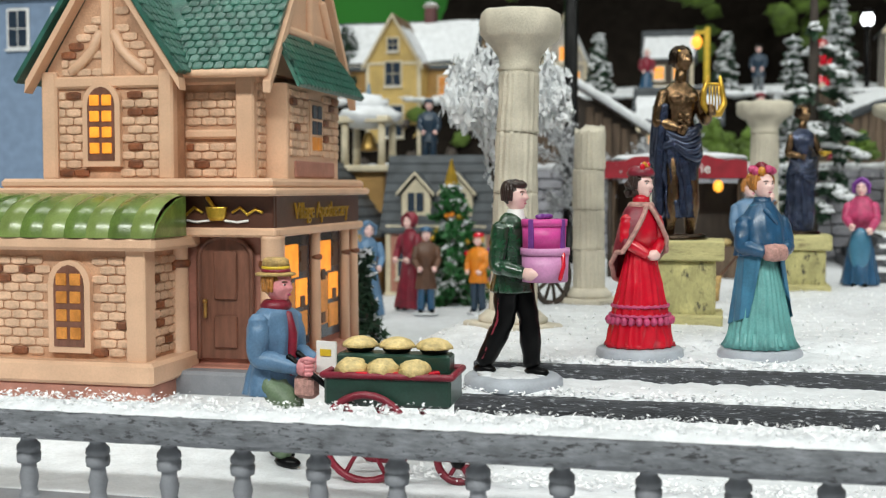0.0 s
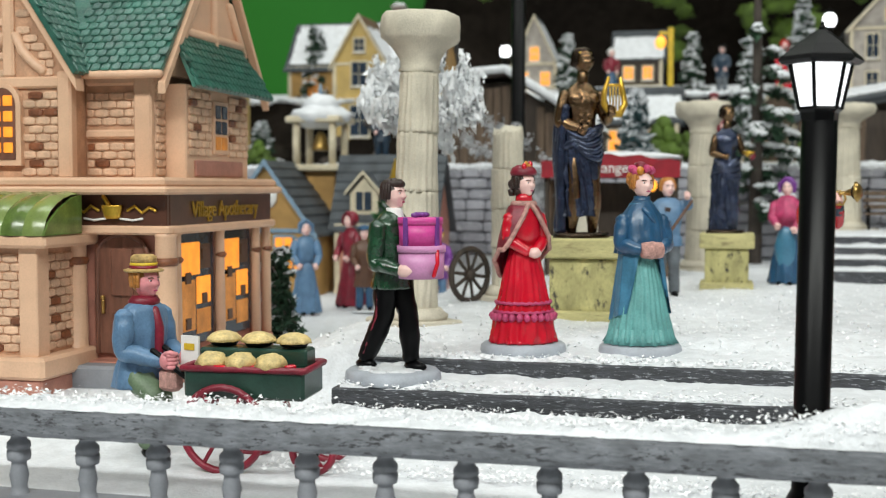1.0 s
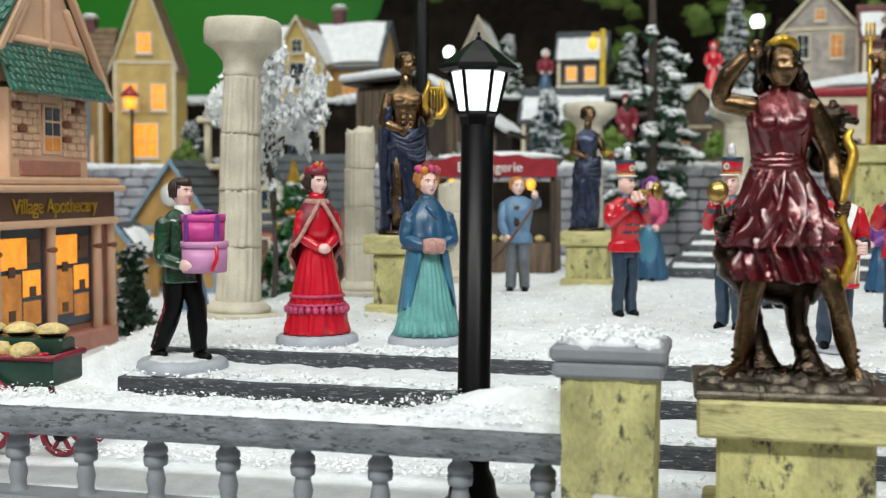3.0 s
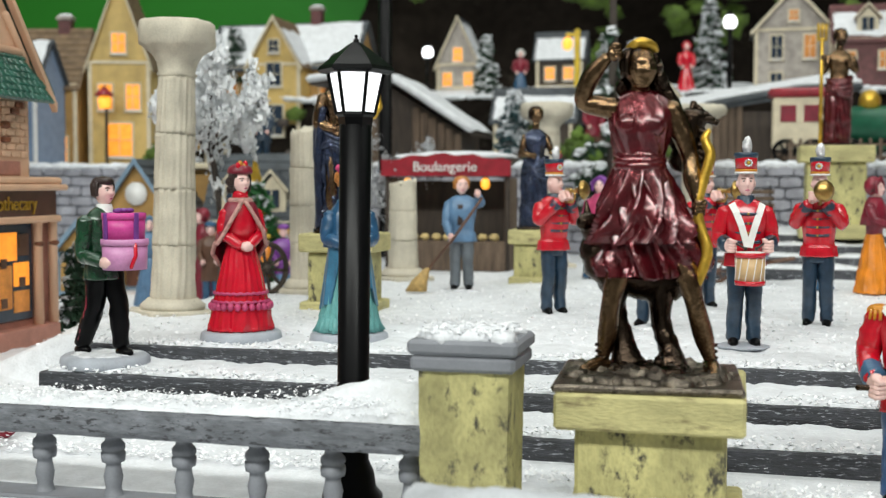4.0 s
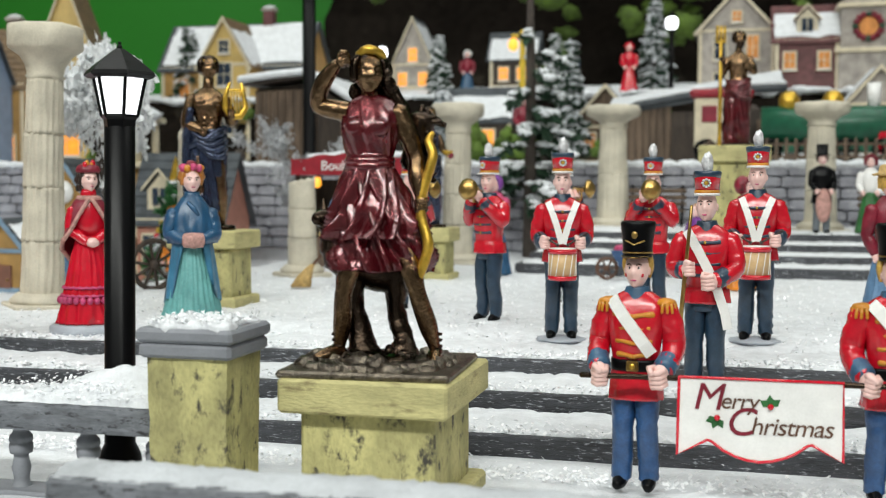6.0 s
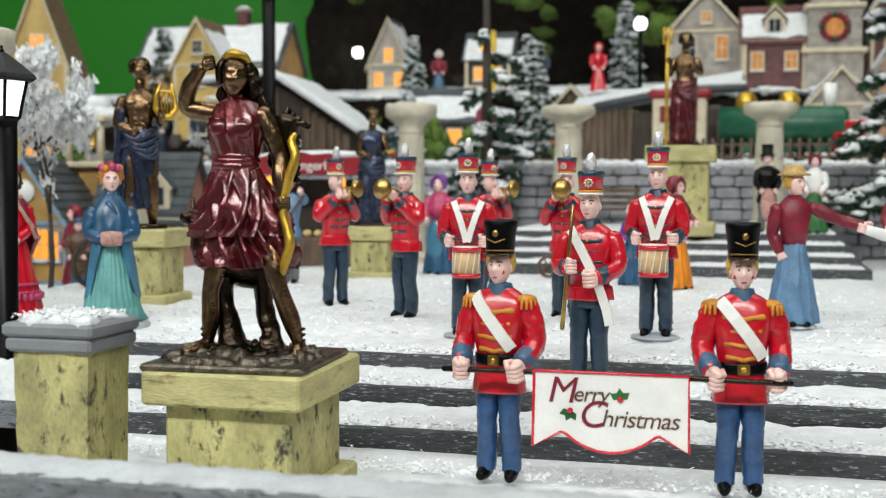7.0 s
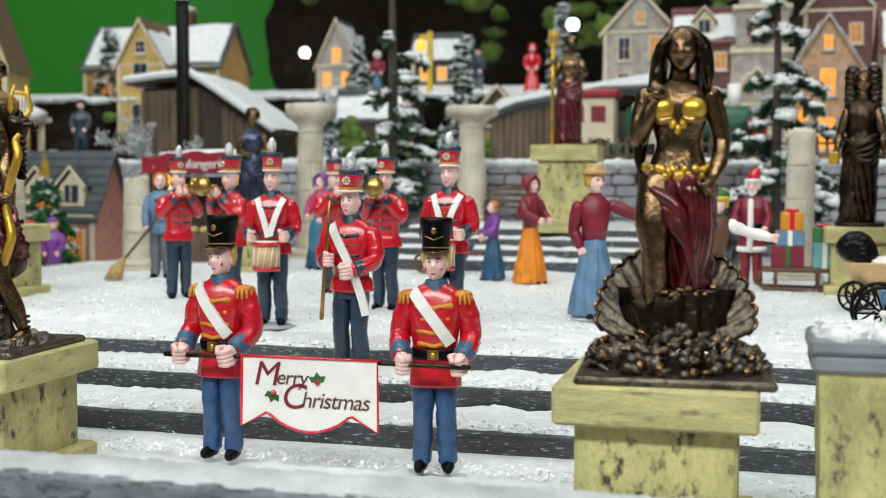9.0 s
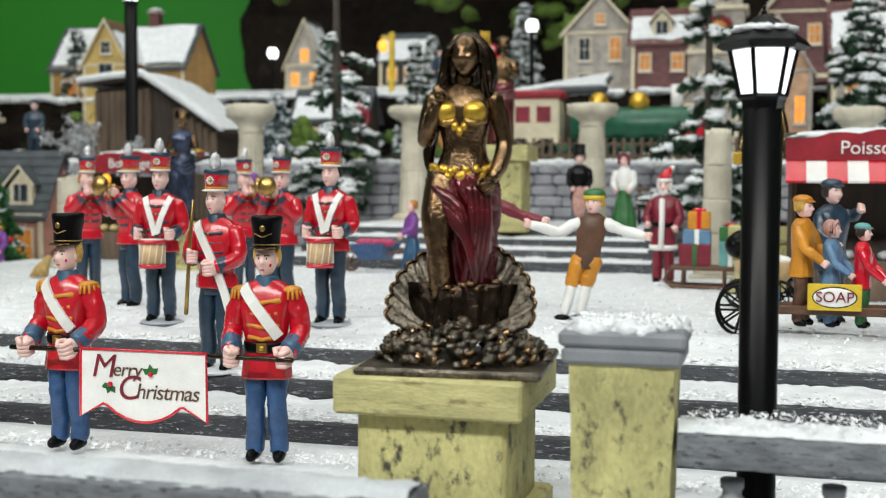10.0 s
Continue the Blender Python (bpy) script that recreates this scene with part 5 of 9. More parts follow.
thing("statue_lyre_player", pose(-0.0186, 0.5085, 0.0605, 0, 0, 28), "bronze lyre player statue in a dark blue robe", "statue", "bronze statues", robed_statue(86, BRONZE, NAVYBRONZE, "lyre"))
thing("statue_bowl_bearer", pose(0.0420, 0.682, 0.0565, 0, 0, 25), "slim bronze woman statue in a blue robe with a bowl", "statue", "bronze statues", robed_statue(76, NAVYBRONZE, NAVYBRONZE, "bowl"))
thing("statue_sea_god", pose(0.2215, 0.820, 0.1085, 0, 0, 8), "bronze sea god statue in a wine-red robe with a golden trident", "statue", "bronze statues", robed_statue(82, BRONZE, WINE, "trident"))
thing("statue_veiled_woman", pose(0.4020, 0.653, 0.0605, 0, 0, -10), "dark bronze veiled woman statue with a small golden lantern", "statue", "bronze statues", robed_statue(86, DARKBRONZE, DARKBRONZE, "veil"))

# ---- painted figurines ----


def body(c, coat, pants, shoe=BLACK, stride=0.0, spread=3.4, hem=24.0, skirt=None):
    """Legs and coat of a standing 62 mm figure looking along -y."""
    if skirt is None:
        for q, w in ((-1, -stride), (1, stride)):
            c.sleeve([(q * 3.0, 0.2, 30), (q * 3.3, w * 0.3 - 0.6, 22), (q * spread, w * 0.5 - 1.0, 16), (q * (spread + 0.2), w * 0.8 + 0.3, 9), (q * (spread + 0.5), w, 2.6)], [3.5, 3.2, 2.75, 2.75, 2.6], pants, n=16, m=26, wrinkle=0.14, seed=q + hem)
            c.sleeve([(q * (spread + 0.5), w + 0.9, 1.9), (q * (spread + 0.7), w - 1.6, 1.7), (q * (spread + 1.0), w - 4.0, 1.1)], [1.9, 2.0, 1.3], shoe, n=12, m=9, wrinkle=0.03)
        c.cloth([(0, 0, 26, 5.8, 4.2), (0, 0, 29, 6.2, 4.4), (0, 0, 33, 6.2, 4.4)], pants, n=24, m=6, folds=4, depth=0.03)
    c.cloth([(0, 0.2, hem, 8.0, 5.7, 0.05), (0, 0.1, hem + 4, 7.5, 5.3, 0.04), (0, 0, 33.5, 6.6, 4.6, 0.015), (0, -0.3, 38.5, 7.0, 5.0, 0.02), (0, -0.5, 44, 7.9, 5.3, 0.02), (0, 0, 48.4, 8.2, 4.6, 0.015), (0, 0.2, 50.8, 6.2, 3.7, 0.01), (0, 0.3, 52.4, 3.2, 2.8, 0.0)], coat, n=48, m=32, folds=9, seed=hem, square=0.88)


def soldier(kind, hat_mat, pants):
    """A toy bandsman or guard in a red tunic."""
    c = Clay()
    if kind in ("horn", "drum", "musket"):
        c.ball((0, 0.5, -0.2), (10, 8.5, 1.3), GREYBASE if kind == "drum" else SNOW, n=22, rough=0.2)
    body(c, RED, pants, hem=24.0 if kind == "banner" else 28.5)
    cuff = CUFF if kind == "banner" else NAVY
    c.cloth([(0, 0, 49.6, 4.6, 3.9), (0, 0, 51.4, 3.9, 3.5), (0, 0, 53.4, 3.1, 3.0)], cuff, n=24, m=8, folds=5, depth=0.05)
    turn = {"horn": 32, "musket": -12, "banner": -6, "drum": -5}[kind]
    face(c, 0, -0.5, 57.8, 0.94, SKIN, None, rz=turn * 0.6, cheeks=kind == "banner", long=1.12)
    if kind == "banner":
        for i in range(12):
            w = radians(2 + 176 * i / 11)
            c.sleeve([(3.3 * math.cos(w), 0.4 + 3.3 * math.sin(w), 61.5), (3.5 * math.cos(w), 0.4 + 3.5 * math.sin(w), 58.8), (3.2 * math.cos(w), 0.4 + 3.3 * math.sin(w), 56.0)], [0.7, 0.85, 0.5], HAIRBLOND, n=7, m=7, wrinkle=0.25, seed=i)
        hat = len(c.v)
        c.loft([(0, -0.1, 60.2, 4.1, 4.4), (0, -0.1, 61, 4.05, 4.3), (0, 0.1, 65, 4.2, 4.5), (0, 0.3, 69.2, 4.75, 5.0), (0, 0.3, 70.8, 4.9, 5.1), (0, 0.3, 71.4, 4.5, 4.7), (0, 0.3, 71.2, 3.4, 3.6)], BLACK, n=26)
        c.ball((0, -3.5, 60.3), (3.7, 3.1, 0.6), BLACK, n=18)
        c.tube([(-3.6, -3.8, 60.5), (-2, -5.8, 60.3), (0, -6.5, 60.2), (2, -5.8, 60.3), (3.6, -3.8, 60.5)], 0.28, BRASS, n=6)
        c.tube([(4.0 * math.cos(u * 0.4), -0.1 + 4.35 * math.sin(u * 0.4), 61.6) for u in range(17)], 0.3, BRASS, n=5)
        c.ball((0, -4.5, 67.2), (0.9, 0.5, 1.2), BRASS, n=9)
        c.tube([(-2.6, -4.0, 65.4), (0, -4.8, 64.2), (2.6, -4.0, 65.4)], 0.24, BRASS, n=5)
        c.turn(Matrix.Translation((0, 0, 61.2)) @ Matrix.Diagonal((1, 1, 0.83, 1)) @ Matrix.Translation((0, 0, -60.2)), hat)
        for q in (-1, 1):
            c.ball((q * 7.9, 0, 49.4), (2.9, 3.5, 1.2), OCHRE, n=14, rough=0.15)
            for k in range(8):
                u = radians(-95 + 190 * k / 7)
                a = Vector((q * (7.9 + 2.6 * math.cos(u)), 3.2 * math.sin(u), 49.2))
                c.tube([a, a + Vector((q * 0.5 * math.cos(u), 0.5 * math.sin(u), -2.2))], [0.55, 0.4], OCHRE, n=6)
        for k in range(4):
            z, w = 46.4 - 3.5 * k, 4.7 - 0.35 * k
            for q in (-1, 1):
                c.sleeve([(q * 0.2, -5.75 + 0.12 * k, z - 0.4), (q * w * 0.55, -5.35 + 0.12 * k, z), (q * w, -4.5 + 0.12 * k, z + 0.1)], [0.6, 0.5, 0.75], OCHRE, n=7, m=8, wrinkle=0.2, seed=k)
                c.ball((q * (w + 0.3), -4.4 + 0.12 * k, z + 0.1), (0.95, 0.6, 0.85), OCHRE, n=8, rough=0.2)
        c.cloth([(0, -0.1, 31.6, 7.0, 5.0), (0, -0.1, 33.1, 7.1, 5.1), (0, -0.1, 34.6, 7.0, 5.0)], BLACK, n=36, m=5, folds=2, depth=0.0, square=0.88)
        c.box((0, -5.4, 33.1), (3.4, 0.9, 2.7), BRASS, bev=0.3)
        c.ball((0, -5.9, 33.1), (0.9, 0.4, 0.8), GOLD, n=8)
        c.ribbon([(-6.4, -2.6, 50.6), (-5.0, -4.6, 49.0), (-2.6, -5.9, 46.2), (0.4, -6.3, 42.6), (3.2, -5.9, 39.0), (5.2, -4.9, 36.2)], 3.3, WHITE, 0.5)
        for q in (-1, 1):
            c.sleeve([(q * 7.6, 0.2, 48.2), (q * 9.6, 0.5, 43), (q * 10.4, 0.2, 38.2), (q * 10.0, -3.6, 35), (q * 8.8, -7.0, 32.8)], [3.0, 3.1, 2.9, 2.8, 2.6], RED, n=16, m=26, wrinkle=0.16, seed=q)
            c.sleeve([(q * 9.9, -3.8, 34.9), (q * 8.9, -6.8, 33)], [3.0, 3.1], cuff, n=14, m=6, wrinkle=0.05)
            c.fist((q * 8.3, -9.4, 31.6), 3.0, SKIN, (-q * 0.35, -0.9, -0.3))
        c.turn(Matrix.Diagonal((0.94, 1, 1, 1)))
        return c
    hat = len(c.v)
    c.loft([(0, 0, 59.6, 4.3, 4.6), (0, 0, 60.5, 4.2, 4.5)], WHITE, n=24)
    c.ball((0, -3.4, 60.0), (3.6, 2.9, 0.6), WHITE, n=16)
    c.loft([(0, 0, 60.4, 4.1, 4.4), (0, 0, 61.5, 4.15, 4.45)], OCHRE, n=24)
    c.loft([(0, 0, 61.4, 4.05, 4.35), (0, 0.1, 65, 4.2, 4.5), (0, 0.2, 67.2, 4.5, 4.8), (0, 0.2, 68.0, 4.0, 4.3)], RED, n=24)
    c.loft([(0, 0.2, 65.9, 4.36, 4.66), (0, 0.2, 67.6, 4.62, 4.92), (0, 0.2, 68.3, 4.2, 4.4)], NAVY, n=24)
    for k in range(8):
        u = k * math.pi / 4
        c.ball((1.2 * math.cos(u), -4.5, 64.0 + 1.2 * math.sin(u)), 0.5, PEARL, n=6)
    c.ball((0, -4.6, 64.0), 0.7, GOLD, n=7)
    c.ball((0.1, -0.9, 71.0), (1.9, 1.9, 3.8), PEARL, n=20, rough=0.24, seed=3)
    c.ball((0.1, -0.9, 68.4), (1.3, 1.3, 0.9), WHITE, n=12)
    c.turn(Matrix.Translation((0, 0, 61.0)) @ Matrix.Diagonal((1, 1, 0.86, 1)) @ Matrix.Translation((0, 0, -59.6)), hat)
    for k in range(4):
        z = 47 - 3.3 * k
        for q in (-1, 1):
            c.sleeve([(q * 0.3, -5.6 + 0.1 * k, z), (q * 2.6, -5.3 + 0.1 * k, z), (q * 4.6, -4.4 + 0.1 * k, z + 0.2)], [0.5, 0.45, 0.65], NAVY, n=6, m=7, wrinkle=0.1)
        c.ball((0, -5.9 + 0.1 * k, z), 0.5, GOLD, n=6)
    if kind == "drum":
        for q in (-1, 1):
            c.ribbon([(q * 5.8, -2.8, 50.6), (q * 4.4, -4.9, 47.6), (q * 2.6, -5.9, 43), (q * 1.0, -6.2, 38), (q * 0.3, -6.4, 35.4)], 2.5, WHITE, 0.45)
        c.loft([(0, -10.4, 22.6, 5.7, 5.7), (0, -10.4, 24.2, 5.7, 5.7)], RED, n=26)
        c.loft([(0, -10.4, 24.1, 5.45, 5.45), (0, -10.4, 32.2, 5.45, 5.45)], TAN, n=26)
        c.loft([(0, -10.4, 32.1, 5.75, 5.75), (0, -10.4, 33.8, 5.75, 5.75)], RED, n=26)
        c.loft([(0, -10.4, 33.7, 5.2, 5.2), (0, -10.4, 34.1, 5.1, 5.1)], WHITE, n=26)
        for k in range(12):
            u, w = k * 0.5236, k * 0.5236 + 0.2618
            c.tube([(5.5 * math.cos(u), -10.4 + 5.5 * math.sin(u), 24.1), (5.5 * math.cos(w), -10.4 + 5.5 * math.sin(w), 32.2)], 0.22, WHITE, n=4)
        for q in (-1, 1):
            c.sleeve([(q * 7.4, 0.2, 48), (q * 9.2, 0.4, 43), (q * 9.8, 0.2, 39), (q * 9.2, -3.2, 37.2), (q * 8.0, -6.0, 36.4)], [2.8, 2.8, 2.6, 2.5, 2.3], RED, n=14, wrinkle=0.16, seed=q)
            c.sleeve([(q * 9.0, -3.6, 37.2), (q * 8.1, -6.0, 36.4)], [2.7, 2.8], NAVY, n=12, m=6, wrinkle=0.05)
            c.fist((q * 7.2, -8.0, 36.0), 2.5, SKIN, (-q * 0.4, -0.9, -0.1))
            c.tube([(q * 9.6, -7.4, 39.4), (q * 2.0, -11.4, 35.2)], 0.42, HAIRDK, n=6)
            c.ball((q * 2.0, -11.4, 35.2), 0.7, HAIRDK, n=6)
    elif kind == "horn":
        for q in (-1, 1):
            c.sleeve([(q * 7.4, 0.2, 48), (q * 9.2, -0.8, 44.4), (q * 9.6, -2.4, 42), (q * 6.6, -5.6, 46), (q * 3.4, -8, 50)], [2.8, 2.8, 2.6, 2.5, 2.2], RED, n=14, wrinkle=0.16, seed=q)
            c.sleeve([(q * 6.0, -6.0, 46.6), (q * 3.9, -7.7, 49.4)], [2.6, 2.6], NAVY, n=12, m=6, wrinkle=0.05)
            c.fist((q * 2.0, -9.0, 51.8), 2.2, SKIN, (-q * 0.3, -0.8, 0.5))
        c.tube([(0, -4.6, 54), (1.2, -9, 54.4), (2.4, -13, 54.6)], [0.6, 0.7, 0.9], BRASS, n=9)
        c.sleeve([(2.4, -13, 54.6), (3.0, -15.2, 54.8), (3.5, -16.6, 54.9), (3.9, -17.6, 55.0)], [0.9, 1.5, 2.6, 4.4], BRASS, n=22, m=10, wrinkle=0.0)
        # dark disc painting the shade inside the bell's mouth
        c.ball((3.75, -17.4, 55.0), (3.2, 0.9, 3.2), DARKBRONZE, n=16)
        c.tube([(0.6, -7, 53), (0.6, -8, 49.6), (2, -12, 49.8), (2.4, -13.2, 52), (2.2, -12.6, 54)], 0.5, BRASS, n=6)
        for k in range(3):
            c.tube([(1.0 + 0.3 * k, -8.4 - 1.2 * k, 50), (1.0 + 0.3 * k, -8.4 - 1.2 * k, 55.6)], 0.4, BRASS, n=6)
    else:
        c.ribbon([(-6.2, -2.8, 50.6), (-4.6, -5.0, 48.4), (-2.0, -6.0, 44.4), (1.4, -6.2, 38.4), (4.2, -5.8, 32.6), (6.6, -5.4, 26), (7.6, -4.6, 21)], 3.0, WHITE, 0.45)
        c.sleeve([(-7.4, 0.2, 48), (-9.6, -0.4, 43.4), (-10.2, -1.2, 39.4), (-8.4, -4.4, 38.6), (-6.0, -6.8, 38.5)], [2.8, 2.8, 2.6, 2.5, 2.2], RED, n=14, wrinkle=0.16)
        c.sleeve([(-8.3, -4.2, 38.7), (-6.6, -6.2, 38.6)], [2.7, 2.8], NAVY, n=12, m=6, wrinkle=0.05)
        c.fist((-5.2, -8.2, 39), 2.5, SKIN, (0.5, -0.85, 0.1))
        c.sleeve([(7.4, 0.2, 48), (9.4, -0.6, 43), (9.6, -2.0, 39), (6.6, -5.0, 37), (3.6, -6.6, 35.9)], [2.8, 2.8, 2.6, 2.5, 2.2], RED, n=14, wrinkle=0.16, seed=3)
        c.sleeve([(6.8, -4.8, 37.2), (4.6, -6.2, 36.2)], [2.8, 2.8], NAVY, n=12, m=6, wrinkle=0.05)
        c.fist((2.2, -7.8, 35.4), 2.7, SKIN, (-0.8, -0.6, -0.1))
        c.tube([(-7.6, -8.6, 20), (-6.4, -9.0, 33), (-5.2, -9.2, 46), (-4.2, -9.0, 58)], [0.8, 0.7, 0.6, 0.5], BRASS, n=8)
    c.turn(Matrix.Diagonal((0.92, 1, 1, 1)))
    return c


banner_guard = soldier("banner", BLACK, JEANS)
GUARD = "red-coated toy guard with a black shako holding a banner pole"
guard = thing("toy_soldier", pose(0.2003, 0.3080, 0.003, 0, 0, -6), GUARD, "figurine", "toy soldiers", banner_guard)
copy_thing(guard, pose(0.2637, 0.3100, 0.003, 0, 0, 8))
horn = thing("toy_soldier", pose(0.0795, 0.512, PLAZA, 0, 0, 42), "red-coated toy bandsman blowing a brass horn on the snow", "figurine", "toy soldiers", soldier("horn", RED, NAVY))
copy_thing(horn, pose(0.1245, 0.475, PLAZA, 0, 0, -28))
copy_thing(horn, pose(0.1430, 0.556, PLAZA, 0, 0, 40))
copy_thing(horn, pose(0.1900, 0.495, PLAZA, 0, 0, -10))
drum = thing("toy_soldier", pose(0.1608, 0.4365, 0.0248, 0, 0, 10) @ Matrix.Diagonal((1.023, 1.023, 1.023, 1)), "red-coated toy drummer with a tan drum on the snow", "figurine", "toy soldiers", soldier("drum", RED, NAVY))
copy_thing(drum, pose(0.2317, 0.447, 0.0254, 0, 0, -2) @ Matrix.Diagonal((1.025, 1.025, 1.025, 1)))
thing("toy_soldier", pose(0.2157, 0.376, 0.0165, 0, 0, -2) @ Matrix.Diagonal((1.035, 1.035, 1.035, 1)), "red-coated toy drum major with a brass staff on the step", "figurine", "toy soldiers", soldier("musket", RED, NAVY))


def banner():
    b = thing("banner", pose(0.2316, 0.2965, 0.0350, 0, 0, 1), "white scalloped banner with a red border hung on rods", "banner")
    outline = [(-19.6, 0), (19.6, 0), (19.9, -19.6), (12.5, -15.6)]
    for i in range(9):
        u = i / 8
        outline.append((11.5 - 23 * u, -15.9 - 4.6 * math.sin(math.pi * u) ** 0.8))
    outline += [(-12.5, -15.6), (-19.9, -19.6)]
    c = Clay()
    c.prism(outline, -0.3, 0.3, WHITE)
    part("cloth", c, b)
    e = Clay()
    ring = [(x, -0.35, z) for x, z in outline]
    e.tube(ring + [ring[0]], 0.42, SCARLET, n=6)
    part("border", e, b, "thin red border")
    for q in (-1, 1):
        r = Clay()
        r.tube([(q * 17, 0.8, -0.6), (q * 44.5, 2.2 - 0.4 * q, -1.0)], 0.75, DARKBRONZE, n=8)
        part("rod", r, b, "dark metal rod")
    for word, size, mat, x, z in (("M", 9.6, DEEPRED, -12.6, -5.0), ("erry", 5.8, BROWN, -5.0, -5.7), ("C", 10, DEEPRED, -4.8, -11.0), ("hristmas", 6.3, BROWN, 7.6, -11.7)):
        lettering("lettering", word, size, mat, b, pose(x * 0.001, -0.0005, z * 0.001, 90, 0, 0), 0.22, 0.06, 0.92)
    for x, z in ((2.6, -6.6), (-10.2, -9.9)):
        h = Clay()
        for k in range(3):
            u = radians(40 + 55 * k) if x > 0 else radians(200 + 50 * k)
            tip = (x + 3.0 * math.cos(u), -0.45, z + 3.0 * math.sin(u))
            side = (-math.sin(u), math.cos(u))
            mid = (x + 1.5 * math.cos(u), z + 1.5 * math.sin(u))
            h.add([(x, -0.45, z), (mid[0] + side[0], -0.45, mid[1] + side[1]), tip, (mid[0] - side[0], -0.45, mid[1] - side[1])], [[0, 1, 2, 3]], GREEN, False)
        h.ball((x, -0.6, z), 0.8, SCARLET, n=7)
        part("holly", h, b, "green holly sprig with a red berry")


banner()


def gown(c, mats, trim=None, wide=11.6, bottom=5.0, top=38.0, folds=18):
    """A bell skirt in deep uneven pleats; trim adds two cords and a scalloped lace between them."""
    w = wide
    c.cloth([(0, 0, bottom, w * 1.04, w * 0.9, 0.06), (0, 0, bottom + 3, w, w * 0.87, 0.05), (0, 0, bottom + 10, w * 0.88, w * 0.78, 0.045), (0, 0, bottom + 20, w * 0.7, w * 0.62, 0.04), (0, 0, top - 3, w * 0.5, w * 0.44, 0.03), (0, 0, top + 1, w * 0.42, w * 0.37, 0.01)], mats, n=120, m=40, folds=folds, seed=wide + bottom)
    if trim:
        for z, k in ((bottom + 10.6, 0.92), (bottom + 13.8, 0.86)):
            c.tube([(w * k * math.cos(i * 0.1309), w * k * 0.89 * math.sin(i * 0.1309), z + 0.2 * (-1) ** i) for i in range(49)], 0.6, trim, n=6)
        for i in range(26):
            u = i * 2 * math.pi / 26
            c.ball((w * 0.97 * math.cos(u), w * 0.86 * math.sin(u), bottom + 8.9), (1.25, 1.25, 1.5), trim, n=9, rough=0.2, seed=i)


def red_lady():
    c = Clay()
    c.loft([(0, 0, 0, 15.2, 14.4), (0, 0, 0.6, 15.6, 14.8), (0, 0, 3.6, 15.2, 14.4), (0, 0, 4.4, 14.2, 13.4)], GREYBASE, n=36)
    gown(c, SCARLET, ROSE)
    c.loft([(0, 0, 4.6, 12.0, 10.2, 0.07), (0, 0, 6.2, 11.9, 10.1, 0.05)], SCARLET, n=84, folds=18, amp=0.06)
    c.loft([(0, 0, 38, 5.0, 4.2), (0, -0.4, 43, 5.8, 4.7), (0, -0.3, 48, 6.0, 4.5), (0, 0, 52, 4.5, 3.6), (0, 0, 55, 2.8, 2.8)], SCARLET, n=24)
    verts, faces = [], []
    n, m = 90, 16
    for j in range(m):
        t = j / (m - 1)
        for i in range(n):
            u = radians(-84 + 62 * t + (348 - 124 * t) * i / (n - 1))
            k = 1 + 0.05 * t * (1 - 2 * abs(math.sin(4.5 * u + noise.noise(Vector((3 * u, 2 * t, 1))))))
            r = (4.2 + 6.0 * t ** 0.6) * k
            drop = 53.5 - (16 + 11 * max(0, math.sin(u))) * t ** 1.15
            verts.append((r * math.cos(u), r * 0.86 * math.sin(u) + 0.4, drop))
    for j in range(m - 1):
        for i in range(n - 1):
            a = j * n + i
            faces.append([a, a + 1, a + n + 1, a + n])
    c.add(verts, faces, DEEPRED)
    inner = [(x * 0.94, y * 0.94, z - 0.2) for x, y, z in verts]
    c.add(inner, faces, DEEPRED)
    edge = [verts[j * n] for j in range(m)] + [verts[(m - 1) * n + i] for i in range(n)] + [verts[j * n + n - 1] for j in range(m - 1, -1, -1)]
    c.tube(edge, 0.85, FUR, n=7)
    c.loft([(0, 0, 52.3, 4.6, 4.2), (0, 0, 53.6, 4.9, 4.4), (0, 0, 54.6, 4.2, 3.8)], FUR, n=16)
    c.loft([(0, 0, 54, 3.2, 3.1), (0, -0.1, 57, 2.8, 2.8)], SCARLET, n=14)
    for q in (-1, 1):
        limb(c, (q * 6, -0.4, 49), (q * 7.2, -1.5, 41), (q * 1.6, -6, 36.6), 2.2, SCARLET)
    c.ball((0.3, -7, 36.4), (2.5, 2.0, 1.9), SKIN, n=11, rough=0.2)
    face(c, 0, -0.5, 60.4, 0.94, SKIN, HAIRDK, rz=14)
    for i in range(12):
        u = i * 0.5
        c.ball((3.6 * math.cos(u), 1.8 + 2.6 * math.sin(u), 59.5 + 1.8 * math.sin(i * 2.2)), 1.6, HAIRDK, n=8, rough=0.4, seed=i)
    c.loft([(0, 0.3, 63.4, 4.4, 4.4), (0, 0.3, 64.4, 4.9, 4.9), (0, 0.5, 66.2, 4.0, 4.0), (0, 0.7, 67.2, 2.2, 2.2)], DEEPRED, n=18)
    for i in range(5):
        c.ball((-1.6 + i * 0.8, -2.8 + 0.3 * i, 66.4 + 0.8 * math.sin(i * 2)), (1.0, 0.9, 1.4), OCHRE if i % 2 else SCARLET, n=8, rough=0.3, seed=i)
    return c


thing("lady_figurine", pose(-0.0286, 0.42, 0.022, 0, 0, 40) @ Matrix.Diagonal((1.025, 1.025, 1.025, 1)), "lady figurine in a scarlet gown and fur-edged crimson cape", "figurine", "villager figurines", red_lady())


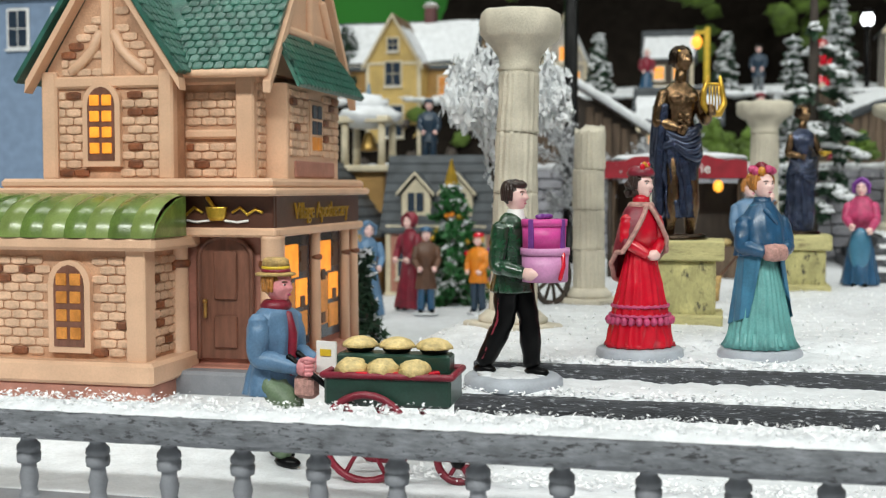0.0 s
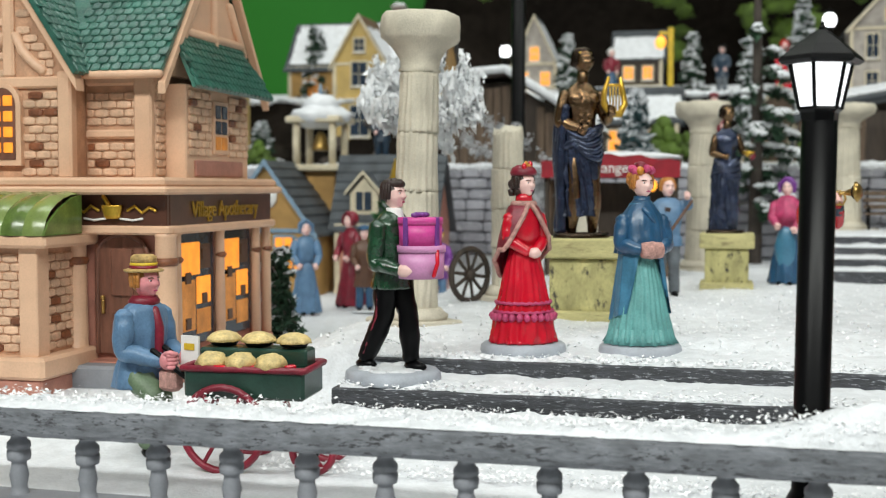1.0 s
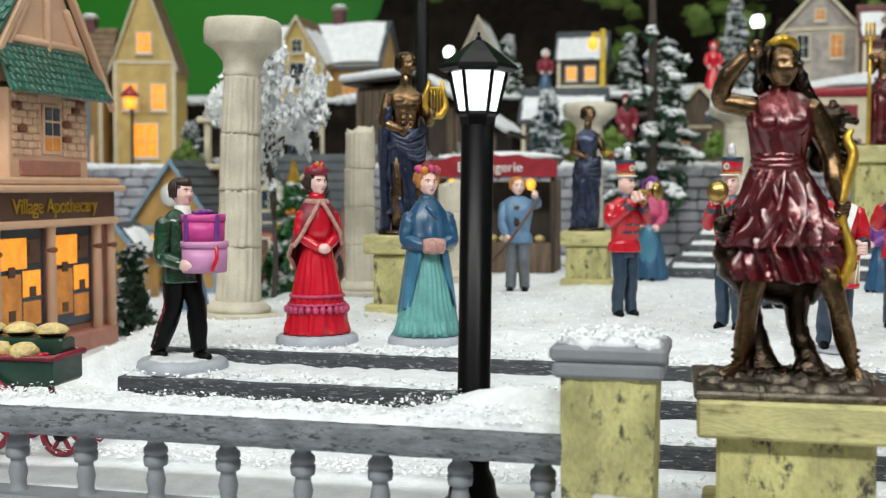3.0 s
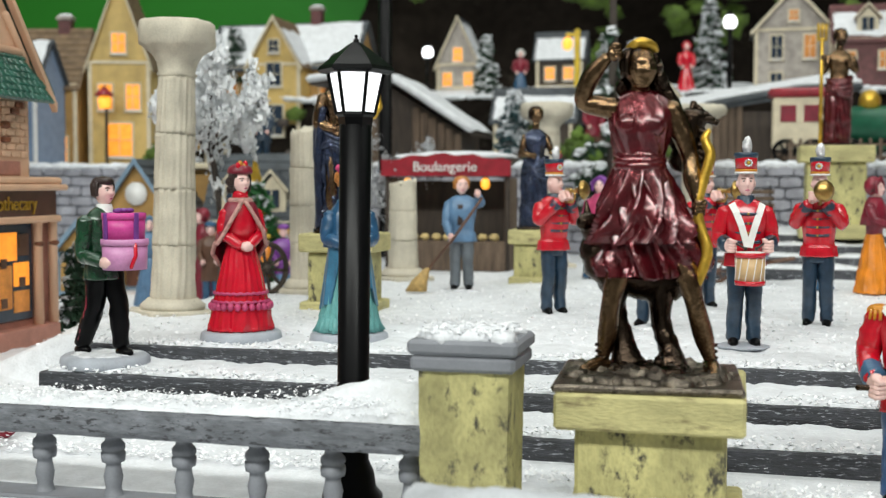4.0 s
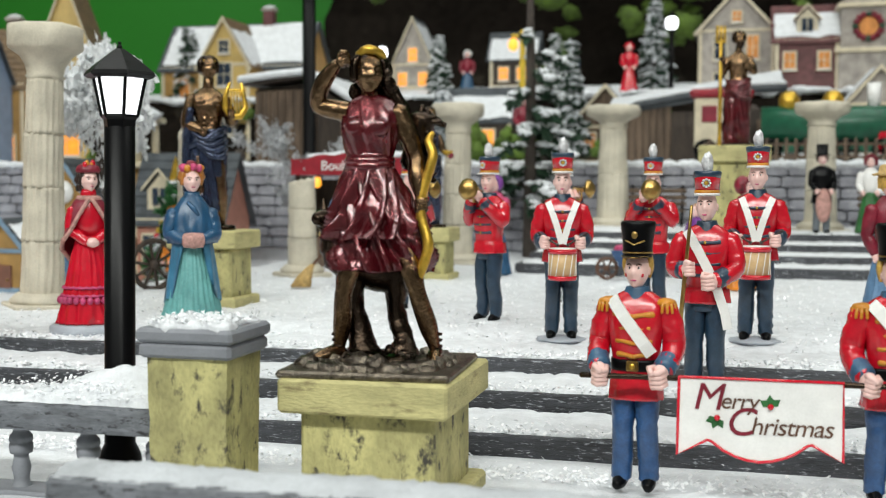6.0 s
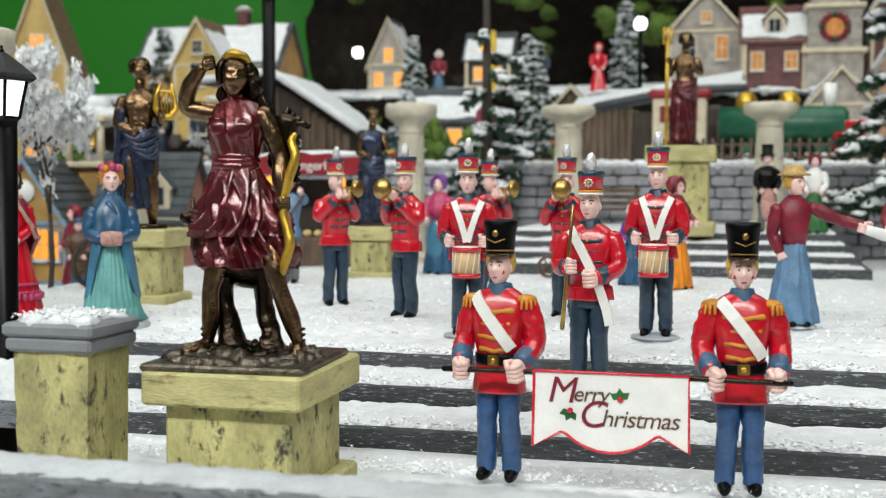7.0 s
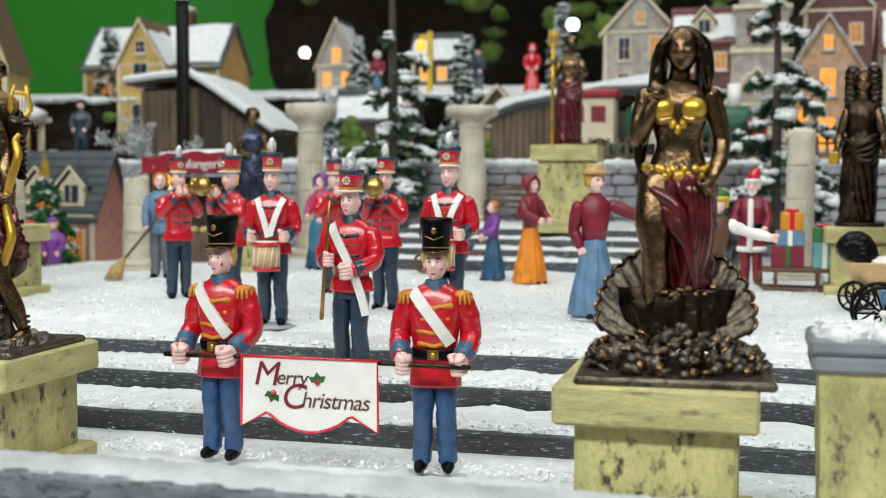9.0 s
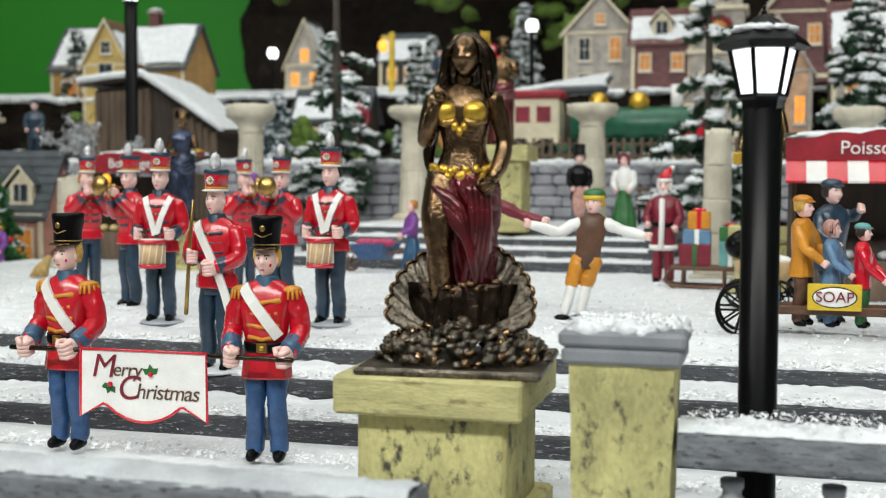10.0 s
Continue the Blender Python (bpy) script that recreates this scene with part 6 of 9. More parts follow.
def blue_lady():
    c = Clay()
    c.loft([(0, 0, 0, 14.6, 13), (0, 0, 0.6, 15.0, 13.4), (0, 0, 3.4, 14.6, 13), (0, 0, 4.2, 13.6, 12)], GREYBASE, n=36)
    gown(c, AQUA, None, 11.2, 5.5, folds=26)
    c.loft([(0, 0, 4.6, 12.4, 10.8, 0.09), (0, 0, 7, 11.6, 10, 0.06), (0, 0, 10, 10.9, 9.4, 0.04)], AQUA, n=96, folds=20, amp=0.06)
    verts, faces = [], []
    n, m = 90, 20
    for j in range(m):
        t = j / (m - 1)
        for i in range(n):
            u = radians(-84 + 44 * t + (348 - 88 * t) * i / (n - 1))
            k = 1 + 0.06 * t * (1 - 2 * abs(math.sin(4.5 * u + noise.noise(Vector((3 * u, 2 * t, 5))))))
            r = (4.3 + 6.5 * t ** 0.75) * k
            verts.append((r * math.cos(u), r * 0.88 * math.sin(u) + 0.3, 53.5 - (40 + 3 * math.sin(u)) * t))
    for j in range(m - 1):
        for i in range(n - 1):
            a = j * n + i
            faces.append([a, a + 1, a + n + 1, a + n])
    c.add(verts, faces, TEAL)
    c.add([(x * 0.94, y * 0.94, z) for x, y, z in verts], faces, TEAL)
    c.cloth([(0, 0.2, 36, 9.4, 7.8, 0.07), (0, 0.2, 42, 9.0, 7.2, 0.05), (0, 0.1, 48, 7.6, 5.8, 0.03), (0, 0, 52, 5.2, 4.2, 0.01), (0, 0, 54.5, 3.2, 3.0, 0.0)], TEALDK, n=70, m=24, folds=11, seed=4)
    c.tube([(-1.5, -4.4, 51.6), (0, -5.6, 50), (2.2, -5.6, 47)], [0.9, 1.0, 0.6], TEALDK, n=6)
    c.loft([(0, 0, 53, 3.3, 3.2), (0, -0.1, 56, 2.8, 2.8)], TEALDK, n=14)
    for q in (-1, 1):
        limb(c, (q * 7, -0.4, 48), (q * 8.8, -2, 39.5), (q * 3.6, -7.4, 37.6), 2.6, TEALDK)
    k0 = len(c.v)
    c.loft([(0, 0, -4.2, 1.6, 1.5), (0, 0, -3.6, 2.7, 2.5), (0, 0, 0, 3.1, 2.9), (0, 0, 3.6, 2.7, 2.5), (0, 0, 4.2, 1.6, 1.5)], FUR, n=14)
    c.turn(Matrix.Translation((0, -8.4, 37.4)) @ Euler((0, radians(90), 0)).to_matrix().to_4x4(), k0)
    face(c, 0, -0.5, 60, 0.96, SKIN, HAIRGINGER, rz=6)
    for i in range(14):
        u = 0.2 + i * 0.2
        c.ball((4.0 * math.cos(u), 0.6 + 2.6 * math.sin(u), 61.5 + 1.4 * math.sin(i * 1.7)), 1.5, HAIRGINGER, n=8, rough=0.4, seed=i)
    for i in range(9):
        u = i * 0.7
        c.ball((3.4 * math.cos(u), 0.2 + 2.8 * math.sin(u), 65 + 0.5 * math.sin(i * 2)), 1.5, ROSE if i % 3 else OCHRE, n=8, rough=0.4, seed=i)
    c.ball((0, 0.4, 66.4), (2.4, 2.4, 1.7), DEEPRED, n=10, rough=0.4)
    return c


thing("lady_figurine", pose(0.0131, 0.4275, 0.022, 0, 0, 30) @ Matrix.Diagonal((1.03, 1.03, 1.03, 1)), "lady figurine in a teal gown with blue cape and muff", "figurine", "villager figurines", blue_lady())


def gift_man():
    c = Clay()
    c.loft([(0, 0, 0, 15.0, 16), (0, 0, 0.6, 15.4, 16.6), (0, 0, 3.4, 15, 16.2), (0, 0, 4.4, 13.8, 15)], GREYBASE, n=36)
    for i in range(30):
        u, r = i * 2.4, 11 * (i / 30) ** 0.5
        c.ball((r * math.cos(u), r * math.sin(u) * 0.85, 4.2), (3, 3, 0.8), SNOW, n=7, rough=0.5, seed=i)
    limb(c, (-2.4, 0.8, 37), (-2.8, 1.6, 22), (-2.8, 9.6, 7.5), 3.6, BLACK, bulge=0.98)
    limb(c, (2.4, -0.6, 37), (2.8, -4.2, 22), (2.8, -5.2, 7.5), 3.6, BLACK, bulge=0.98)
    c.tube([(-5.8, 1, 36), (-6.2, 2, 22), (-5.2, 9, 8)], 0.4, DEEPRED, n=5)
    c.ball((-2.8, 9.4, 5.4), (2.3, 4.4, 1.9), BLACK, n=10)
    c.ball((2.8, -7.2, 5.4), (2.3, 4.6, 1.8), BLACK, n=10)
    c.cloth([(0, 0.8, 31, 6.9, 6.6, 0.06), (0, 0.6, 36, 6.6, 5.8, 0.04), (0, 0.2, 41, 6.3, 5.1, 0.03), (0, 0, 47, 7.1, 5.3, 0.03), (0, 0, 52, 7.3, 4.7, 0.02), (0, 0.2, 55, 5.0, 3.7, 0.0), (0, 0.2, 56.5, 2.8, 2.6, 0.0)], GREENCOAT, n=60, m=30, folds=9, seed=6)
    c.loft([(0, -1.4, 46, 3.0, 4.2), (0, -1.2, 52, 3.0, 3.8), (0, -0.8, 56, 2.8, 2.8), (0, -0.5, 57.6, 2.7, 2.7)], WHITE, n=16)
    face(c, 0, -0.6, 61.8, 0.95, SKIN, HAIRDK, rz=4)
    c.ball((0, -1.4, 65.4), (3.4, 3.4, 1.6), HAIRDK, n=10, rough=0.3)
    for q in (-1, 1):
        limb(c, (q * 7.2, 0.2, 52), (q * 8.6, 0.4, 40), (q * 7.2, -8.4, 37.6), 2.7, GREENCOAT)
        c.ball((q * 7.0, -11, 37.6), (2.0, 3.4, 2.2), SKIN, n=10, rough=0.15)
    c.loft([(0, -12, 35, 7.8, 7.0), (0, -12, 43.6, 8.0, 7.2)], LILAC, n=30)
    c.loft([(0, -12, 43.4, 8.4, 7.6), (0, -12, 45.6, 8.4, 7.6)], LILAC, n=30)
    c.loft([(0, -11.6, 45.4, 7.3, 6.6), (0, -11.6, 52.6, 7.5, 6.8)], PINK, n=30)
    c.loft([(0, -11.6, 52.4, 7.8, 7.1), (0, -11.6, 54.6, 7.8, 7.1)], PINK, n=30)
    for u in (0, 90, 180, 270):
        s, d = math.sin(radians(u)), math.cos(radians(u))
        c.box((7.5 * d, -11.6 + 6.8 * s, 50), (0.9 + 1.0 * abs(s), 0.9 + 1.0 * abs(d), 9.4), PURPLE, bev=0.2)
    for q in (-2.4, 0, 2.4):
        c.ball((q, -11.6, 55.4), (1.9, 1.6, 0.9), PURPLE, n=9, rough=0.3)
    c.tube([(-1, -19.2, 44), (-1, -19.4, 40), (-3, -19.4, 36)], 0.7, SCARLET, n=6)
    return c


thing("gentleman_figurine", pose(-0.0686, 0.3875, 0.0156, 0, 0, 66) @ Matrix.Diagonal((1.045, 1.045, 1.045, 1)), "gentleman figurine in a green coat carrying pink gift boxes", "figurine", "villager figurines", gift_man())

# ---- the apothecary shop ----
HX, HY, HZ = -205.0, 440.0, 6.0


def apothecary():
    h = thing("apothecary_house", pose(HX / 1000, HY / 1000, HZ / 1000), "peach ceramic apothecary shop with green shingle roof and lit windows", "house", "village houses")

    def at(x, y, z):
        return (x - HX, y - HY, z - HZ)

    def block(name, x0, x1, y0, y1, z0, z1, mat, parent=h, bev=0.5, label=""):
        c = Clay()
        c.box(at((x0 + x1) / 2, (y0 + y1) / 2, (z0 + z1) / 2), (x1 - x0, y1 - y0, z1 - z0), mat, bev=bev)
        return part(name, c, parent, label)

    lower = block("wall", -262, -164, 404, 500, 6, 82, ROSEWALL)
    bay = block("wall", -263, -197.5, 372.5, 404, 8, 64, MORTAR)
    block("plinth", -268, -191, 366, 404, 14, 22, BISQUE, bev=1.2)
    block("plinth", -266, -193, 368, 404, 6, 14.2, ROSEWALL, bev=0.8)
    block("plinth", -202, -158, 396, 500, 6, 17, ROSEWALL, bev=0.8)
    block("trim", -266, -190, 366.5, 404, 61, 66, BISQUE, bev=1.2)
    block("corner_post", -203, -195.5, 370, 378, 21, 62, BISQUE)
    block("ledge", -268, -154.5, 389, 503, 80, 83, BISQUE, bev=1.0)
    block("ledge", -266, -156.5, 391, 501, 82.6, 86.4, BISQUE, bev=1.2)
    block("signboard", -202, -158.5, 397, 404, 68, 80.2, SIGNBROWN, label="dark brown signboard with gilt mortar and scrolls")
    side_sign = block("signboard", -164, -158.2, 399, 498, 68, 80.2, SIGNBROWN, label="dark brown signboard with gilt lettering")
    block("lintel", -203, -156.8, 395, 404, 65, 68.4, BISQUE, bev=0.8)
    block("lintel", -164, -156.6, 398, 500, 65, 68.3, BISQUE, bev=0.8)
    lettering("lettering", "Village Apothecary", 9.0, GOLD, side_sign, pose(-0.1575 - HX / 1000, 0.4485 - HY / 1000, 0.0739 - HZ / 1000, 90, 0, 90), 0, 0.3, 0.95)
    m = Clay()
    m.loft([at(-180, 395.6, 71) + (2.6, 1.4), at(-180, 395.6, 72.5) + (3.6, 1.6), at(-180, 395.6, 75.4) + (4.2, 1.8), at(-180, 395.6, 76) + (4.4, 1.9)], GOLD, n=16)
    m.tube([at(-181, 395.4, 76), at(-183.4, 395.2, 79.4)], 0.8, GOLD)
    for q in (-1, 1):
        m.tube([at(-180 + q * 6, 396.4, 74), at(-180 + q * 9, 396.2, 75.8), at(-180 + q * 12, 396.2, 73.2), at(-180 + q * 15, 396.2, 75.2), at(-180 + q * 17.5, 396.4, 74)], 0.6, GOLD, n=6)
        m.tube([at(-180 + q * 3, 396.2, 71), at(-180 + q * 8, 396.2, 70.4), at(-180 + q * 12, 396.4, 71)], 0.45, WHITE, n=6)
    part("emblem", m, h, "gilt mortar and pestle with scrolls")
    # striped awning
    for i in range(9):
        c = Clay()
        x0, x1 = -268 + 8.6 * i, -268 + 8.6 * (i + 1)
        verts, faces = [], []
        for k in range(8):
            a = k / 7 * math.pi / 2
            y, z = 391 - 24 * math.sin(a), 65.5 + 14.8 * math.cos(a)
            for u in range(5):
                v = u / 4
                bulge = 1.1 * math.sin(math.pi * v)
                verts.append(at(x0 + (x1 - x0) * v, y - bulge * math.sin(a), z + bulge * math.cos(a)))
        for k in range(7):
            for u in range(4):
                q = k * 5 + u
                faces.append([q, q + 1, q + 6, q + 5])
        c.add(verts, faces, AWNDARK if i % 2 else AWNLIGHT)
        part("awning_stripe", c, h)
    e = Clay()
    e.prism([(366, 65.6), (391, 65.6), (391, 80), (385, 79), (376, 75), (369, 70)], 0, 1, AWNDARK)
    e.v = [at(-190.8 + y, x, z) for x, y, z in e.v]
    part("awning_end", e, h)
    # door
    d = Clay()
    arch = [(-9.6, 0), (9.6, 0), (9.6, 37)] + [(9.6 * math.cos(u), 37 + 7.5 * math.sin(u)) for u in [math.pi * k / 12 for k in range(1, 12)]] + [(-9.6, 37)]
    d.prism(arch, -1.6, 1, DOORBROWN)
    door = part("door", d, h, "brown panelled door with arched top", at=Matrix.Translation([v * 0.001 for v in at(-179.6, 403.4, 19.5)]))
    ring = Clay()
    ring.tube([(x * 1.09, -1.4, z * 1.02) for x, z in arch[1:] + arch[:1]], 1.0, DOORBROWN, n=8)
    part("door_frame", ring, door)
    for z0, z1, w in ((22, 40, 9), (4, 16, 9)):
        p = Clay()
        p.box((0.4, -2.2, (z0 + z1) / 2), (w, 1.4, z1 - z0), DOORBROWN, bev=0.6)
        part("panel", p, door)
    k = Clay()
    k.tube([(-7.4, -3, 21), (-7.4, -3, 15.5)], 0.7, BRASS)
    k.ball((-7.4, -3.2, 21.4), 1.0, BRASS, n=8)
    part("door_handle", k, door, "brass handle")
    for x in (-197.6, -160.2):
        c = Clay()
        c.loft([at(x, 399.5, 8) + (5.2, 5.2), at(x, 399.5, 17) + (5.2, 5.2), at(x, 399.5, 18) + (4.3, 4.3), at(x, 399.5, 64) + (3.9, 3.9), at(x, 399.5, 65.4) + (4.6, 4.6)], BISQUE, n=18)
        c.loft([at(x, 399.5, 53.5) + (4.4, 4.4), at(x, 399.5, 55) + (4.9, 4.9), at(x, 399.5, 56.4) + (4.4, 4.4)], BRICKDARK, n=18)
        part("pilaster", c, h)
    s = Clay()
    s.box(at(-178, 396, 11), (40, 16, 11), BALUSTER, bev=1.2)
    part("doorstep", s, h, "grey stone doorstep dusted with snow")
    # shop windows in the side wall
    for y0, y1 in ((411, 446), (451, 484)):
        w = block("window", -164.5, -162.6, y0, y1, 20, 65, DARKPANE, label="shop window lit from within")
        L = y1 - y0
        for u0, u1, z0, z1, mat in ((0.1, 0.62, 48, 61, WARM), (0.62, 0.9, 50, 60, BROWN), (0.1, 0.5, 26, 46, WARMDIM), (0.54, 0.9, 36, 47, WARM), (0.54, 0.9, 24, 34, WARMDIM)):
            c = Clay()
            c.box(at(-162.5, y0 + L * (u0 + u1) / 2, (z0 + z1) / 2), (0.6, L * (u1 - u0), z1 - z0), mat, bev=0.2)
            part("lit_shelf", c, w)
        for k in range(4):
            c = Clay()
            c.box(at(-162.0, y0 + L * (0.3 + 0.42 * (k % 2)), 29 + 9 * k), (0.7, 4.5, 4.5), BROWN, bev=0.2)
            part("jar", c, w)
    for y in (409, 448.5, 486, 498.5):
        c = Clay()
        c.loft([at(-161, y, 17) + (2.4, 2.4), at(-161, y, 64) + (2.1, 2.1), at(-161, y, 66) + (2.8, 2.8)], BISQUE, n=12)
        c.ball(at(-160.4, y, 55), (2.6, 2.6, 1.6), BRICKDARK, n=9)
        part("post", c, h)
    # upper floor
    gab = Clay()
    gab.prism([(-252 - HX, 86 - HZ), (-201 - HX, 86 - HZ), (-201 - HX, 128 - HZ), (-226.5 - HX, 168 - HZ), (-252 - HX, 128 - HZ)], 402.5 - HY, 470 - HY, MORTAR)
    gable = part("wall", gab, h)
    back = block("wall", -201, -173.5, 413.5, 495, 86, 128, MORTAR)
    for x0, x1, z0, z1, y in ((-254, -247.5, 86, 127, 400.4), (-205.5, -199.5, 86, 127, 400.4), (-251, -202, 120.5, 125, 400.8), (-229, -224, 125, 160, 400.8)):
        block("beam", x0, x1, y, y + 5, z0, z1, BISQUE, bev=0.8)
    for q in (-1, 1):
        c = Clay()
        pts = [(-226.5 + q * 3 * (1 - u) + q * 15 * u - HX, 402 - HY, 141 - 14 * u ** 0.6 - HZ) for u in (0, 0.25, 0.5, 0.75, 1)]
        c.tube(pts, 2.0, BISQUE, n=8)
        part("brace", c, h)
        c = Clay()
        c.slab([at(-226.5, 396.5, 171.5), at(-226.5 + q * 31.5, 396.5, 123.5), at(-226.5 + q * 31.5, 402, 123.5), at(-226.5, 402, 171.5)], (q * 0.5, 0, -4.6), BISQUE)
        part("bargeboard", c, h)
    for x0, x1, z0, z1 in ((-200, -172, 101.5, 105), (-200, -171, 122, 127), (-179, -171.5, 86, 127)):
        block("beam", x0, x1, 410.6 if x0 == -179 else 411.2, 416, z0, z1, BISQUE, bev=0.8)
    right = block("wall", -178, -171.2, 413.6, 496, 86, 128, BRICKPALE)
    sb = block("wall", -172, -162, 421, 481, 86, 123, BISQUE, label="peach side bay with a rose panel")
    block("panel", -162.4, -161.2, 428, 474, 87, 93.5, ROSEWALL, sb)
    bw = block("window", -162.4, -161.0, 444.5, 459, 96, 118, BISQUE)
    for a in range(2):
        for b in range(3):
            block("pane", -161.3, -160.6, 446 + a * 6, 450.8 + a * 6, 98 + b * 6.4, 103.4 + b * 6.4, DARKPANE if b else WARMDIM, bw, 0.2)

    def arched(x, y, z, w, hh, rows, lit):
        f = Clay()
        out = [(-w / 2, 0), (w / 2, 0), (w / 2, hh - w / 2)] + [(w / 2 * math.cos(u), hh - w / 2 + w / 2 * math.sin(u)) for u in [math.pi * k / 8 for k in range(1, 8)]] + [(-w / 2, hh - w / 2)]
        f.prism(out, -1.6, 2, BISQUE)
        win = part("window", f, h, "arched window with warm lit panes", at=Matrix.Translation([v * 0.001 for v in at(x, y, z)]))
        g = Clay()
        g.prism([(px * 0.72, 2.2 + pz * 0.88) for px, pz in out], -1.9, 0, DOORBROWN)
        part("window_frame", g, win)
        for a in (-1, 1):
            for b in range(rows):
                c = Clay()
                zz = 4.6 + b * (hh - 7.5) / rows
                c.box((a * w * 0.165, -2.1, zz + (hh - 7.5) / rows * 0.38), (w * 0.25, 0.7, (hh - 7.5) / rows * 0.66), lit, bev=0.5)
                part("pane", c, win)

    arched(-228.5, 401.6, 91, 15.5, 31.5, 4, WARM)
    arched(-225, 371.6, 24.5, 16.5, 33, 4, WARMDIM)
    # roof shells
    roof = Clay()
    roof.slab([at(-226.5, 395, 173), at(-195, 395, 125), at(-195, 455, 125), at(-226.5, 455, 173)], (1.2, 0, 1.4), SHINGLE)
    roof.slab([at(-226.5, 395, 173), at(-226.5, 455, 173), at(-261, 455, 122.5), at(-261, 395, 122.5)], (-1.2, 0, 1.4), SHINGLE)
    roof.slab([at(-228, 405, 125.5), at(-163.5, 405, 125.5), at(-163.5, 455, 190), at(-228, 455, 190)], (0, -1.2, 1.2), SHINGLE)
    roof.slab([at(-228, 455, 190), at(-163.5, 455, 190), at(-163.5, 505, 125.5), at(-228, 505, 125.5)], (0, 1.2, 1.2), SHINGLE)
    rf = part("roof", roof, h, "dark green glazed shingle roof")
    g = Clay()
    g.prism([(410, 126), (500, 126), (455, 184)], 0, 4, BISQUE)
    g.v = [at(-170 + y, x, z) for x, y, z in g.v]
    part("gable_end", g, h)
    for a, b in (((404, 122), (455, 191)), ((506, 122), (455, 191))):
        c = Clay()
        c.slab([at(-165, a[0], a[1]), at(-165, b[0], b[1]), at(-162, b[0], b[1]), at(-162, a[0], a[1])], (0, 0, -4.2), BISQUE)
        part("bargeboard", c, h)
    for y0, z0, y1, z1 in ((455, 128, 455, 178), (425, 140, 440, 160), (485, 140, 470, 160), (428, 144, 482, 144)):
        c = Clay()
        c.tube([at(-165.4, y0, z0), at(-165.4, y1, z1)], 2.0, BISQUE, n=8)
        part("timber", c, h)
    gut = Clay()
    gut.tube([at(-204, 404, 125.4), at(-164, 404, 125.4)], 1.7, BISQUE, n=8)
    part("gutter", gut, h)
    skirt = Clay()
    skirt.slab([at(-154.5, 412, 120.5), at(-154.5, 490, 120.5), at(-168, 483, 143), at(-168, 420, 143)], (1.2, 0, 0.8), SHINGLE)
    sk = part("roof", skirt, h, "green shingled skirt roof over the side bay")
    # shingles and bricks, one piece each
    u = Clay()
    u.box((0, 0, 0), (1, 1, 1), SHINGLE, bev=0.16)
    unit = u.mesh("shingle")

    def shingle_field(parent, o, across, up, nx, nz, w, l, clip=None):
        o, across, up = Vector(o), Vector(across).normalized(), Vector(up).normalized()
        nor = across.cross(up)
        if nor.z < 0:
            nor = -nor
        rot = Matrix((across, up, nor)).transposed().to_4x4()
        for j in range(nz):
            for i in range(nx):
                p = o + across * (i + 0.5 * (j % 2) + 0.5) * w + up * (j + 0.5) * l
                if clip and not clip(p):
                    continue
                ob = part("shingle", unit, parent)
                tilt = Matrix.Rotation(radians(-7 + random.uniform(-2, 2)), 4, "X") @ Matrix.Rotation(radians(random.uniform(-3, 3)), 4, "Z")
                ob.matrix_basis = Matrix.Translation((p + nor * 1.8) * 0.001) @ rot @ tilt @ Matrix.Diagonal((w * 0.93, l * 1.25, 1.3, 1))

    shingle_field(rf, at(-206, 405, 125.8), (1, 0, 0), (0, 50, 64.5), 10, 17, 4.3, 3.7, lambda p: p.x + HX < -163.5 and p.x + HX > -197 - 0.62 * (p.z + HZ - 126))
    shingle_field(rf, at(-195, 395, 125), (0, 1, 0), (-31.5, 0, 48), 12, 14, 4.3, 3.7, lambda p: (p.y + HY - 405) < 1.0 * (p.z + HZ - 124) and p.y + HY < 455)
    shingle_field(sk, at(-154.2, 412, 120.6), (0, 1, 0), (-13.5, 0, 22.5), 18, 7, 4.2, 3.7, lambda p: p.y + HY < 489 - 0.35 * (p.z + HZ - 121) and p.y + HY > 412 + 0.35 * (p.z + HZ - 121))
    units = []
    for mat in (BRICKPALE, BRICKDARK):
        u = Clay()
        u.box((0, 0, 0), (1, 1, 1), mat, bev=0.18)
        units.append(u.mesh("brick"))

    def bricks(parent, x0, x1, z0, z1, y, keep=None, axis=0, w=6.4, l=3.25):
        for j in range(int((z1 - z0) / l)):
            x = x0 - (w / 2 if j % 2 else 0)
            while x < x1:
                a, b = max(x, x0), min(x + w, x1)
                x += w
                if b - a < 1.2:
                    continue
                c0, z = (a + b) / 2, z0 + (j + 0.5) * l
                if keep and not keep(c0, z):
                    continue
                dark = random.random() < 0.1
                ob = part("brick", units[dark], parent)
                size = (b - a - 0.45, 2.0 if dark else 1.5, l - 0.4)
                if axis == 0:
                    ob.matrix_basis = Matrix.Translation([v * 0.001 for v in at(c0, y, z)]) @ Matrix.Diagonal((*size, 1))
                else:
                    ob.matrix_basis = Matrix.Translation([v * 0.001 for v in at(y, c0, z)]) @ Matrix.Diagonal((size[1], size[0], size[2], 1))

    bricks(gable, -247.5, -205.5, 87, 120, 402.4, lambda x, z: abs(x + 228.5) > 8.4 or z > 121)
    bricks(gable, -246, -207, 125, 152, 402.4, lambda x, z: abs(x + 226.5) < 0.64 * (166 - z) - 4 and abs(x + 226.5) > 3 and abs(abs(x + 226.5) - 8) + abs(z - 132) * 0.3 > 3)
    bricks(back, -200, -179, 87, 122, 413.3, lambda x, z: not 101 < z < 105.4)
    bricks(bay, -262, -203, 23, 61, 372.4, lambda x, z: abs(x + 225) > 9 or z > 58)
    bricks(bay, 378, 404, 23, 61, -197.4, None, 1)
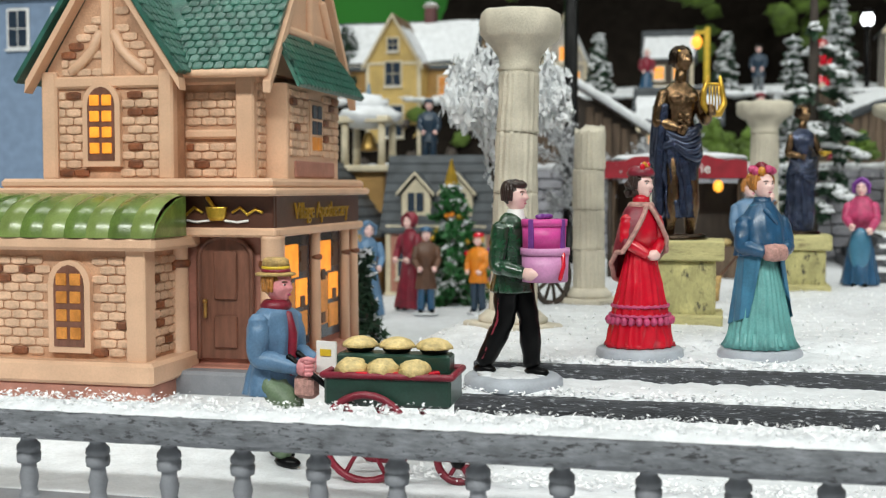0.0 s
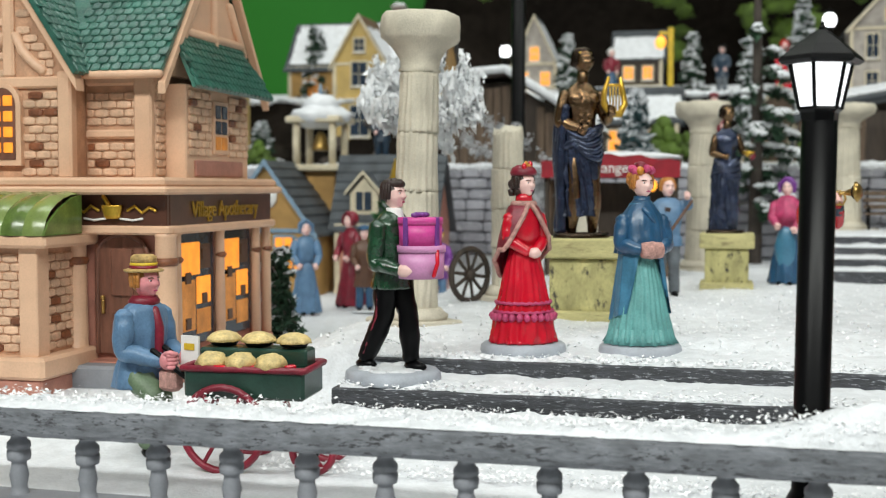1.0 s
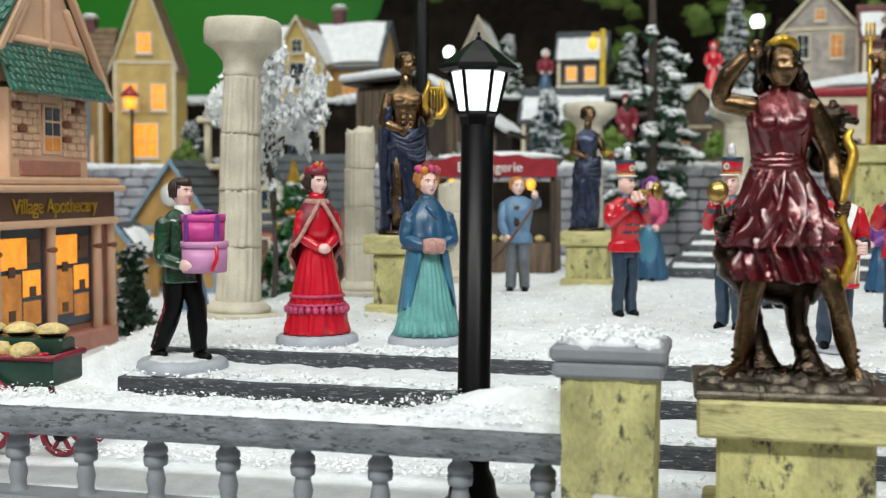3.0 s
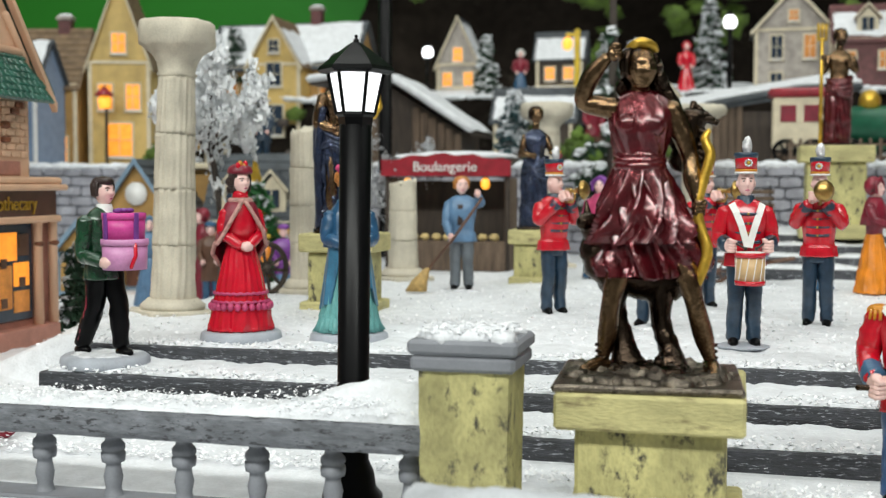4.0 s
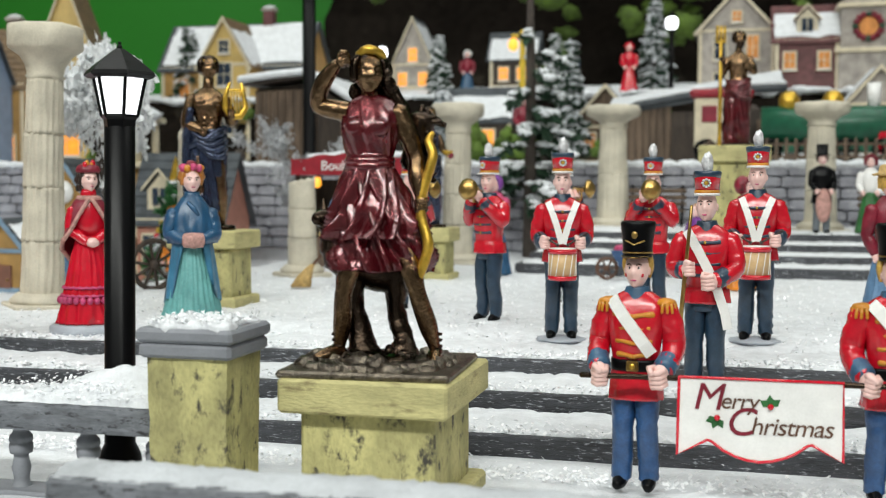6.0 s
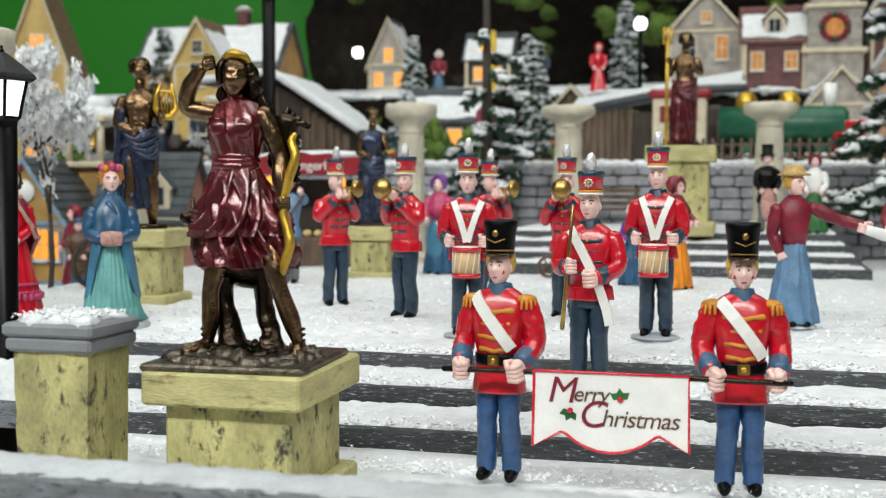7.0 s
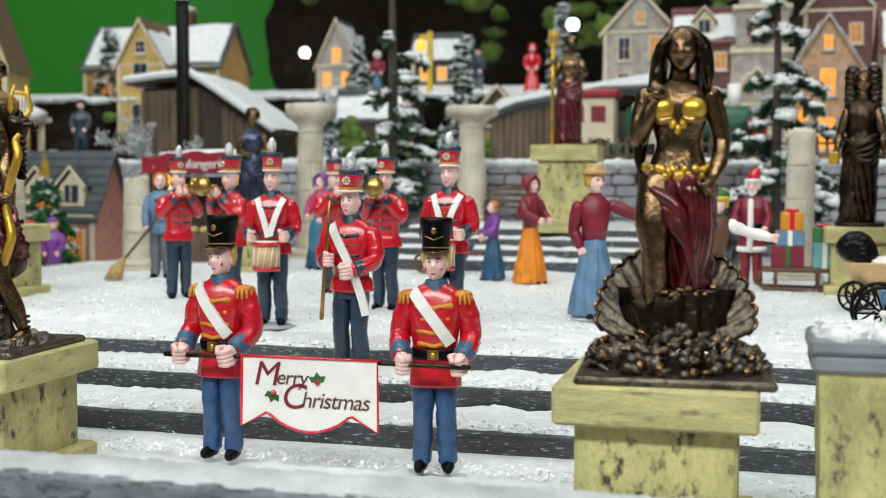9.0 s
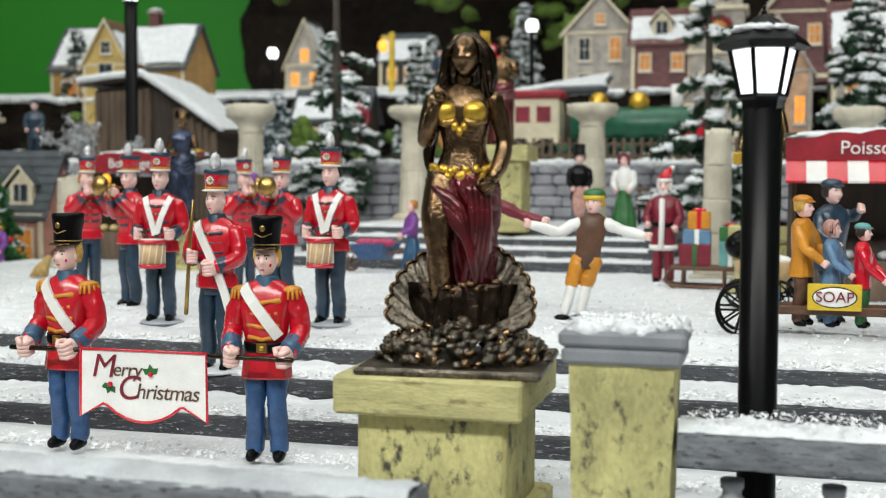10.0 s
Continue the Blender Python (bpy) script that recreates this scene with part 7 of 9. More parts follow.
    bricks(right, 414, 421, 87, 124, -171.0, None, 1, w=7)
    bricks(sb, 423, 443, 95, 121, -161.8, None, 1, w=7)
    bricks(sb, 460, 480, 95, 121, -161.8, None, 1, w=7)


apothecary()

# ---- pie cart and vendor ----


def spoked_wheel(c, r, mat, rim=1.0, spokes=8, hub=None):
    """A wheel in the x-z plane round the origin."""
    pts = [(r * math.cos(u), 0, r * math.sin(u)) for u in [2 * math.pi * k / 28 for k in range(29)]]
    c.tube(pts, rim, mat, n=7, round_ends=False)
    for k in range(spokes):
        u = 2 * math.pi * k / spokes
        c.tube([(0, 0, 0), (r * math.cos(u), 0, r * math.sin(u))], rim * 0.62, mat, n=6)
    c.tube([(0, -1.6, 0), (0, 1.6, 0)], rim * 1.9, hub or mat, n=10)
    return c


def pie_cart():
    o = thing("pie_cart", pose(-0.0905, 0.3175, 0.002, 0, 0, 3), "dark green and red pie cart on red spoked wheels", "cart")
    b = Clay()
    b.box((0, 0, 24.5), (36, 19, 8.5), DARKGREEN, bev=0.8)
    part("body", b, o)
    for y in (-9.8, 9.8):
        c = Clay()
        c.tube([(-18, y, 29), (18, y, 29)], 1.0, DEEPRED, n=7)
        part("rim", c, o, "red painted rim")
    for x in (-18.2, 18.2):
        c = Clay()
        c.tube([(x, -9.8, 29), (x, 9.8, 29)], 1.0, DEEPRED, n=7)
        part("rim", c, o, "red painted rim")
    c = Clay()
    c.box((-0.5, 4.2, 31), (33, 9, 5.5), DARKGREEN, bev=0.7)
    part("shelf", c, o)
    for x, y, r in ((-5.5, -11.6, 12), (-5.5, 11.6, 12), (20, -8, 6), (20, 8, 6)):
        w = part("wheel", spoked_wheel(Clay(), r, DEEPRED, 1.1, 6, BLACK), o, "dark red spoked wheel", at=pose(x * 0.001, y * 0.001, r * 0.001))
    c = Clay()
    c.tube([(-17, -5, 24), (-26, -4, 30), (-30, -4, 33)], 0.9, BLACK)
    c.tube([(-17, 5, 24), (-26, 4, 30), (-30, 4, 33)], 0.9, BLACK)
    part("handle", c, o)
    pie = Clay()
    pie.loft([(0, 0, 0, 3.6, 3.6), (0, 0, 1.4, 4.6, 4.6)], BLACK, n=18)
    pie.loft([(0, 0, 1.3, 5.2, 5.2, 0.05), (0, 0, 2.2, 5.0, 5.0, 0.05), (0, 0, 3.4, 3.8, 3.8, 0.03), (0, 0, 4.2, 1.6, 1.6)], PASTRY, n=40, folds=10, amp=0.05)
    first = None
    for i in range(3):
        m = pose(-0.0905 + (-11.2 + 11 * i) * 0.001, 0.3215, 0.036)
        if not first:
            first = thing("pie", m, "golden crimped pie in a black tin on the cart", "pie", "pies on the cart", pie)
        else:
            copy_thing(first, m)
    bun = Clay()
    bun.ball((0, 0, 2), (4.6, 4.2, 3.0), PASTRY, n=14, rough=0.25)
    bun.box((4.0, -3.0, 0.8), (4, 2.5, 1.6), SCARLET, bev=0.4)
    first = None
    for i in range(3):
        m = pose(-0.0905 + (-10.5 + 9.2 * i) * 0.001, 0.3110, 0.0305, 0, 0, 30 * i)
        if not first:
            first = thing("loaf", m, "round golden loaf on a red napkin on the cart", "bread", "loaves on the cart", bun)
        else:
            copy_thing(first, m)


pie_cart()


def vendor():
    c = Clay()
    limb(c, (-3, 0, 26), (-3.6, -8, 20), (-3.6, -6, 4), 3.8, paint("olive_trousers", (0.13, 0.19, 0.11), 0.5, var=0.3))
    limb(c, (3, 0, 26), (3.8, -4, 16), (3.8, 2, 4), 3.8, c.mats[-1])
    c.ball((-3.6, -8, 1.8), (2.4, 4.6, 1.8), BLACK, n=10)
    c.ball((3.8, 0, 1.8), (2.4, 4.6, 1.8), BLACK, n=10)
    c.cloth([(0, 0.6, 21.5, 8.8, 7.8, 0.07), (0, 0.4, 27, 7.9, 6.9, 0.05), (0, -0.4, 33, 7.2, 5.7, 0.05), (0, -1.0, 40, 7.8, 5.7, 0.05), (0, -1.2, 45.5, 7.5, 5.0, 0.03), (0, -1.2, 48, 4.6, 3.7, 0.0)], SKYBLUE, n=60, m=30, folds=10, seed=7)
    c.tube([(0, -5.6, 46), (0.8, -6.6, 40), (0.8, -6.4, 33), (0.5, -6.8, 28)], [1.3, 1.6, 1.5, 1.3], DEEPRED, n=7)
    c.loft([(0, -1.2, 46.8, 4.6, 4.2), (0, -1.3, 48.4, 5.0, 4.6), (0, -1.5, 50, 3.8, 3.6)], DEEPRED, n=16)
    face(c, 0, -2.2, 54.2, 1.02, BLUSH, HAIRGINGER)
    c.loft([(0, -1.2, 57.4, 5.7, 5.9), (0, -1.2, 58.1, 5.9, 6.1), (0, -1.2, 58.5, 4.2, 4.4)], STRAW, n=22)
    c.loft([(0, -1.3, 58.3, 4.2, 4.4), (0, -1.3, 59.4, 4.2, 4.4)], DEEPRED, n=20)
    c.loft([(0, -1.3, 59.3, 4.1, 4.3), (0, -1.3, 60.3, 4.0, 4.2)], YELLOW, n=20)
    c.loft([(0, -1.3, 60.2, 4.0, 4.2), (0, -1.3, 62.2, 3.7, 3.9), (0, -1.3, 62.8, 2.8, 3.0)], STRAW, n=20)
    for q in (-1, 1):
        limb(c, (q * 7.4, -0.8, 44.5), (q * 9.2, -2, 33.5), (q * 4.4, -12.5, 30.8), 2.9, SKYBLUE)
        c.fist((q * 4.0, -14.6, 31), 2.9, BLUSH, (-q * 0.2, -1, 0))
    c.box((1.6, -18.5, 33.6), (0.8, 6.4, 9.5), WHITE, rz=6)
    c.box((1.2, -18.5, 35.0), (0.6, 3.6, 2), YELLOW, rz=6)
    c.box((-2, -14, 25), (5, 7, 7), FUR, bev=1.2)
    return c


thing("vendor_figurine", pose(-0.1285, 0.321, 0.002, 0, 0, 72) @ Matrix.Diagonal((1, 1, 0.965, 1)), "pie seller figurine in a blue jacket and straw hat", "figurine", "villager figurines", vendor())

# ---- villagers ----


def villager(top, low, hair, H=62, skirt=False, hands=((-6, -7, 34), (6, -7, 34)), hat=None, hat_mat=None, sleeve=None, skin=SKIN, turn=0, shawl=None, apron=None, beard=None, base=True, coat_hem=24):
    """A painted villager, 62 mm tall before scaling, looking along -y."""
    c = Clay()
    if base:
        c.loft([(0, 0, -0.6, 9.5, 8.5), (0, 0, 0.7, 9.1, 8.1)], SNOW, n=18)
    if skirt:
        gown(c, low, None, 10.4, 1.5, 34, folds=12)
        for q in (-3, 3):
            c.ball((q, -7, 1.4), (2, 3.4, 1.4), BLACK, n=8)
        c.loft([(0, 0, 33, 4.9, 4.1), (0, -0.2, 38, 5.6, 4.5), (0, -0.3, 44, 6.6, 4.8), (0, 0, 48.5, 6.6, 4.2), (0, 0.2, 51, 4.6, 3.4), (0, 0.3, 53, 2.6, 2.5)], top, n=24)
    else:
        body(c, top, low, hem=coat_hem)
    if shawl:
        c.loft([(0, 0.2, 38, 9.2, 7.4, 0.06), (0, 0.2, 44, 8.2, 6.2, 0.05), (0, 0.1, 50, 6.2, 4.8, 0.03), (0, 0, 53, 3.4, 3.2)], shawl, n=40, folds=8, amp=0.05)
    if apron:
        c.ball((0, -6.4, 22), (6, 2.5, 13), apron, n=14)
    for q, hnd in zip((-1, 1), hands):
        sh = Vector((q * 7.0, 0, 48))
        hv = Vector(hnd)
        mid = sh.lerp(hv, 0.5) + Vector((q * 2.2, 1.2, -1.8))
        limb(c, sh, mid, hv, 2.5, sleeve or top, skin)
    face(c, 0, -0.4, 57.4, 0.98, skin, hair, rz=turn, beard=beard)
    m = hat_mat or BROWN
    if hat == "straw":
        c.loft([(0, 1.0, 60.9, 6.4, 6.4), (0, 1.0, 61.6, 6.5, 6.5), (0, 0.8, 62.1, 4.4, 4.6), (0, 0.8, 64.8, 3.8, 4.0), (0, 0.8, 65.4, 2.6, 2.8)], m, n=20)
    elif hat == "top":
        c.loft([(0, 0.3, 60.4, 6.2, 6.4), (0, 0.3, 61.1, 6.2, 6.4), (0, 0.3, 61.4, 4.3, 4.5), (0, 0.3, 68.6, 4.5, 4.7), (0, 0.3, 69, 4.0, 4.2)], m, n=20)
    elif hat == "bonnet":
        c.ball((0, 1.2, 58.8), (5.0, 4.8, 5.4), m, n=14)
        c.tube([(4.2, -2.6, 55), (4.8, -2.4, 60), (0, -2.8, 63.4), (-4.8, -2.4, 60), (-4.2, -2.6, 55)], 0.9, m, n=7)
    elif hat == "cap":
        c.ball((0, 0.5, 61.4), (4.7, 4.9, 2.6), m, n=14)
        c.ball((0, -3.4, 60.6), (3.2, 2.4, 0.6), m, n=12)
    elif hat == "santa":
        c.loft([(0, 0.3, 60, 4.6, 4.8), (0, 0.3, 62, 4.6, 4.8)], WHITE, n=18)
        c.loft([(0, 0.4, 61.8, 4.3, 4.5), (0.6, 1, 65, 3.4, 3.6), (2, 2.4, 68, 1.8, 1.8), (3.4, 3.4, 69, 0.8, 0.8)], m, n=16)
        c.ball((3.8, 3.6, 68.4), 1.6, WHITE, n=9)
    c.turn(Matrix.Diagonal((H / 62, H / 62, H / 62, 1)))
    return c


def stand(x, y, rz, clay, label, z=PLAZA):
    return thing("villager_figurine", pose(x, y, z, 0, 0, rz), label, "figurine", "villager figurines", clay)


def sweeper():
    c = villager(SKYBLUE, GREYCLOTH, HAIRGINGER, 61, hands=((-5, -9, 31), (10, -6, 52)), turn=20, coat_hem=27)
    c.box((0, -4.8, 41), (3.2, 1.4, 11), HAIRDK, bev=0.4)
    c.tube([(12, -8, 50), (-3, -12, 28), (-16, -15, 12)], 0.8, BROWN, n=7)
    c.loft([(-22, -17, 0.5, 6, 3.2), (-20, -16.4, 6, 4.4, 2.6), (-16, -15, 13, 1.4, 1.3)], STRAW, n=14)
    return c


stand(0.0130, 0.617, 4, sweeper(), "street sweeper figurine in a blue jacket holding a straw broom")
stand(0.0770, 0.711, -10, villager(ROSE, TEALDK, HAIRDK, 61, True, hat="bonnet", hat_mat=PURPLE, shawl=ROSE, apron=TEAL, hands=((-5, -9, 36), (6, -9, 34))), "old woman figurine in a rose shawl and blue dress")
stand(0.2270, 0.645, 62, villager(DEEPRED, ORANGE, HAIRDK, 60, True, hat="bonnet", hat_mat=DEEPRED, hands=((-4, -9, 38), (4, -10, 38)), shawl=DEEPRED), "woman figurine in an orange gown and red shawl")
stand(0.2015, 0.664, -50, villager(PURPLE, TEALDK, HAIRGINGER, 46, True, hands=((-4, -8, 34), (4, -10, 36))), "small girl figurine in a purple top and blue skirt")
stand(0.2830, 0.494, 18, villager(DEEPRED, SKYBLUE, HAIRBLOND, 62, True, hat="straw", hat_mat=STRAW, turn=30, hands=((-6, -1, 30), (26, -6, 41))), "skating woman figurine in a wine jacket and blue skirt")


def skating_boy():
    c = Clay()
    c.loft([(0, 0, -0.6, 11, 9), (0, 0, 0.6, 10.5, 8.5)], SNOW, n=18)
    for q in (-1, 1):
        limb(c, (q * 2.6 + 3, 0, 25), (q * 3, -1.5, 16), (q * 3.2 - 3, 0, 3), 2.3, WHITE)
        c.ball((q * 3.2 - 4, -1.4, 1.5), (3.4, 2.2, 1.4), BLACK, n=8)
        limb(c, (q * 2.6 + 3, 0, 26), (q * 3 + 1, -1, 20), (q * 3 - 0.5, -1, 15), 3.4, OCHRE)
    c.loft([(2.6, 0, 22, 5.6, 4.4), (3.4, 0, 30, 5.2, 4), (4.6, 0, 38, 6.2, 4.4), (5, 0, 42.5, 5.8, 3.8), (5.2, 0, 45, 2.6, 2.4)], BROWN, n=22)
    limb(c, (-0.6, 0, 41), (-9, -1, 37), (-20, -4, 40), 2.3, WHITE, SKIN)
    limb(c, (10, 0, 41), (17, -1, 38), (26, -4, 36), 2.3, WHITE, SKIN)
    face(c, 5.4, -0.4, 49, 0.95, SKIN, HAIRBLOND, rz=-20)
    c.ball((5.6, 0.6, 52.4), (4.8, 4.8, 2.8), GREEN, n=14)
    c.loft([(5.5, 0.2, 50.4, 4.5, 4.7), (5.5, 0.3, 52.2, 4.6, 4.8)], YELLOW, n=16)
    return c


stand(0.3285, 0.482, 6, skating_boy(), "skating boy figurine in a brown vest and yellow breeches")


def santa():
    c = villager(DEEPRED, DEEPRED, WHITE, 60, hands=((-8, -8, 36), (9, -8, 34)), hat="santa", hat_mat=SCARLET, beard=WHITE, coat_hem=20)
    c.loft([(0, 0, 19, 8.4, 6.6), (0, 0, 22, 8.4, 6.6)], WHITE, n=22)
    c.tube([(0, -6.6, 21), (0, -5.6, 34), (0, -5.8, 48)], 1.7, WHITE, n=8)
    c.loft([(0, 0, 32.4, 6.8, 5.2), (0, 0, 35, 6.8, 5.2)], BLACK, n=22)
    return c


stand(0.3470, 0.682, -8, santa(), "Father Christmas figurine in a dark red coat")
stand(0.2770, 0.822, 10, villager(BLACK, GREYCLOTH, HAIRDK, 54, hat="top", hat_mat=BLACK, apron=FUR), "gentleman figurine in a black coat and top hat", 0.0505)
stand(0.3080, 0.825, -5, villager(WHITE, GREEN, HAIRDK, 52, True, hat="bonnet", hat_mat=DEEPRED), "woman figurine in a white blouse and green skirt", 0.0505)
stand(-0.2130, 0.690, 30, villager(SKYBLUE, SKYBLUE, HAIRGINGER, 58, True, hat="bonnet", hat_mat=SKYBLUE, apron=SKYBLUE), "woman figurine in a pale blue winter dress", 0.003)
stand(-0.2000, 0.740, -30, villager(DEEPRED, DEEPRED, HAIRDK, 62, True, hat="bonnet", hat_mat=DEEPRED), "woman figurine in a dark red coat and bonnet", 0.003)
stand(-0.1840, 0.720, 20, villager(BROWN, TEALDK, HAIRDK, 54, hat="cap", hat_mat=TEALDK, coat_hem=18), "man figurine in a brown coat and teal cap", 0.003)
stand(-0.1520, 0.730, -20, villager(ORANGE, NAVY, HAIRBLOND, 50, hat="cap", hat_mat=SCARLET), "child figurine in an orange coat and red cap", 0.003)
stand(-0.1400, 0.740, 20, villager(PURPLE, SKYBLUE, HAIRBLOND, 52, hat="cap", hat_mat=PURPLE), "child figurine in a purple coat and cap", 0.003)
stand(0.0300, 1.060, 20, villager(DEEPRED, BROWN, HAIRDK, 60, hat="cap", hat_mat=DEEPRED), "man figurine in a dark red coat on the terrace", 0.104)
stand(-0.2350, 0.930, 15, villager(NAVY, NAVY, HAIRDK, 56, hat="cap", hat_mat=NAVY), "man figurine in a navy coat by the tower", 0.098)
stand(0.1000, 1.320, 10, villager(SCARLET, SCARLET, HAIRDK, 58, True, hat="bonnet", hat_mat=SCARLET), "woman figurine in a scarlet coat on the hill", 0.182)
stand(0.0350, 1.330, -10, villager(NAVY, GREYCLOTH, HAIRDK, 56, hat="cap", hat_mat=BLACK), "man figurine in a navy coat on the hill", 0.182)
stand(-0.0850, 1.320, 15, villager(DEEPRED, TEALDK, HAIRGINGER, 54, True, hat="bonnet", hat_mat=WHITE), "woman figurine in a red jacket on the hill", 0.182)


def pedlar_cart():
    o = thing("pedlar_cart", pose(0.4296, 0.462, 0.0257) @ Matrix.Diagonal((0.75, 0.75, 0.75, 1)), "brown wooden hand cart with white wheels and yellow soap sign", "cart")
    c = Clay()
    c.box((0, 0, 14.2), (92, 20, 4.4), BROWN, bev=0.6)
    c.box((-38, 0, 20.2), (18, 18, 8), SKYBLUE, bev=0.8)
    part("bed", c, o)
    for y in (-11.5, 11.5):
        part("wheel", spoked_wheel(Clay(), 13, BLACK, 1.0, 10, WHITE), o, "white spoked wheel with a black rim", at=pose(-0.0465, y * 0.001, 0.0135))
        part("wheel", spoked_wheel(Clay(), 13, BLACK, 1.0, 10, WHITE), o, "white spoked wheel with a black rim", at=pose(0.040, y * 0.001, 0.0135))
    s = Clay()
    s.box((-3.1, -12.6, 21.4), (25.5, 1.2, 13.2), YELLOW, bev=0.3)
    sign = part("sign", s, o, "yellow sign with a white oval")
    e = Clay()
    e.ball((-3.1, -13.1, 21.4), (10.8, 0.9, 5.4), BLACK, n=24)
    e.ball((-3.1, -13.3, 21.4), (10.2, 0.9, 4.9), WHITE, n=24)
    part("oval", e, sign)
    lettering("lettering", "SOAP", 7.4, DEEPRED, sign, pose(-0.0031, -0.0145, 0.0214, 90, 0, 0), 0, 0.15, 1.0)


pedlar_cart()
stand(0.4159, 0.462, 66, villager(OCHRE, BROWN, HAIRBLOND, 48, hat="cap", hat_mat=OCHRE, hands=((-6, -12, 32), (6, -12, 32)), base=False), "cart driver figurine in a tan coat and scarf", 0.0300)
stand(0.4265, 0.462, 70, villager(SKYBLUE, SKYBLUE, HAIRDK, 39, hat="bonnet", hat_mat=FUR, hands=((-6, -12, 32), (6, -12, 32)), base=False), "seated woman figurine in a blue coat", 0.0300)
stand(0.4375, 0.462, 74, villager(SCARLET, GREEN, HAIRDK, 38, hat="cap", hat_mat=AQUA, hands=((-6, -13, 30), (6, -13, 30)), base=False), "seated boy figurine in a red coat and green trousers", 0.0300)
stand(0.4286, 0.505, 40, villager(NAVY, NAVY, HAIRDK, 58, hat="cap", hat_mat=NAVY, hands=((-6, -8, 36), (8, -8, 50))), "man figurine in a navy coat and flat cap")


def sleigh():
    o = thing("sleigh", pose(0.3720, 0.660, PLAZA), "red wooden sleigh loaded with gifts", "sleigh")
    for y in (-8, 8):
        c = Clay()
        c.tube([(-20, y, 9), (-22, y, 4), (-18, y, 1), (0, y, 0.8), (22, y, 0.8)], 1.1, BROWN)
        for x in (-12, 10):
            c.tube([(x, y, 1), (x, y, 10)], 0.9, BROWN)
        part("runner", c, o)
    c = Clay()
    c.box((0, 0, 11), (38, 18, 2.4), BROWN, bev=0.5)
    part("seat", c, o)
    for x, y, z, w, d, hh, mat, rib in ((-6, 0, 18, 17, 14, 12, DEEPRED, GREEN), (-5, 0, 28, 15, 13, 8, SKYBLUE, WHITE), (-4, 0, 37, 12, 10, 10, OCHRE, SCARLET), (13, 0, 19, 12, 13, 14, AQUA, WHITE), (13, 0, 30, 12, 12, 8, GREEN, SCARLET)):
        g = thing("gift_box", pose(0.3720 + x * 0.001, 0.660 + y * 0.001, PLAZA + (z - hh / 2) * 0.001), "wrapped gift box with a ribbon on the sleigh", "gift", "gifts on the sleigh")
        c = Clay()
        c.box((0, 0, hh / 2), (w, d, hh), mat, bev=0.5)
        part("box", c, g)
        c = Clay()
        c.box((0, 0, hh / 2 + 0.1), (2.4, d + 0.6, hh + 0.5), rib)
        c.ball((-1.6, 0, hh + 0.8), (2.2, 1.4, 1.2), rib, n=8)
        c.ball((1.6, 0, hh + 0.8), (2.2, 1.4, 1.2), rib, n=8)
        part("ribbon", c, g)


sleigh()


def pram():
    o = thing("pram", pose(0.4030, 0.560, PLAZA, 0, 0, -15), "black and tan doll's pram with a dark hood", "pram")
    c = Clay()
    c.loft([(0, 0, 12, 9, 6), (0, 0, 16, 13, 8), (0, 0, 21, 15, 9), (0, 0, 22, 15.4, 9.4)], TAN, n=24)
    part("basket", c, o)
    c = Clay()
    for k in range(6):
        u = radians(10 + 24 * k)
        c.ball((-10 + 4 * math.cos(u), 0, 24 + 6 * math.sin(u)), (6.2, 9, 6.2), BLACK, n=12)
    part("hood", c, o)
    c = Clay()
    c.ball((4, 0, 22), (9, 7.5, 3), WHITE, n=12, rough=0.2)
    part("blanket", c, o)
    for x in (-9, 9):
        for y in (-8, 8):
            part("wheel", spoked_wheel(Clay(), 6.5, BLACK, 0.7, 8), o, at=pose(x * 0.001, y * 0.001, 0.0067))


pram()


def wheelbarrow():
    o = thing("wheelbarrow", pose(0.1640, 0.708, PLAZA), "blue wheelbarrow with pink bundles", "wheelbarrow")
    c = Clay()
    c.loft([(0, 0, 8, 12, 7), (0, 0, 18, 19, 10)], JEANS, n=4, smooth=False, rz=45)
    part("tray", c, o)
    c = Clay()
    for i in range(5):
        c.ball((-9 + 4.5 * i, 0, 18.5), (4, 6, 2.6), ROSE, n=9, rough=0.3, seed=i)
    part("bundle", c, o, "pink bundle")
    part("wheel", spoked_wheel(Clay(), 6, BROWN, 1, 6), o, at=pose(-0.017, 0, 0.0065))
    c = Clay()
    c.tube([(10, -6, 12), (26, -7, 15)], 0.9, BROWN)
    c.tube([(10, 6, 12), (26, 7, 15)], 0.9, BROWN)
    part("handle", c, o)


wheelbarrow()
lean_wheel = thing("cart_wheel", pose(-0.0820, 0.572, PLAZA + 0.013, 0, 8, 58), "old dark spoked cart wheel leaning by the columns", "wheel", clay=spoked_wheel(Clay(), 13, DARKWOOD, 1.5, 10))


def bench(x, y, z, rz):
    o = thing("park_bench", pose(x, y, z, 0, 0, rz), "weathered slatted park bench by the stone wall", "bench", "park benches")
    for k in range(3):
        c = Clay()
        c.box((0, -6 + 4 * k, 13), (44, 3, 1.4), TIMBER, bev=0.3)
        part("seat_slat", c, o)
        c = Clay()
        c.box((0, 6 + 0.8 * k, 18 + 5 * k), (44, 1.4, 3.4), TIMBER, bev=0.3)
        part("back_slat", c, o)
    for q in (-19, 19):
        c = Clay()
        c.tube([(q, -6, 0), (q, -6, 18), (q, 6, 18)], 0.9, BLACK)
        c.tube([(q, 6, 0), (q, 8, 32)], 0.9, BLACK)
        part("leg", c, o, "black iron leg")


bench(0.1620, 0.905, 0.0505, 0)
bench(0.3300, 0.905, 0.0505, 4)

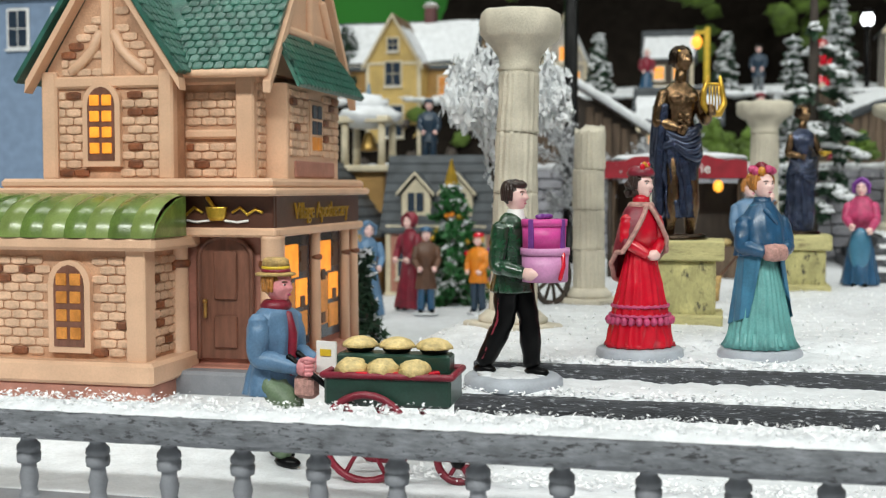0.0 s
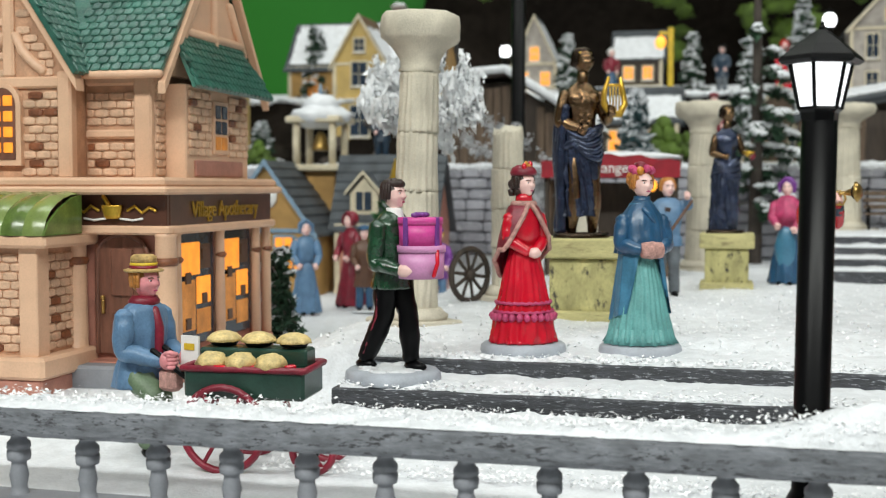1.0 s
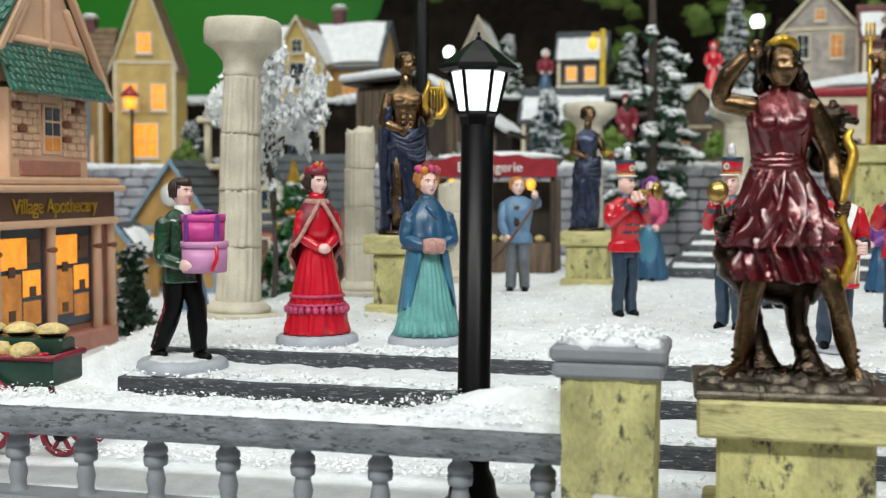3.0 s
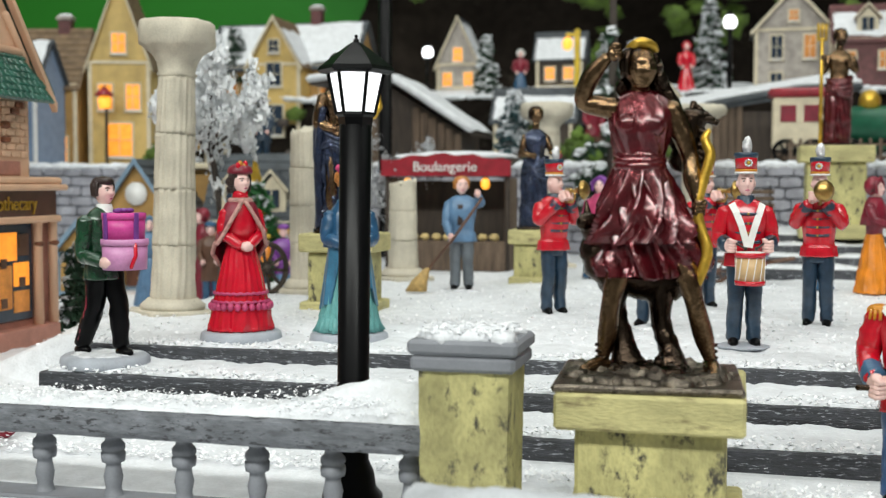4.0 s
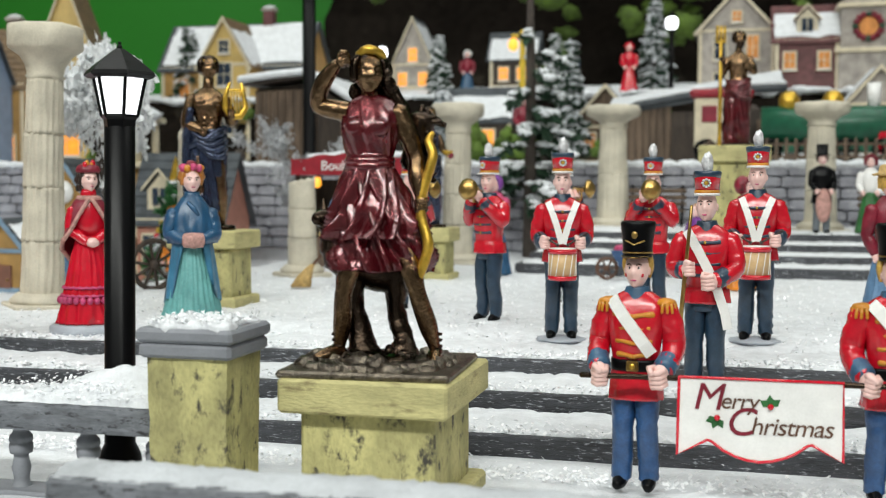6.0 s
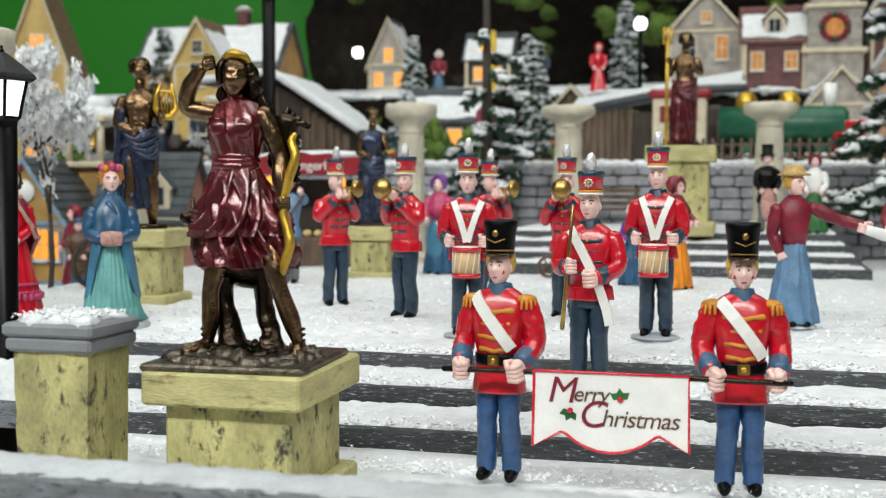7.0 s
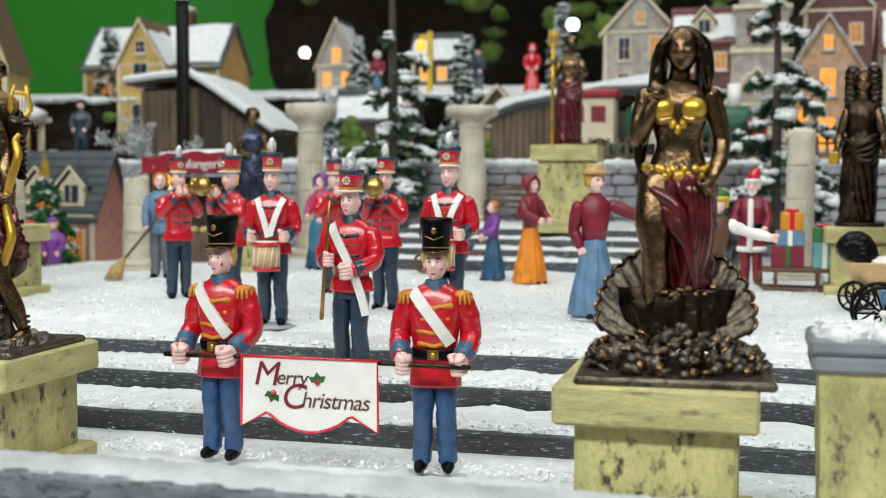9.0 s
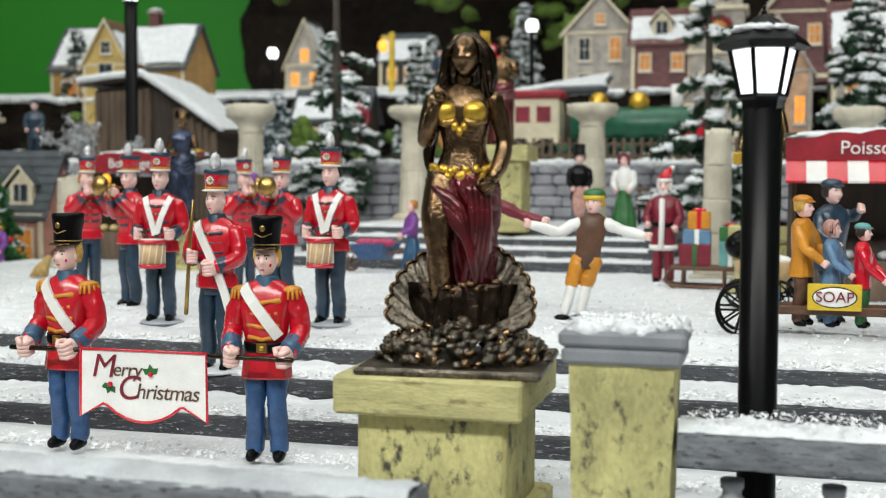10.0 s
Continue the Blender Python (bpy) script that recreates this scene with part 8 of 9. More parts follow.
# ---- back of the plaza ----
block_wall("wall_retaining", -0.62, 0.80, 0.948, 0.028, 0.099, "retaining wall of pale grey stone blocks capped with snow")

back_stairs = thing("terrace_steps", pose(0, 0, 0), "grey stone steps with rounded ends and snow at the back of the plaza", "steps", kind="structure")
for k in range(4):
    y0, z1 = 742 + 25 * k, 32 + 6 * k
    part("step", stone_step(y0, 946, z1 - 8, z1, 84 + 5 * k, 338 - 4 * k), back_stairs)
    part("snow", snow_on_tread(y0 + 2, y0 + (28 if k < 3 else 128), z1, 88 + 5 * k, 334 - 4 * k), back_stairs, "snow on the tread")


def window(parent, x, y, z, w, h, lit, frame_mat=LIGHTTRIM, cols=2, rows=2):
    f = Clay()
    f.box((0, 0, h / 2), (w + 3, 2.0, h + 3), frame_mat, bev=0.4)
    o = part("window", f, parent, "lit window" if lit in (WARM, WARMDIM) else "dark window", at=pose(x * 0.001, y * 0.001, z * 0.001))
    for a in range(cols):
        for b in range(rows):
            c = Clay()
            c.box((-w / 2 + w * (a + 0.5) / cols, -1.0, h * (b + 0.5) / rows), (w / cols - 0.9, 0.8, h / rows - 0.9), lit)
            part("pane", c, o)
    c = Clay()
    c.box((0, -1, -2.2), (w + 5, 3.4, 1.4), frame_mat, bev=0.3)
    c.ball((0, -1.4, -1.3), (w / 2 + 1.6, 1.8, 1.0), SNOW, n=10)
    part("sill", c, o)
    return o


def pitched(parent, w, d, h, rh, roof, over=5.0, snow=True, along="y", y0=0.0, x0=0.0, seed=0):
    """Two roof slopes over a block w by d with eaves at h, each with shingle courses and lying snow."""
    rnd = random.Random(seed)
    for q in (-1, 1):
        c = Clay()
        half, run = (w / 2, d / 2) if along == "y" else (d / 2, w / 2)
        L = math.hypot(half, rh)
        n = max(4, int(L / 7))
        top = []
        for k in range(n):
            for t, off in ((k / n, 2.6), ((k + 1) / n, 0.8)):
                top.append((half * 1.12 * (1 - t), h - rh * 0.12 + rh * 1.12 * t + off))
        outline = top + [(u, z - 2.6) for u, z in (top[-1], top[0])]
        ra = run + over
        c.prism([(x0 + q * u if along == "y" else y0 + q * u, z) for u, z in outline], (y0 if along == "y" else x0) - ra, (y0 if along == "y" else x0) + ra, roof)
        if along == "x":
            c.v = [(py, px, pz) for px, py, pz in c.v]
        r = part("roof", c, parent)
        if snow:
            s = Clay()
            m1, m2 = 16, 9
            verts, faces = [], []
            lo, hi = rnd.uniform(0.0, 0.12), rnd.uniform(0.7, 0.95)
            for j in range(m2):
                for i in range(m1):
                    v, u = i / (m1 - 1), j / (m2 - 1)
                    t = lo + (hi - lo) * u + 0.07 * noise.noise(Vector((v * 4, u * 3, seed)))
                    e = 4 * u * (1 - u) * 4 * v * (1 - v)
                    hh = 2.6 + 3.6 * min(1, e * 1.6) + 1.2 * noise.noise(Vector((v * 6, u * 5, seed + 3)))
                    along_v = (-1 + 2 * v) * (run + over * 0.6) * (0.96 + 0.05 * noise.noise(Vector((u * 5, seed, 1))))
                    px, pz = half * 1.12 * (1 - t), h - rh * 0.12 + rh * 1.12 * t + hh
                    verts.append((x0 + q * px, y0 + along_v, pz) if along == "y" else (x0 + along_v, y0 + q * px, pz))
            for j in range(m2 - 1):
                for i in range(m1 - 1):
                    a = j * m1 + i
                    faces.append([a, a + 1, a + m1 + 1, a + m1])
            s.add(verts, faces, SNOW)
            part("snow", s, r, "snow lying on the roof")


def cottage(x, y, z, w, d, h, rh, wall, roof, label, rz=0.0, along="y", wins=(), lit=WARMDIM, door=None, trim=LIGHTTRIM, snow=True, chimney=None, dormers=0, name="village_house", seed=0, barge=True, boards=True):
    o = thing(name, pose(x, y, z, 0, 0, rz), label, "house", "village houses")
    c = Clay()
    if along == "y":
        c.prism([(-w / 2, -4), (w / 2, -4), (w / 2, h), (0, h + rh), (-w / 2, h)], -d / 2, d / 2, wall)
    else:
        c.box((0, 0, h / 2 - 2), (w, d, h + 4), wall)
        for q in (-1, 1):
            g = Clay()
            g.prism([(-d / 2, h), (d / 2, h), (0, h + rh)], 0, 3, wall)
            g.v = [(q * (w / 2 - 1.5) + (py - 1.5), px, pz) for px, py, pz in g.v]
            part("gable_end", g, o)
    part("wall", c, o)
    pitched(o, w, d, h, rh, roof, snow=snow, along=along, seed=seed)
    if boards:
        t = Clay()
        for q in (-1, 1):
            t.box((q * (w / 2 - 1.5), -d / 2 - 0.6, h / 2), (4, 2.4, h), trim, bev=0.4)
        t.box((0, -d / 2 - 0.6, h - 1.5), (w, 2.0, 3.2), trim, bev=0.3)
        t.box((0, -d / 2 - 0.6, 2.5), (w + 2, 3.0, 5), trim, bev=0.3)
        part("trim", t, o)
    if along == "y" and barge:
        for q in (-1, 1):
            b = Clay()
            b.slab([(0, -d / 2 - 6, h + rh + 1.5), (q * w * 0.56, -d / 2 - 6, h - rh * 0.12 + 1.5), (q * w * 0.56, -d / 2 - 3.5, h - rh * 0.12 + 1.5), (0, -d / 2 - 3.5, h + rh + 1.5)], (0, 0, -4.6), trim)
            part("bargeboard", b, o)
    for i, (u, v, ww, hh) in enumerate(wins):
        window(o, u, -d / 2 - 1.0, v, ww, hh, lit if (i + seed) % 3 or lit is WARM else DARKPANE, trim)
    if door is not None:
        c = Clay()
        c.box((door, -d / 2 - 0.8, 11), (13, 2.4, 22), DOORBROWN, bev=0.6)
        dd = part("door", c, o)
        k = Clay()
        k.ball((door + 4, -d / 2 - 2.6, 11), 0.9, BRASS, n=8)
        part("door_handle", k, dd)
    if chimney:
        cx, cz = chimney
        c = Clay()
        c.box((cx, 2, cz), (13, 13, 34), REDROOF, bev=0.6)
        c.box((cx, 2, cz + 17), (16, 16, 4), STONEWALL, bev=0.6)
        c.ball((cx, 2, cz + 19.5), (8, 8, 3), SNOW, n=10)
        part("chimney", c, o)
    for i in range(dormers):
        dx = (i - (dormers - 1) / 2) * w * 0.42
        zz = h + rh * 0.12
        c = Clay()
        yb = -d / 2 + 3
        c.prism([(dx - 11, zz), (dx + 11, zz), (dx + 11, zz + 17), (dx, zz + 29), (dx - 11, zz + 17)], yb, yb + 22, LIGHTTRIM)
        dm = part("dormer", c, o)
        for q in (-1, 1):
            s = Clay()
            s.slab([(dx, yb - 3, zz + 31), (dx + q * 14, yb - 3, zz + 15.5), (dx + q * 14, yb + 22, zz + 15.5), (dx, yb + 22, zz + 31)], (0, 0, 2.2), roof)
            part("dormer_roof", s, dm)
            s = Clay()
            s.slab([(dx, yb - 4, zz + 31.5), (dx + q * 14.5, yb - 4, zz + 15.5), (dx + q * 14.5, yb - 2.5, zz + 15.5), (dx, yb - 2.5, zz + 31.5)], (0, 0, 2.4), trim)
            part("bargeboard", s, dm)
        p = Clay()
        p.box((dx, yb - 0.6, zz + 11), (12, 1.4, 14), DARKPANE)
        p.box((dx, yb - 1.2, zz + 11), (0.9, 0.8, 14), LIGHTTRIM)
        part("window", p, dm)
    return o


# left bank
cottage(-0.3640, 1.330, 0.118, 182, 84, 104, 54, OCHREWALL, GREYROOF, "large ochre village house with snowy slate roof", along="x", wins=((-62, 66, 16, 24), (-20, 66, 16, 24), (58, 66, 16, 24), (-62, 16, 16, 26), (58, 16, 16, 26)), lit=WARMDIM, chimney=(30, 158), seed=2)
cottage(-0.3580, 1.285, 0.110, 62, 60, 112, 52, YELLOWWALL, BROWNROOF, "yellow gabled wing of a village house with a red garland", wins=((0, 86, 18, 26), (0, 30, 22, 34), (0, 124, 12, 14)), lit=DARKPANE, seed=4)
cottage(-0.4740, 1.130, 0.100, 62, 80, 110, 86, YELLOWWALL, BROWNROOF, "steep yellow village house with brown roof and lit windows", rz=18, wins=((0, 118, 14, 20), (-14, 60, 14, 26), (14, 60, 14, 26), (0, 12, 26, 34)), lit=WARM, snow=False, seed=5)
cottage(-0.5500, 1.100, 0.100, 90, 80, 86, 60, OCHREWALL, BROWNROOF, "ochre village house with a glowing bay window", rz=12, along="x", wins=((-26, 40, 20, 26), (8, 44, 18, 26), (26, 6, 18, 26)), lit=WARM, dormers=1, chimney=(20, 140), snow=False, seed=6)
cottage(-0.5350, 0.830, 0.0, 140, 60, 230, 40, BLUEWALL, GREYROOF, "pale blue clapboard village house with white trim", along="x", wins=((48, 190, 16, 28), (48, 120, 16, 30), (10, 190, 16, 28)), lit=DARKPANE, trim=WHITE, seed=7)
cottage(-0.5500, 1.040, 0.100, 84, 50, 84, 42, BLUEWALL, GREYROOF, "small blue village house with a white porch and snow", along="x", wins=((-20, 18, 14, 20), (16, 18, 14, 20)), lit=WARMDIM, trim=WHITE, seed=8)
chapel = cottage(-0.2900, 0.850, 0.0, 74, 70, 52, 50, OCHREWALL, GREYROOF, "ochre village chapel with blue bargeboards and a clock", wins=((-20, 22, 14, 24), (14, 22, 14, 24), (26, 22, 8, 22)), lit=WARM, trim=BLUETRIM, door=-3, seed=9, snow=False)
c = Clay()
c.loft([(0, 0, 0, 9, 9), (0, 0, 2, 9, 9)], WHITE, n=22)
c.turn(Matrix.Translation((0, -36, 76)) @ Euler((radians(90), 0, 0)).to_matrix().to_4x4())
part("clock_face", c, chapel, "round white clock face")
cottage(-0.3050, 0.770, 0.0, 40, 24, 34, 22, OCHREWALL, GREYROOF, "small gabled porch with blue trim and snow", wins=(), trim=BLUETRIM, door=0, name="porch", seed=10)


def bell_tower():
    o = thing("bell_tower", pose(-0.2740, 0.890, 0.0), "white open bell tower with a snow-capped roof", "tower")
    c = Clay()
    c.box((0, 0, 49), (34, 30, 98), OCHREWALL, bev=0.8)
    part("wall", c, o)
    for z, w in ((98, 46), (136, 44)):
        c = Clay()
        c.box((0, 0, z), (w, w, 5), LIGHTTRIM, bev=1)
        part("cornice", c, o)
    for x in (-15, 15):
        for y in (-15, 15):
            c = Clay()
            c.loft([(x, y, 100, 3.2, 3.2), (x, y, 134, 3.0, 3.0)], LIGHTTRIM, n=10)
            part("pillar", c, o)
    c = Clay()
    c.loft([(0, 0, 112, 8, 8), (0, 0, 116, 6, 6), (0, 0, 124, 4, 4), (0, 0, 127, 1.5, 1.5)], BRASS, n=16)
    part("bell", c, o, "brass bell")
    c = Clay()
    c.ball((0, 0, 139), (25, 25, 10), SNOW, n=18, rough=0.2)
    c.ball((0, 0, 148), (15, 15, 9), SNOW, n=16, rough=0.2)
    part("snow", c, o, "thick snow on the cupola")
    c = Clay()
    c.loft([(0, 0, 152, 3, 3), (0, 0, 165, 0.8, 0.8)], BLUETRIM, n=8)
    part("finial", c, o)


bell_tower()
cottage(-0.2080, 0.870, 0.0, 76, 54, 55, 52, ROSEWALL, GREYROOF, "village inn with dark slate roof and two white dormers", along="x", wins=((-22, 16, 14, 26), (22, 16, 14, 26), (0, 16, 12, 26)), lit=WARMDIM, dormers=2, seed=12, snow=False)


def barn():
    o = thing("barn", pose(-0.1280, 0.985, 0.098), "weathered timber barn with a sagging snow-covered roof", "barn", "village houses")
    c = Clay()
    c.prism([(-60, 0), (60, 0), (60, 30), (-8, 72), (-60, 68)], -28, 40, DARKWOOD)
    part("wall", c, o)
    for i in range(17):
        x = -58 + 7.2 * i
        top = 70 if x < -8 else 72 - (x + 8) * 0.62
        if -2 < x < 16:
            continue
        c = Clay()
        c.box((x, -29 + random.uniform(-0.4, 0.4), top / 2 - 2), (6.6, 2.4, top - 3), TIMBER, bev=0.5)
        part("plank", c, o)
    for cor, nm in ((((-70, -42, 70), (-6, -42, 76), (-6, 46, 76), (-70, 46, 70)), 0), (((-6, -42, 76), (72, -42, 26), (72, 46, 26), (-6, 46, 76)), 1)):
        c = Clay()
        c.slab(cor, (0, 0, 3), DARKWOOD)
        r = part("roof", c, o)
        s = Clay()
        n, m = 18, 8
        a, b, cc, dd = [Vector(p) for p in cor]
        verts, faces = [], []
        for j in range(m):
            for i in range(n):
                u, v = i / (n - 1), j / (m - 1)
                p = a.lerp(b, u).lerp(dd.lerp(cc, u), v)
                e = min(1, 6 * u * (1 - u) + 0.4) * min(1, 8 * v * (1 - v) + 0.45)
                verts.append((p.x, p.y - (1 - v) * 2, p.z + 3 + 5.5 * e + 1.6 * noise.noise(Vector((u * 7, v * 5, nm)))))
        for j in range(m - 1):
            for i in range(n - 1):
                q = j * n + i
                faces.append([q, q + 1, q + n + 1, q + n])
        s.add(verts, faces, SNOW)
        part("snow", s, r, "thick snow on the roof")
        e = Clay()
        e.tube([Vector(cor[0]) + Vector((0, -1, 5)), (Vector(cor[0]) + Vector(cor[1])) / 2 + Vector((0, -2, 5.5)), Vector(cor[1]) + Vector((0, -1, 5))], 3.4, SNOW, n=8)
        part("snow_edge", e, r, "rounded snow along the eave")


barn()


def stall(x, y, w, hs, sign, label, striped):
    """A market stall with a painted arched sign over an open front."""
    o = thing("market_stall", pose(x, y, PLAZA), label, "market stall", "market stalls")
    c = Clay()
    c.box((0, 22, hs / 2 - 6), (w - 6, 4, hs - 12), DARKWOOD)
    part("back_wall", c, o)
    for q in (-1, 1):
        c = Clay()
        c.box((q * (w / 2 - 4), 8, hs / 2 - 5), (3, 30, hs - 10), TIMBER, bev=0.4)
        part("side_wall", c, o)
        c = Clay()
        c.tube([(q * (w / 2 - 3), -10, 0), (q * (w / 2 - 3), -10, hs - 8)], 1.6, DARKWOOD, n=8)
        part("post", c, o)
    c = Clay()
    c.box((0, -6, 10), (w - 8, 12, 20), TIMBER, bev=0.6)
    part("counter", c, o)
    for i in range(9):
        c = Clay()
        c.ball((0, 0, 2.4), (3.4, 3.2, 2.6), PASTRY if not striped else SILVER, n=9, rough=0.3, seed=i)
        thing("loaf" if not striped else "fish", pose(x + (-w * 0.36 + w * 0.09 * i) * 0.001, y - 0.006, PLAZA + 0.020), "golden loaf on the stall counter" if not striped else "silver fish on the stall counter", "bread" if not striped else "fish", "goods on the stall", c)
    s = Clay()
    out = [(-w / 2, hs - 9)] + [(w / 2 * (2 * k / 14 - 1), hs + 1.0 + 4.6 * math.sin(math.pi * k / 14) + 1.0 * math.cos(k * 1.9)) for k in range(15)] + [(w / 2, hs - 9)]
    s.prism(out, -15, -12.5, SIGNRED)
    sg = part("sign", s, o, "dark red painted sign with white lettering")
    lettering("lettering", sign, 9.2, WHITE, sg, pose(0, -0.0158, (hs - 3.0) * 0.001, 90, 0, 0), 0, 0.3, 1.0)
    c = Clay()
    c.slab([(-w / 2, -13, hs - 3), (w / 2, -13, hs - 3), (w / 2, 26, hs + 4), (-w / 2, 26, hs + 4)], (0, 0, 2.5), DARKWOOD)
    part("roof", c, o)
    c = Clay()
    c.ball((0, 8, hs + 4), (w / 2, 18, 4), SNOW, n=16, rough=0.3)
    part("snow", c, o, "snow on the stall roof")
    if striped:
        for i in range(10):
            c = Clay()
            c.slab([(-w / 2 + w * i / 10, -22, hs - 20), (-w / 2 + w * (i + 1) / 10, -22, hs - 20), (-w / 2 + w * (i + 1) / 10, -13, hs - 9), (-w / 2 + w * i / 10, -13, hs - 9)], (0, -0.6, 1), WHITE if i % 2 else SCARLET)
            part("awning_stripe", c, o)
    for q in (-1, 1):
        c = Clay()
        c.ball((q * w * 0.3, -11, hs - 14), (3.2, 3.2, 4.0), AMBER, n=10)
        part("lantern", c, o, "glowing amber lantern")


stall(-0.0300, 0.765, 88, 72, "Boulangerie", "red bakery stall with a white-lettered sign and amber lanterns", False)
stall(0.4600, 0.618, 96, 78, "Poissons Ch", "red fish stall with a striped awning and white lettering", True)

# right bank and hill
cottage(0.2150, 1.420, 0.185, 84, 70, 76, 46, STONEWALL, GREYROOF, "pale stone village house with steep gable and lit windows", wins=((-18, 42, 13, 26), (18, 42, 13, 26), (0, 84, 10, 12), (-18, 6, 13, 20)), lit=WARMDIM, seed=21, snow=False)
cottage(0.2900, 1.370, 0.180, 66, 60, 62, 40, REDROOF, REDROOF, "dark red village house with snow on its roof", along="x", wins=((-18, 30, 12, 18), (18, 30, 12, 18)), dormers=1, seed=22)


def clock_tower():
    o = thing("clock_tower", pose(0.3520, 1.360, 0.176), "pale stone tower with a wreathed window and snow", "tower")
    for z0, z1, w in ((0, 52, 60), (52, 100, 56), (100, 140, 50)):
        c = Clay()
        c.box((0, 0, (z0 + z1) / 2), (w, w, z1 - z0), STONEWALL, bev=1)
        part("wall", c, o)
        c = Clay()
        c.box((0, 0, z1), (w + 8, w + 8, 5), LIGHTTRIM, bev=1)
        part("cornice", c, o)
    c = Clay()
    for k in range(16):
        u = k * math.pi / 8
        c.ball((13 * math.cos(u), -29.5, 77 + 13 * math.sin(u)), 3.6, DEEPRED if k % 4 else NEEDLE, n=8, rough=0.5, seed=k)
    part("wreath", c, o, "red and green wreath")
    c = Clay()
    c.box((0, -28.4, 77), (20, 1.6, 20), WARMDIM)
    part("window", c, o)
    c = Clay()
    c.loft([(0, 0, 142, 32, 32), (0, 0, 160, 18, 18), (0, 0, 185, 2, 2)], GREYROOF, n=4, rz=45, smooth=False)
    part("roof", c, o)


clock_tower()
cottage(0.4130, 1.215, 0.103, 66, 70, 91, 52, PEACHWALL, GREYROOF, "peach stone village church with glowing arched windows", wins=((0, 65, 15, 26), (-22, 39, 10, 26), (22, 39, 10, 26), (0, 109, 9, 14), (0, 14, 16, 30)), lit=WARM, trim=STONEWALL, seed=24)
cottage(0.3480, 1.190, 0.103, 60, 50, 58, 34, STONEWALL, REDROOF, "low stone village porch house with a snowy roof", wins=((-14, 10, 11, 18), (14, 10, 11, 18)), lit=DARKPANE, seed=25)
cottage(0.5150, 1.230, 0.103, 100, 70, 110, 50, STONEWALL, REDROOF, "tall stone village house with snowy red roof", wins=((-30, 70, 14, 24), (0, 70, 14, 24), (30, 70, 14, 24), (-30, 20, 14, 28), (30, 20, 14, 28)), lit=WARMDIM, along="x", dormers=2, chimney=(30, 160), seed=26)
cottage(0.6200, 1.160, 0.103, 90, 70, 110, 60, PEACHWALL, BROWNROOF, "peach village house with lit windows and snow", wins=((-22, 70, 14, 24), (22, 70, 14, 24), (-22, 20, 14, 26), (22, 20, 14, 26)), lit=WARM, seed=27)
cottage(0.4400, 1.480, 0.208, 80, 60, 80, 46, REDROOF, GREYROOF, "red village house high on the hill under snow", wins=((-18, 40, 13, 22), (18, 40, 13, 22)), lit=WARMDIM, seed=28)
cottage(0.5600, 1.470, 0.208, 90, 60, 90, 50, STONEWALL, GREYROOF, "pale stone village house high on the hill", wins=((-22, 46, 13, 24), (22, 46, 13, 24)), lit=WARMDIM, along="x", dormers=1, seed=29)
cottage(-0.2000, 1.520, 0.208, 56, 50, 34, 60, STONEWALL, GREYROOF, "steep little gabled cottage with a glowing door", wins=((0, 36, 12, 18), (-14, 4, 12, 18), (14, 4, 12, 18)), lit=WARM, seed=30, snow=True)
cottage(-0.0700, 1.540, 0.208, 60, 50, 40, 36, DARKWOOD, GREYROOF, "dark little timber cottage with a glowing window", wins=((-12, 12, 12, 16), (12, 12, 12, 16)), lit=WARM, along="x", seed=31)


def shed():
    o = thing("timber_shed", pose(0.1800, 1.120, 0.100), "long weathered shed with a sagging snowy roof", "shed", "village houses")
    c = Clay()
    c.box((0, 0, 24), (150, 50, 52), DARKWOOD)
    part("wall", c, o)
    for i in range(24):
        x = -73 + 6.3 * i
        if -22 < x < 4 or 40 < x < 56:
            continue
        c = Clay()
        c.box((x, -26, 25 + 5 * math.sin(i * 0.26)), (5.8, 2.4, 48 + 9 * math.sin(i * 0.26)), TIMBER, bev=0.5)
        part("plank", c, o)
    s = Clay()
    pts = [(-80, -28, 44), (-50, -30, 56), (-10, -30, 63), (30, -30, 69), (80, -30, 70)]
    s.tube(pts, 4, GREYROOF, n=8)
    s.slab([(-80, -30, 46), (80, -30, 70), (80, 26, 84), (-80, 26, 60)], (0, 0, 3), GREYROOF)
    r = part("roof", s, o)
    s = Clay()
    s.tube([(x, y, z + 4.5) for x, y, z in pts], 2.4, SNOW, n=8)
    s.slab([(-78, -20, 52), (78, -20, 76), (78, 26, 88), (-78, 26, 64)], (0, 0, 3), SNOW)
    part("snow", s, r, "snow on the roof")


shed()


def picket_fence():
    o = thing("picket_fence", pose(0.3100, 0.985, 0.101), "low dark picket fence on the terrace", "fence")
    for i in range(30):
        c = Clay()
        c.box((-112 + 7.6 * i, 0, 10), (2.6, 1.6, 20), TIMBER, bev=0.3)
        part("slat", c, o)
    for z in (5, 15):
        c = Clay()
        c.box((0, 1.4, z), (232, 1.2, 2), TIMBER)
        part("fence_rail", c, o)


picket_fence()


